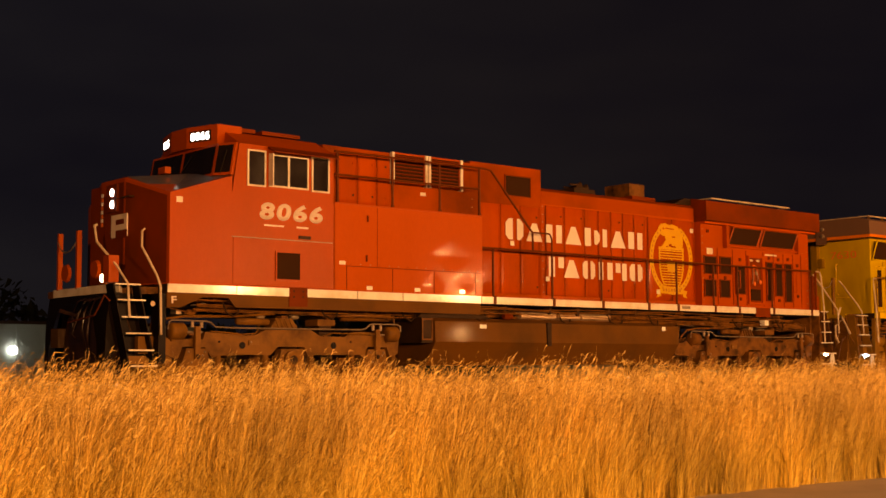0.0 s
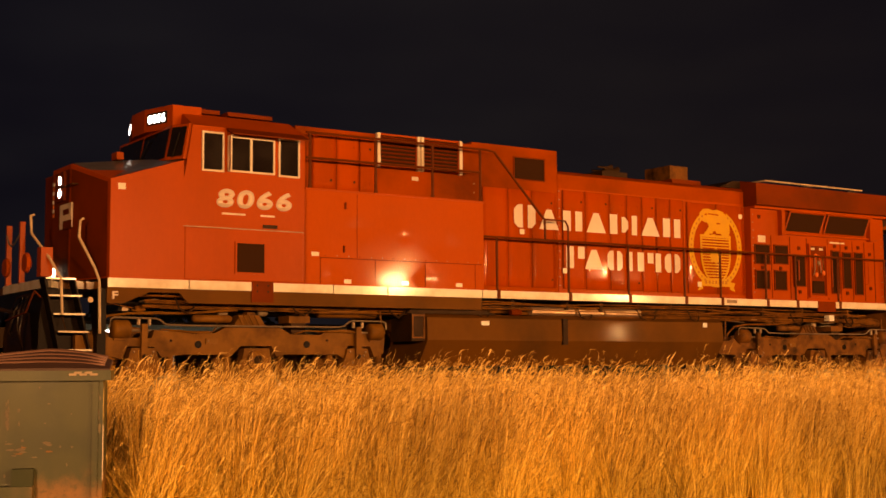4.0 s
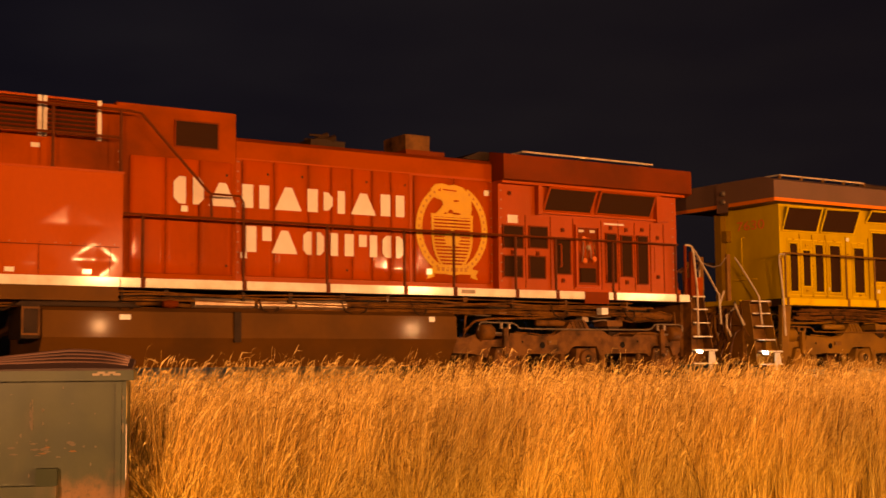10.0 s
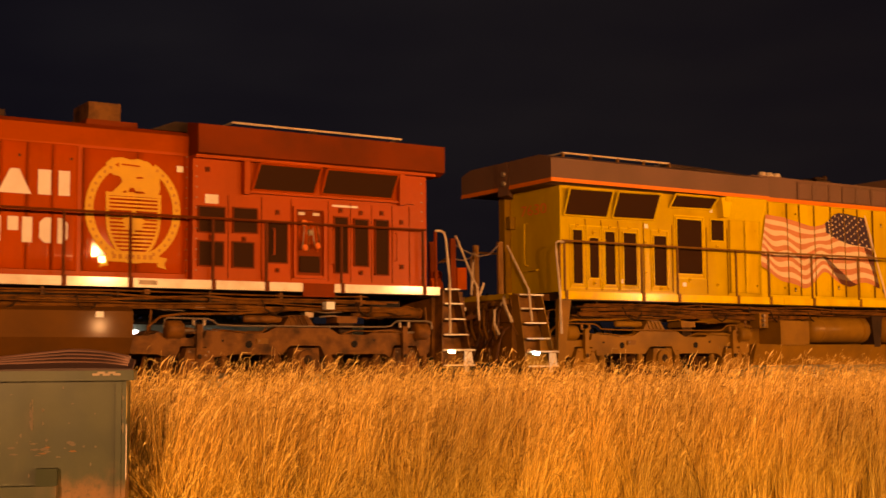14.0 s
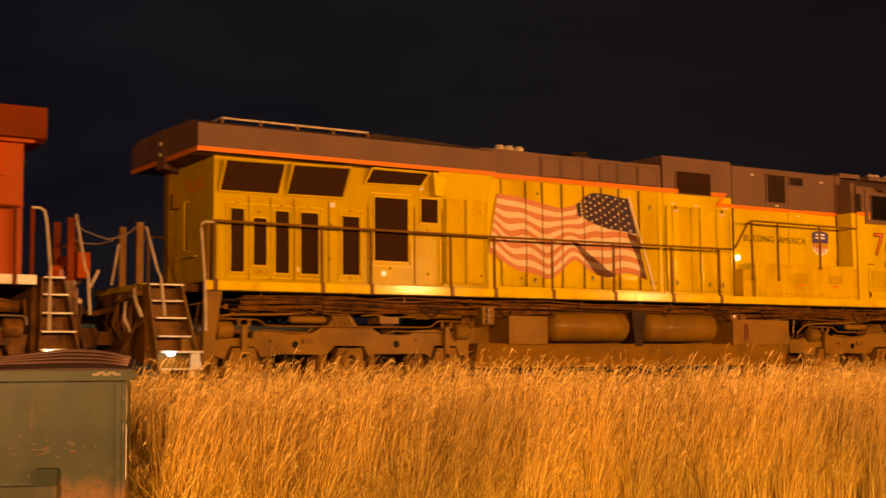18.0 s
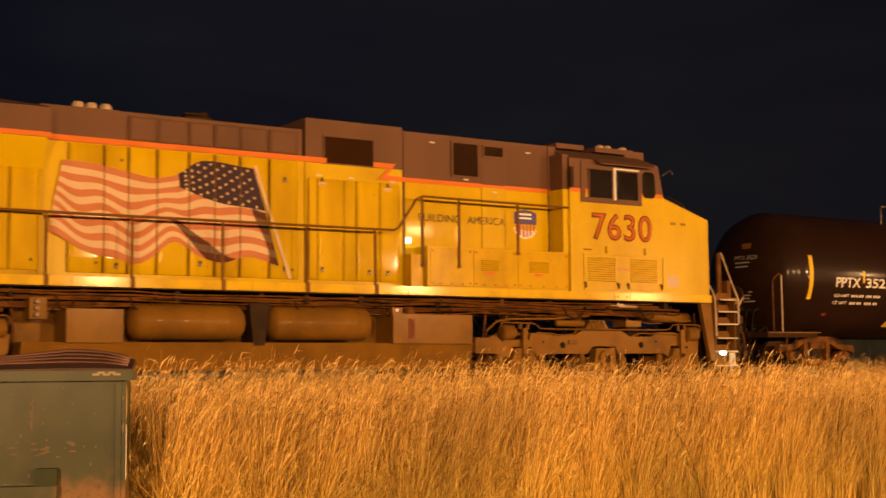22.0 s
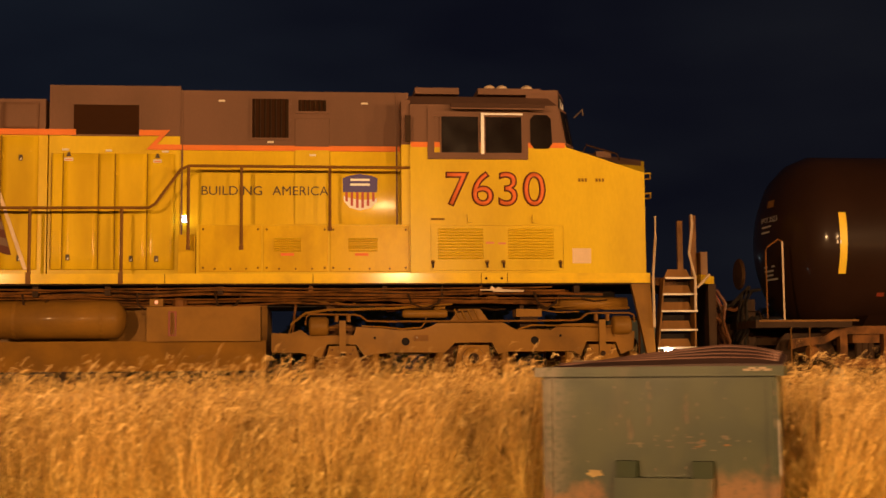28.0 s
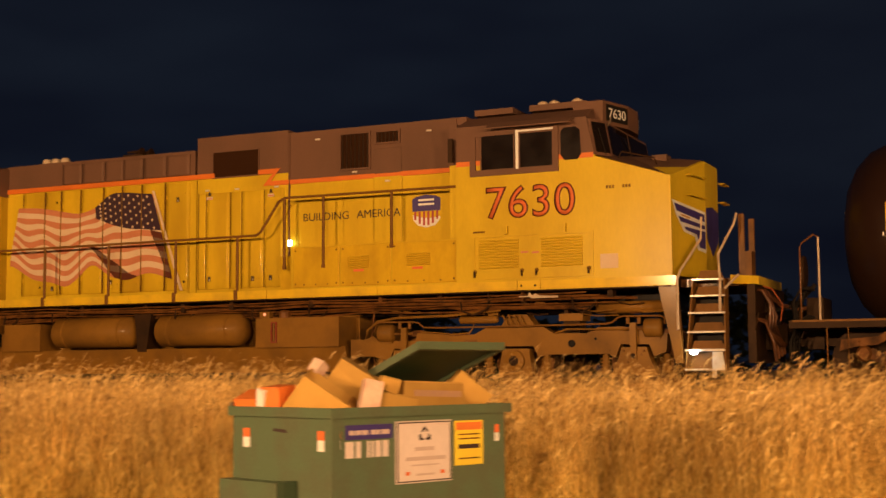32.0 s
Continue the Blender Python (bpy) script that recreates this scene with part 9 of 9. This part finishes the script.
def boxes_in_bin():
    carton("cardboard_box", "open brown cardboard box tipped on its side", 0.30, 0.30, 0.27, 0.20, 0.52, 1.17, 10, 35, -40, 0.13, hollow=True)
    carton("cardboard_box", "closed brown cardboard box standing on its corner", 0.25, 0.25, 0.24, 0.515, 0.57, 1.285, 4, 32, -42)
    carton("cardboard_box", "long brown cardboard box with a faded printed band", 0.50, 0.26, 0.14, 0.92, 0.26, 1.265, 0, 2, -6, tape=True)
    carton("cardboard_box", "small brown cardboard box tilted on the heap", 0.24, 0.20, 0.12, 1.17, 0.19, 1.31, 4, 40, -35)
    carton("cardboard_box", "printed pale carton between brown boxes", 0.11, 0.10, 0.17, 0.38, 0.15, 1.25, -6, 12, -30, 0.0, PINK_CARTON)
    carton("cardboard_box", "small pale brown box beside a printed carton", 0.11, 0.12, 0.08, 0.57, 0.20, 1.355, 0, 14, -30)
    carton("cardboard_box", "brown cardboard box sunk among the others", 0.26, 0.24, 0.2, 0.60, 0.26, 1.14, 0, 10, -14)
    carton("cardboard_box", "wide brown cardboard sheet folded flat", 1.1, 0.5, 0.05, 0.70, 0.40, 1.19, 2, 2, 2)
    carton("snack_carton", "orange carton lying on the heap", 0.15, 0.16, 0.13, 0.10, 0.83, 1.22, 0, -22, 14, 0.0, ORANGE_BAG)
    carton("snack_carton", "orange carton beside the boxes", 0.14, 0.14, 0.16, 0.11, 0.62, 1.23, 0, -6, 10, 0.0, ORANGE_BAG)
    carton("paper_packet", "crumpled peach paper packet on the boxes", 0.08, 0.07, 0.08, 0.33, 0.58, 1.46, 20, 30, 20, 0.0, PINK_CARTON)
    carton("paper_packet", "white paper strip between orange cartons", 0.04, 0.06, 0.17, 0.05, 0.71, 1.21, 16, -12, 0, 0.0, WHITE)


# ---- distance ----
def far_things():
    shed = surface("pale_shed_wall", (0.30, 0.36, 0.30), 0.7, amount=0.4, scale=0.4, bump=0.1)
    at = thing("warehouse", (38, 92, 0), "long pale low warehouse far behind the track", "warehouse")
    part("wall", box(bm_new(), 20, 52, 90, 100, 0, 4.75), shed, at, "pale metal wall")
    part("roof", box(bm_new(), 19.6, 52.4, 89.6, 100.4, 4.75, 4.95), GRIME_DARK, at)
    for k in range(13):
        part("wall_rib", box(bm_new(), 21 + 2.1 * k, 21.12 + 2.1 * k, 89.94, 90, 0, 4.74), shed, at)
    part("wall_light", lathe(bm_new(), [(0, 0.3), (0.2, 0.3)], 37.5, 89.7, 2.9, "y", 10), glowing("far_white_lamp", (0.8, 0.92, 1.0), 14), at, "bright white wall light")
    part("lit_window", box(bm_new(), 31.55, 32.7, 89.9, 89.98, 3.75, 4.35), glowing("lit_window_glow", (0.85, 0.95, 1.0), 6), at, "bright lit window high in the wall")
    add_lamp(32.1, 88.6, 4.05, 14, (0.75, 0.95, 1.0), 0.3)     # added point lamp for the light spilling from the window
    add_lamp(37.5, 86.0, 4.8, 40, (0.75, 0.97, 1.0), 0.3)     # added fill lamp without a fixture, brightens the warehouse wall
    at = thing("warehouse", (112, 97, 0), "pale low shed with a bright white wall light", "warehouse")
    part("wall", box(bm_new(), 96, 128, 92, 102, 0, 4.2), shed, at, "pale metal wall")
    part("roof", box(bm_new(), 95.7, 128.3, 91.6, 102.4, 4.2, 4.4), GRIME_DARK, at)
    for k in range(12):
        part("wall_rib", box(bm_new(), 97 + 2.6 * k, 97.15 + 2.6 * k, 91.93, 92, 0, 4.19), shed, at)
    part("wall_light", lathe(bm_new(), [(0, 0.33), (0.2, 0.33)], 104.16, 91.7, 3.15, "y", 12), glowing("far_wall_lamp", (0.8, 0.92, 1.0), 14), at, "bright white wall light")
    add_lamp(104.16, 88.5, 3.7, 4, (0.3, 0.6, 1.0), 0.3)     # added fill lamp without a fixture, tints the shed's wall
    lamp = thing("street_lamp", (-4.8, 92, 0), "distant lamp post with a cold white light", "street lamp")
    part("pole", tube(bm_new(), [(-4.8, 92, 0), (-4.8, 92, 6.6)], 0.08), STEEL, lamp)
    part("lamp_head", box(bm_new(), -5.3, -4.2, 91.8, 92.2, 6.55, 6.8), glowing("far_cold_lamp", (0.75, 0.95, 1.0), 25), lamp, "glowing lamp head")
    leaf = surface("dark_wood_leaves", (0.02, 0.03, 0.015), 0.9, amount=0.4, scale=1, bump=0.3)
    rnd = np.random.RandomState(12)
    verts, faces = [], []
    for i in range(30000):
        x = rnd.uniform(-260, 260)
        top = 9.0 + 3.0 * math.sin(x * 0.11) + 2.0 * math.sin(x * 0.37 + 1)
        c = np.array([x, 170 + rnd.uniform(0, 14), rnd.uniform(0, 1) ** 0.7 * top])
        o = len(verts)
        s = rnd.uniform(0.5, 1.5)
        verts += [list(c + 0.4 * s * rnd.normal(0, 1, 3)) for k in range(4)]
        faces += [(o, o + 1, o + 2), (o, o + 2, o + 3), (o + 1, o + 2, o + 3)]
    me = bpy.data.meshes.new("far_woods")
    me.from_pydata(verts, [], faces)
    me.materials.append(leaf)
    tagged(new("far_woods", me), "dark line of far trees against the night sky", "trees", "", "stuff")


ground_sheet()
road_sheet()
stones_by_road()
# the darkest stalks carry the shade between stalks in their colour
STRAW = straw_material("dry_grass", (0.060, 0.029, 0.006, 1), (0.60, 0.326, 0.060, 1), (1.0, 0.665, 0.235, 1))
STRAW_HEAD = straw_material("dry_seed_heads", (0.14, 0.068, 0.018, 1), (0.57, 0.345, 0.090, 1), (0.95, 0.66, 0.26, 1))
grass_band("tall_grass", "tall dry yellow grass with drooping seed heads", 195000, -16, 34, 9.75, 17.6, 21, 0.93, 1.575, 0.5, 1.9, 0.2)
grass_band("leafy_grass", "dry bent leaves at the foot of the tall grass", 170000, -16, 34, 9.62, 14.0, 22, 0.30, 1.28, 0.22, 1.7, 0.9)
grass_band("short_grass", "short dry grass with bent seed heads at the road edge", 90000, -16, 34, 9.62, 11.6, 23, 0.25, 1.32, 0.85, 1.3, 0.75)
track_bed()
marker_stakes()
RED_LOCO = red_locomotive()
YELLOW_LOCO = yellow_locomotive()
TANK_CAR = tank_car()
closed_bin()
open_bin()
boxes_in_bin()
far_things()

# the train's way along the track: seconds and metres
TRAIN = [(0, 0), (1, -0.89), (2, -1.85), (2.5, -2.34), (3.5, -3.36), (4.5, -4.43), (5, -4.98), (6, -6.08), (7, -7.27), (8, -8.53), (9, -9.83), (10, -11.22),
         (11, -12.68), (12, -14.18), (13, -15.71), (14, -17.30), (14.5, -18.12), (15.5, -19.86), (16.5, -21.65), (17, -22.58), (18, -24.51), (19, -26.49), (20, -28.54), (21, -30.65),
         (22, -32.81), (23, -35.06), (24, -37.38), (25, -39.78), (26, -42.24), (26.5, -43.50), (27.5, -46.02), (28.5, -48.52), (29, -49.74), (30, -52.17), (31, -54.75), (32, -57.54)]


def motions():
    for car in (RED_LOCO, YELLOW_LOCO, TANK_CAR):
        x, y, z = car.location
        walk(car, [(t, pose(x + d, y, z)) for t, d in TRAIN])
    ts = [0.25 * k for k in range(129)]
    ds = np.interp(ts, [t for t, d in TRAIN], [d for t, d in TRAIN])
    for ob, here, r in WHEELS:
        walk(ob, [(t, pose(here.x, here.y, here.z, 0, math.degrees(d / r), 0)) for t, d in zip(ts, ds)])


motions()
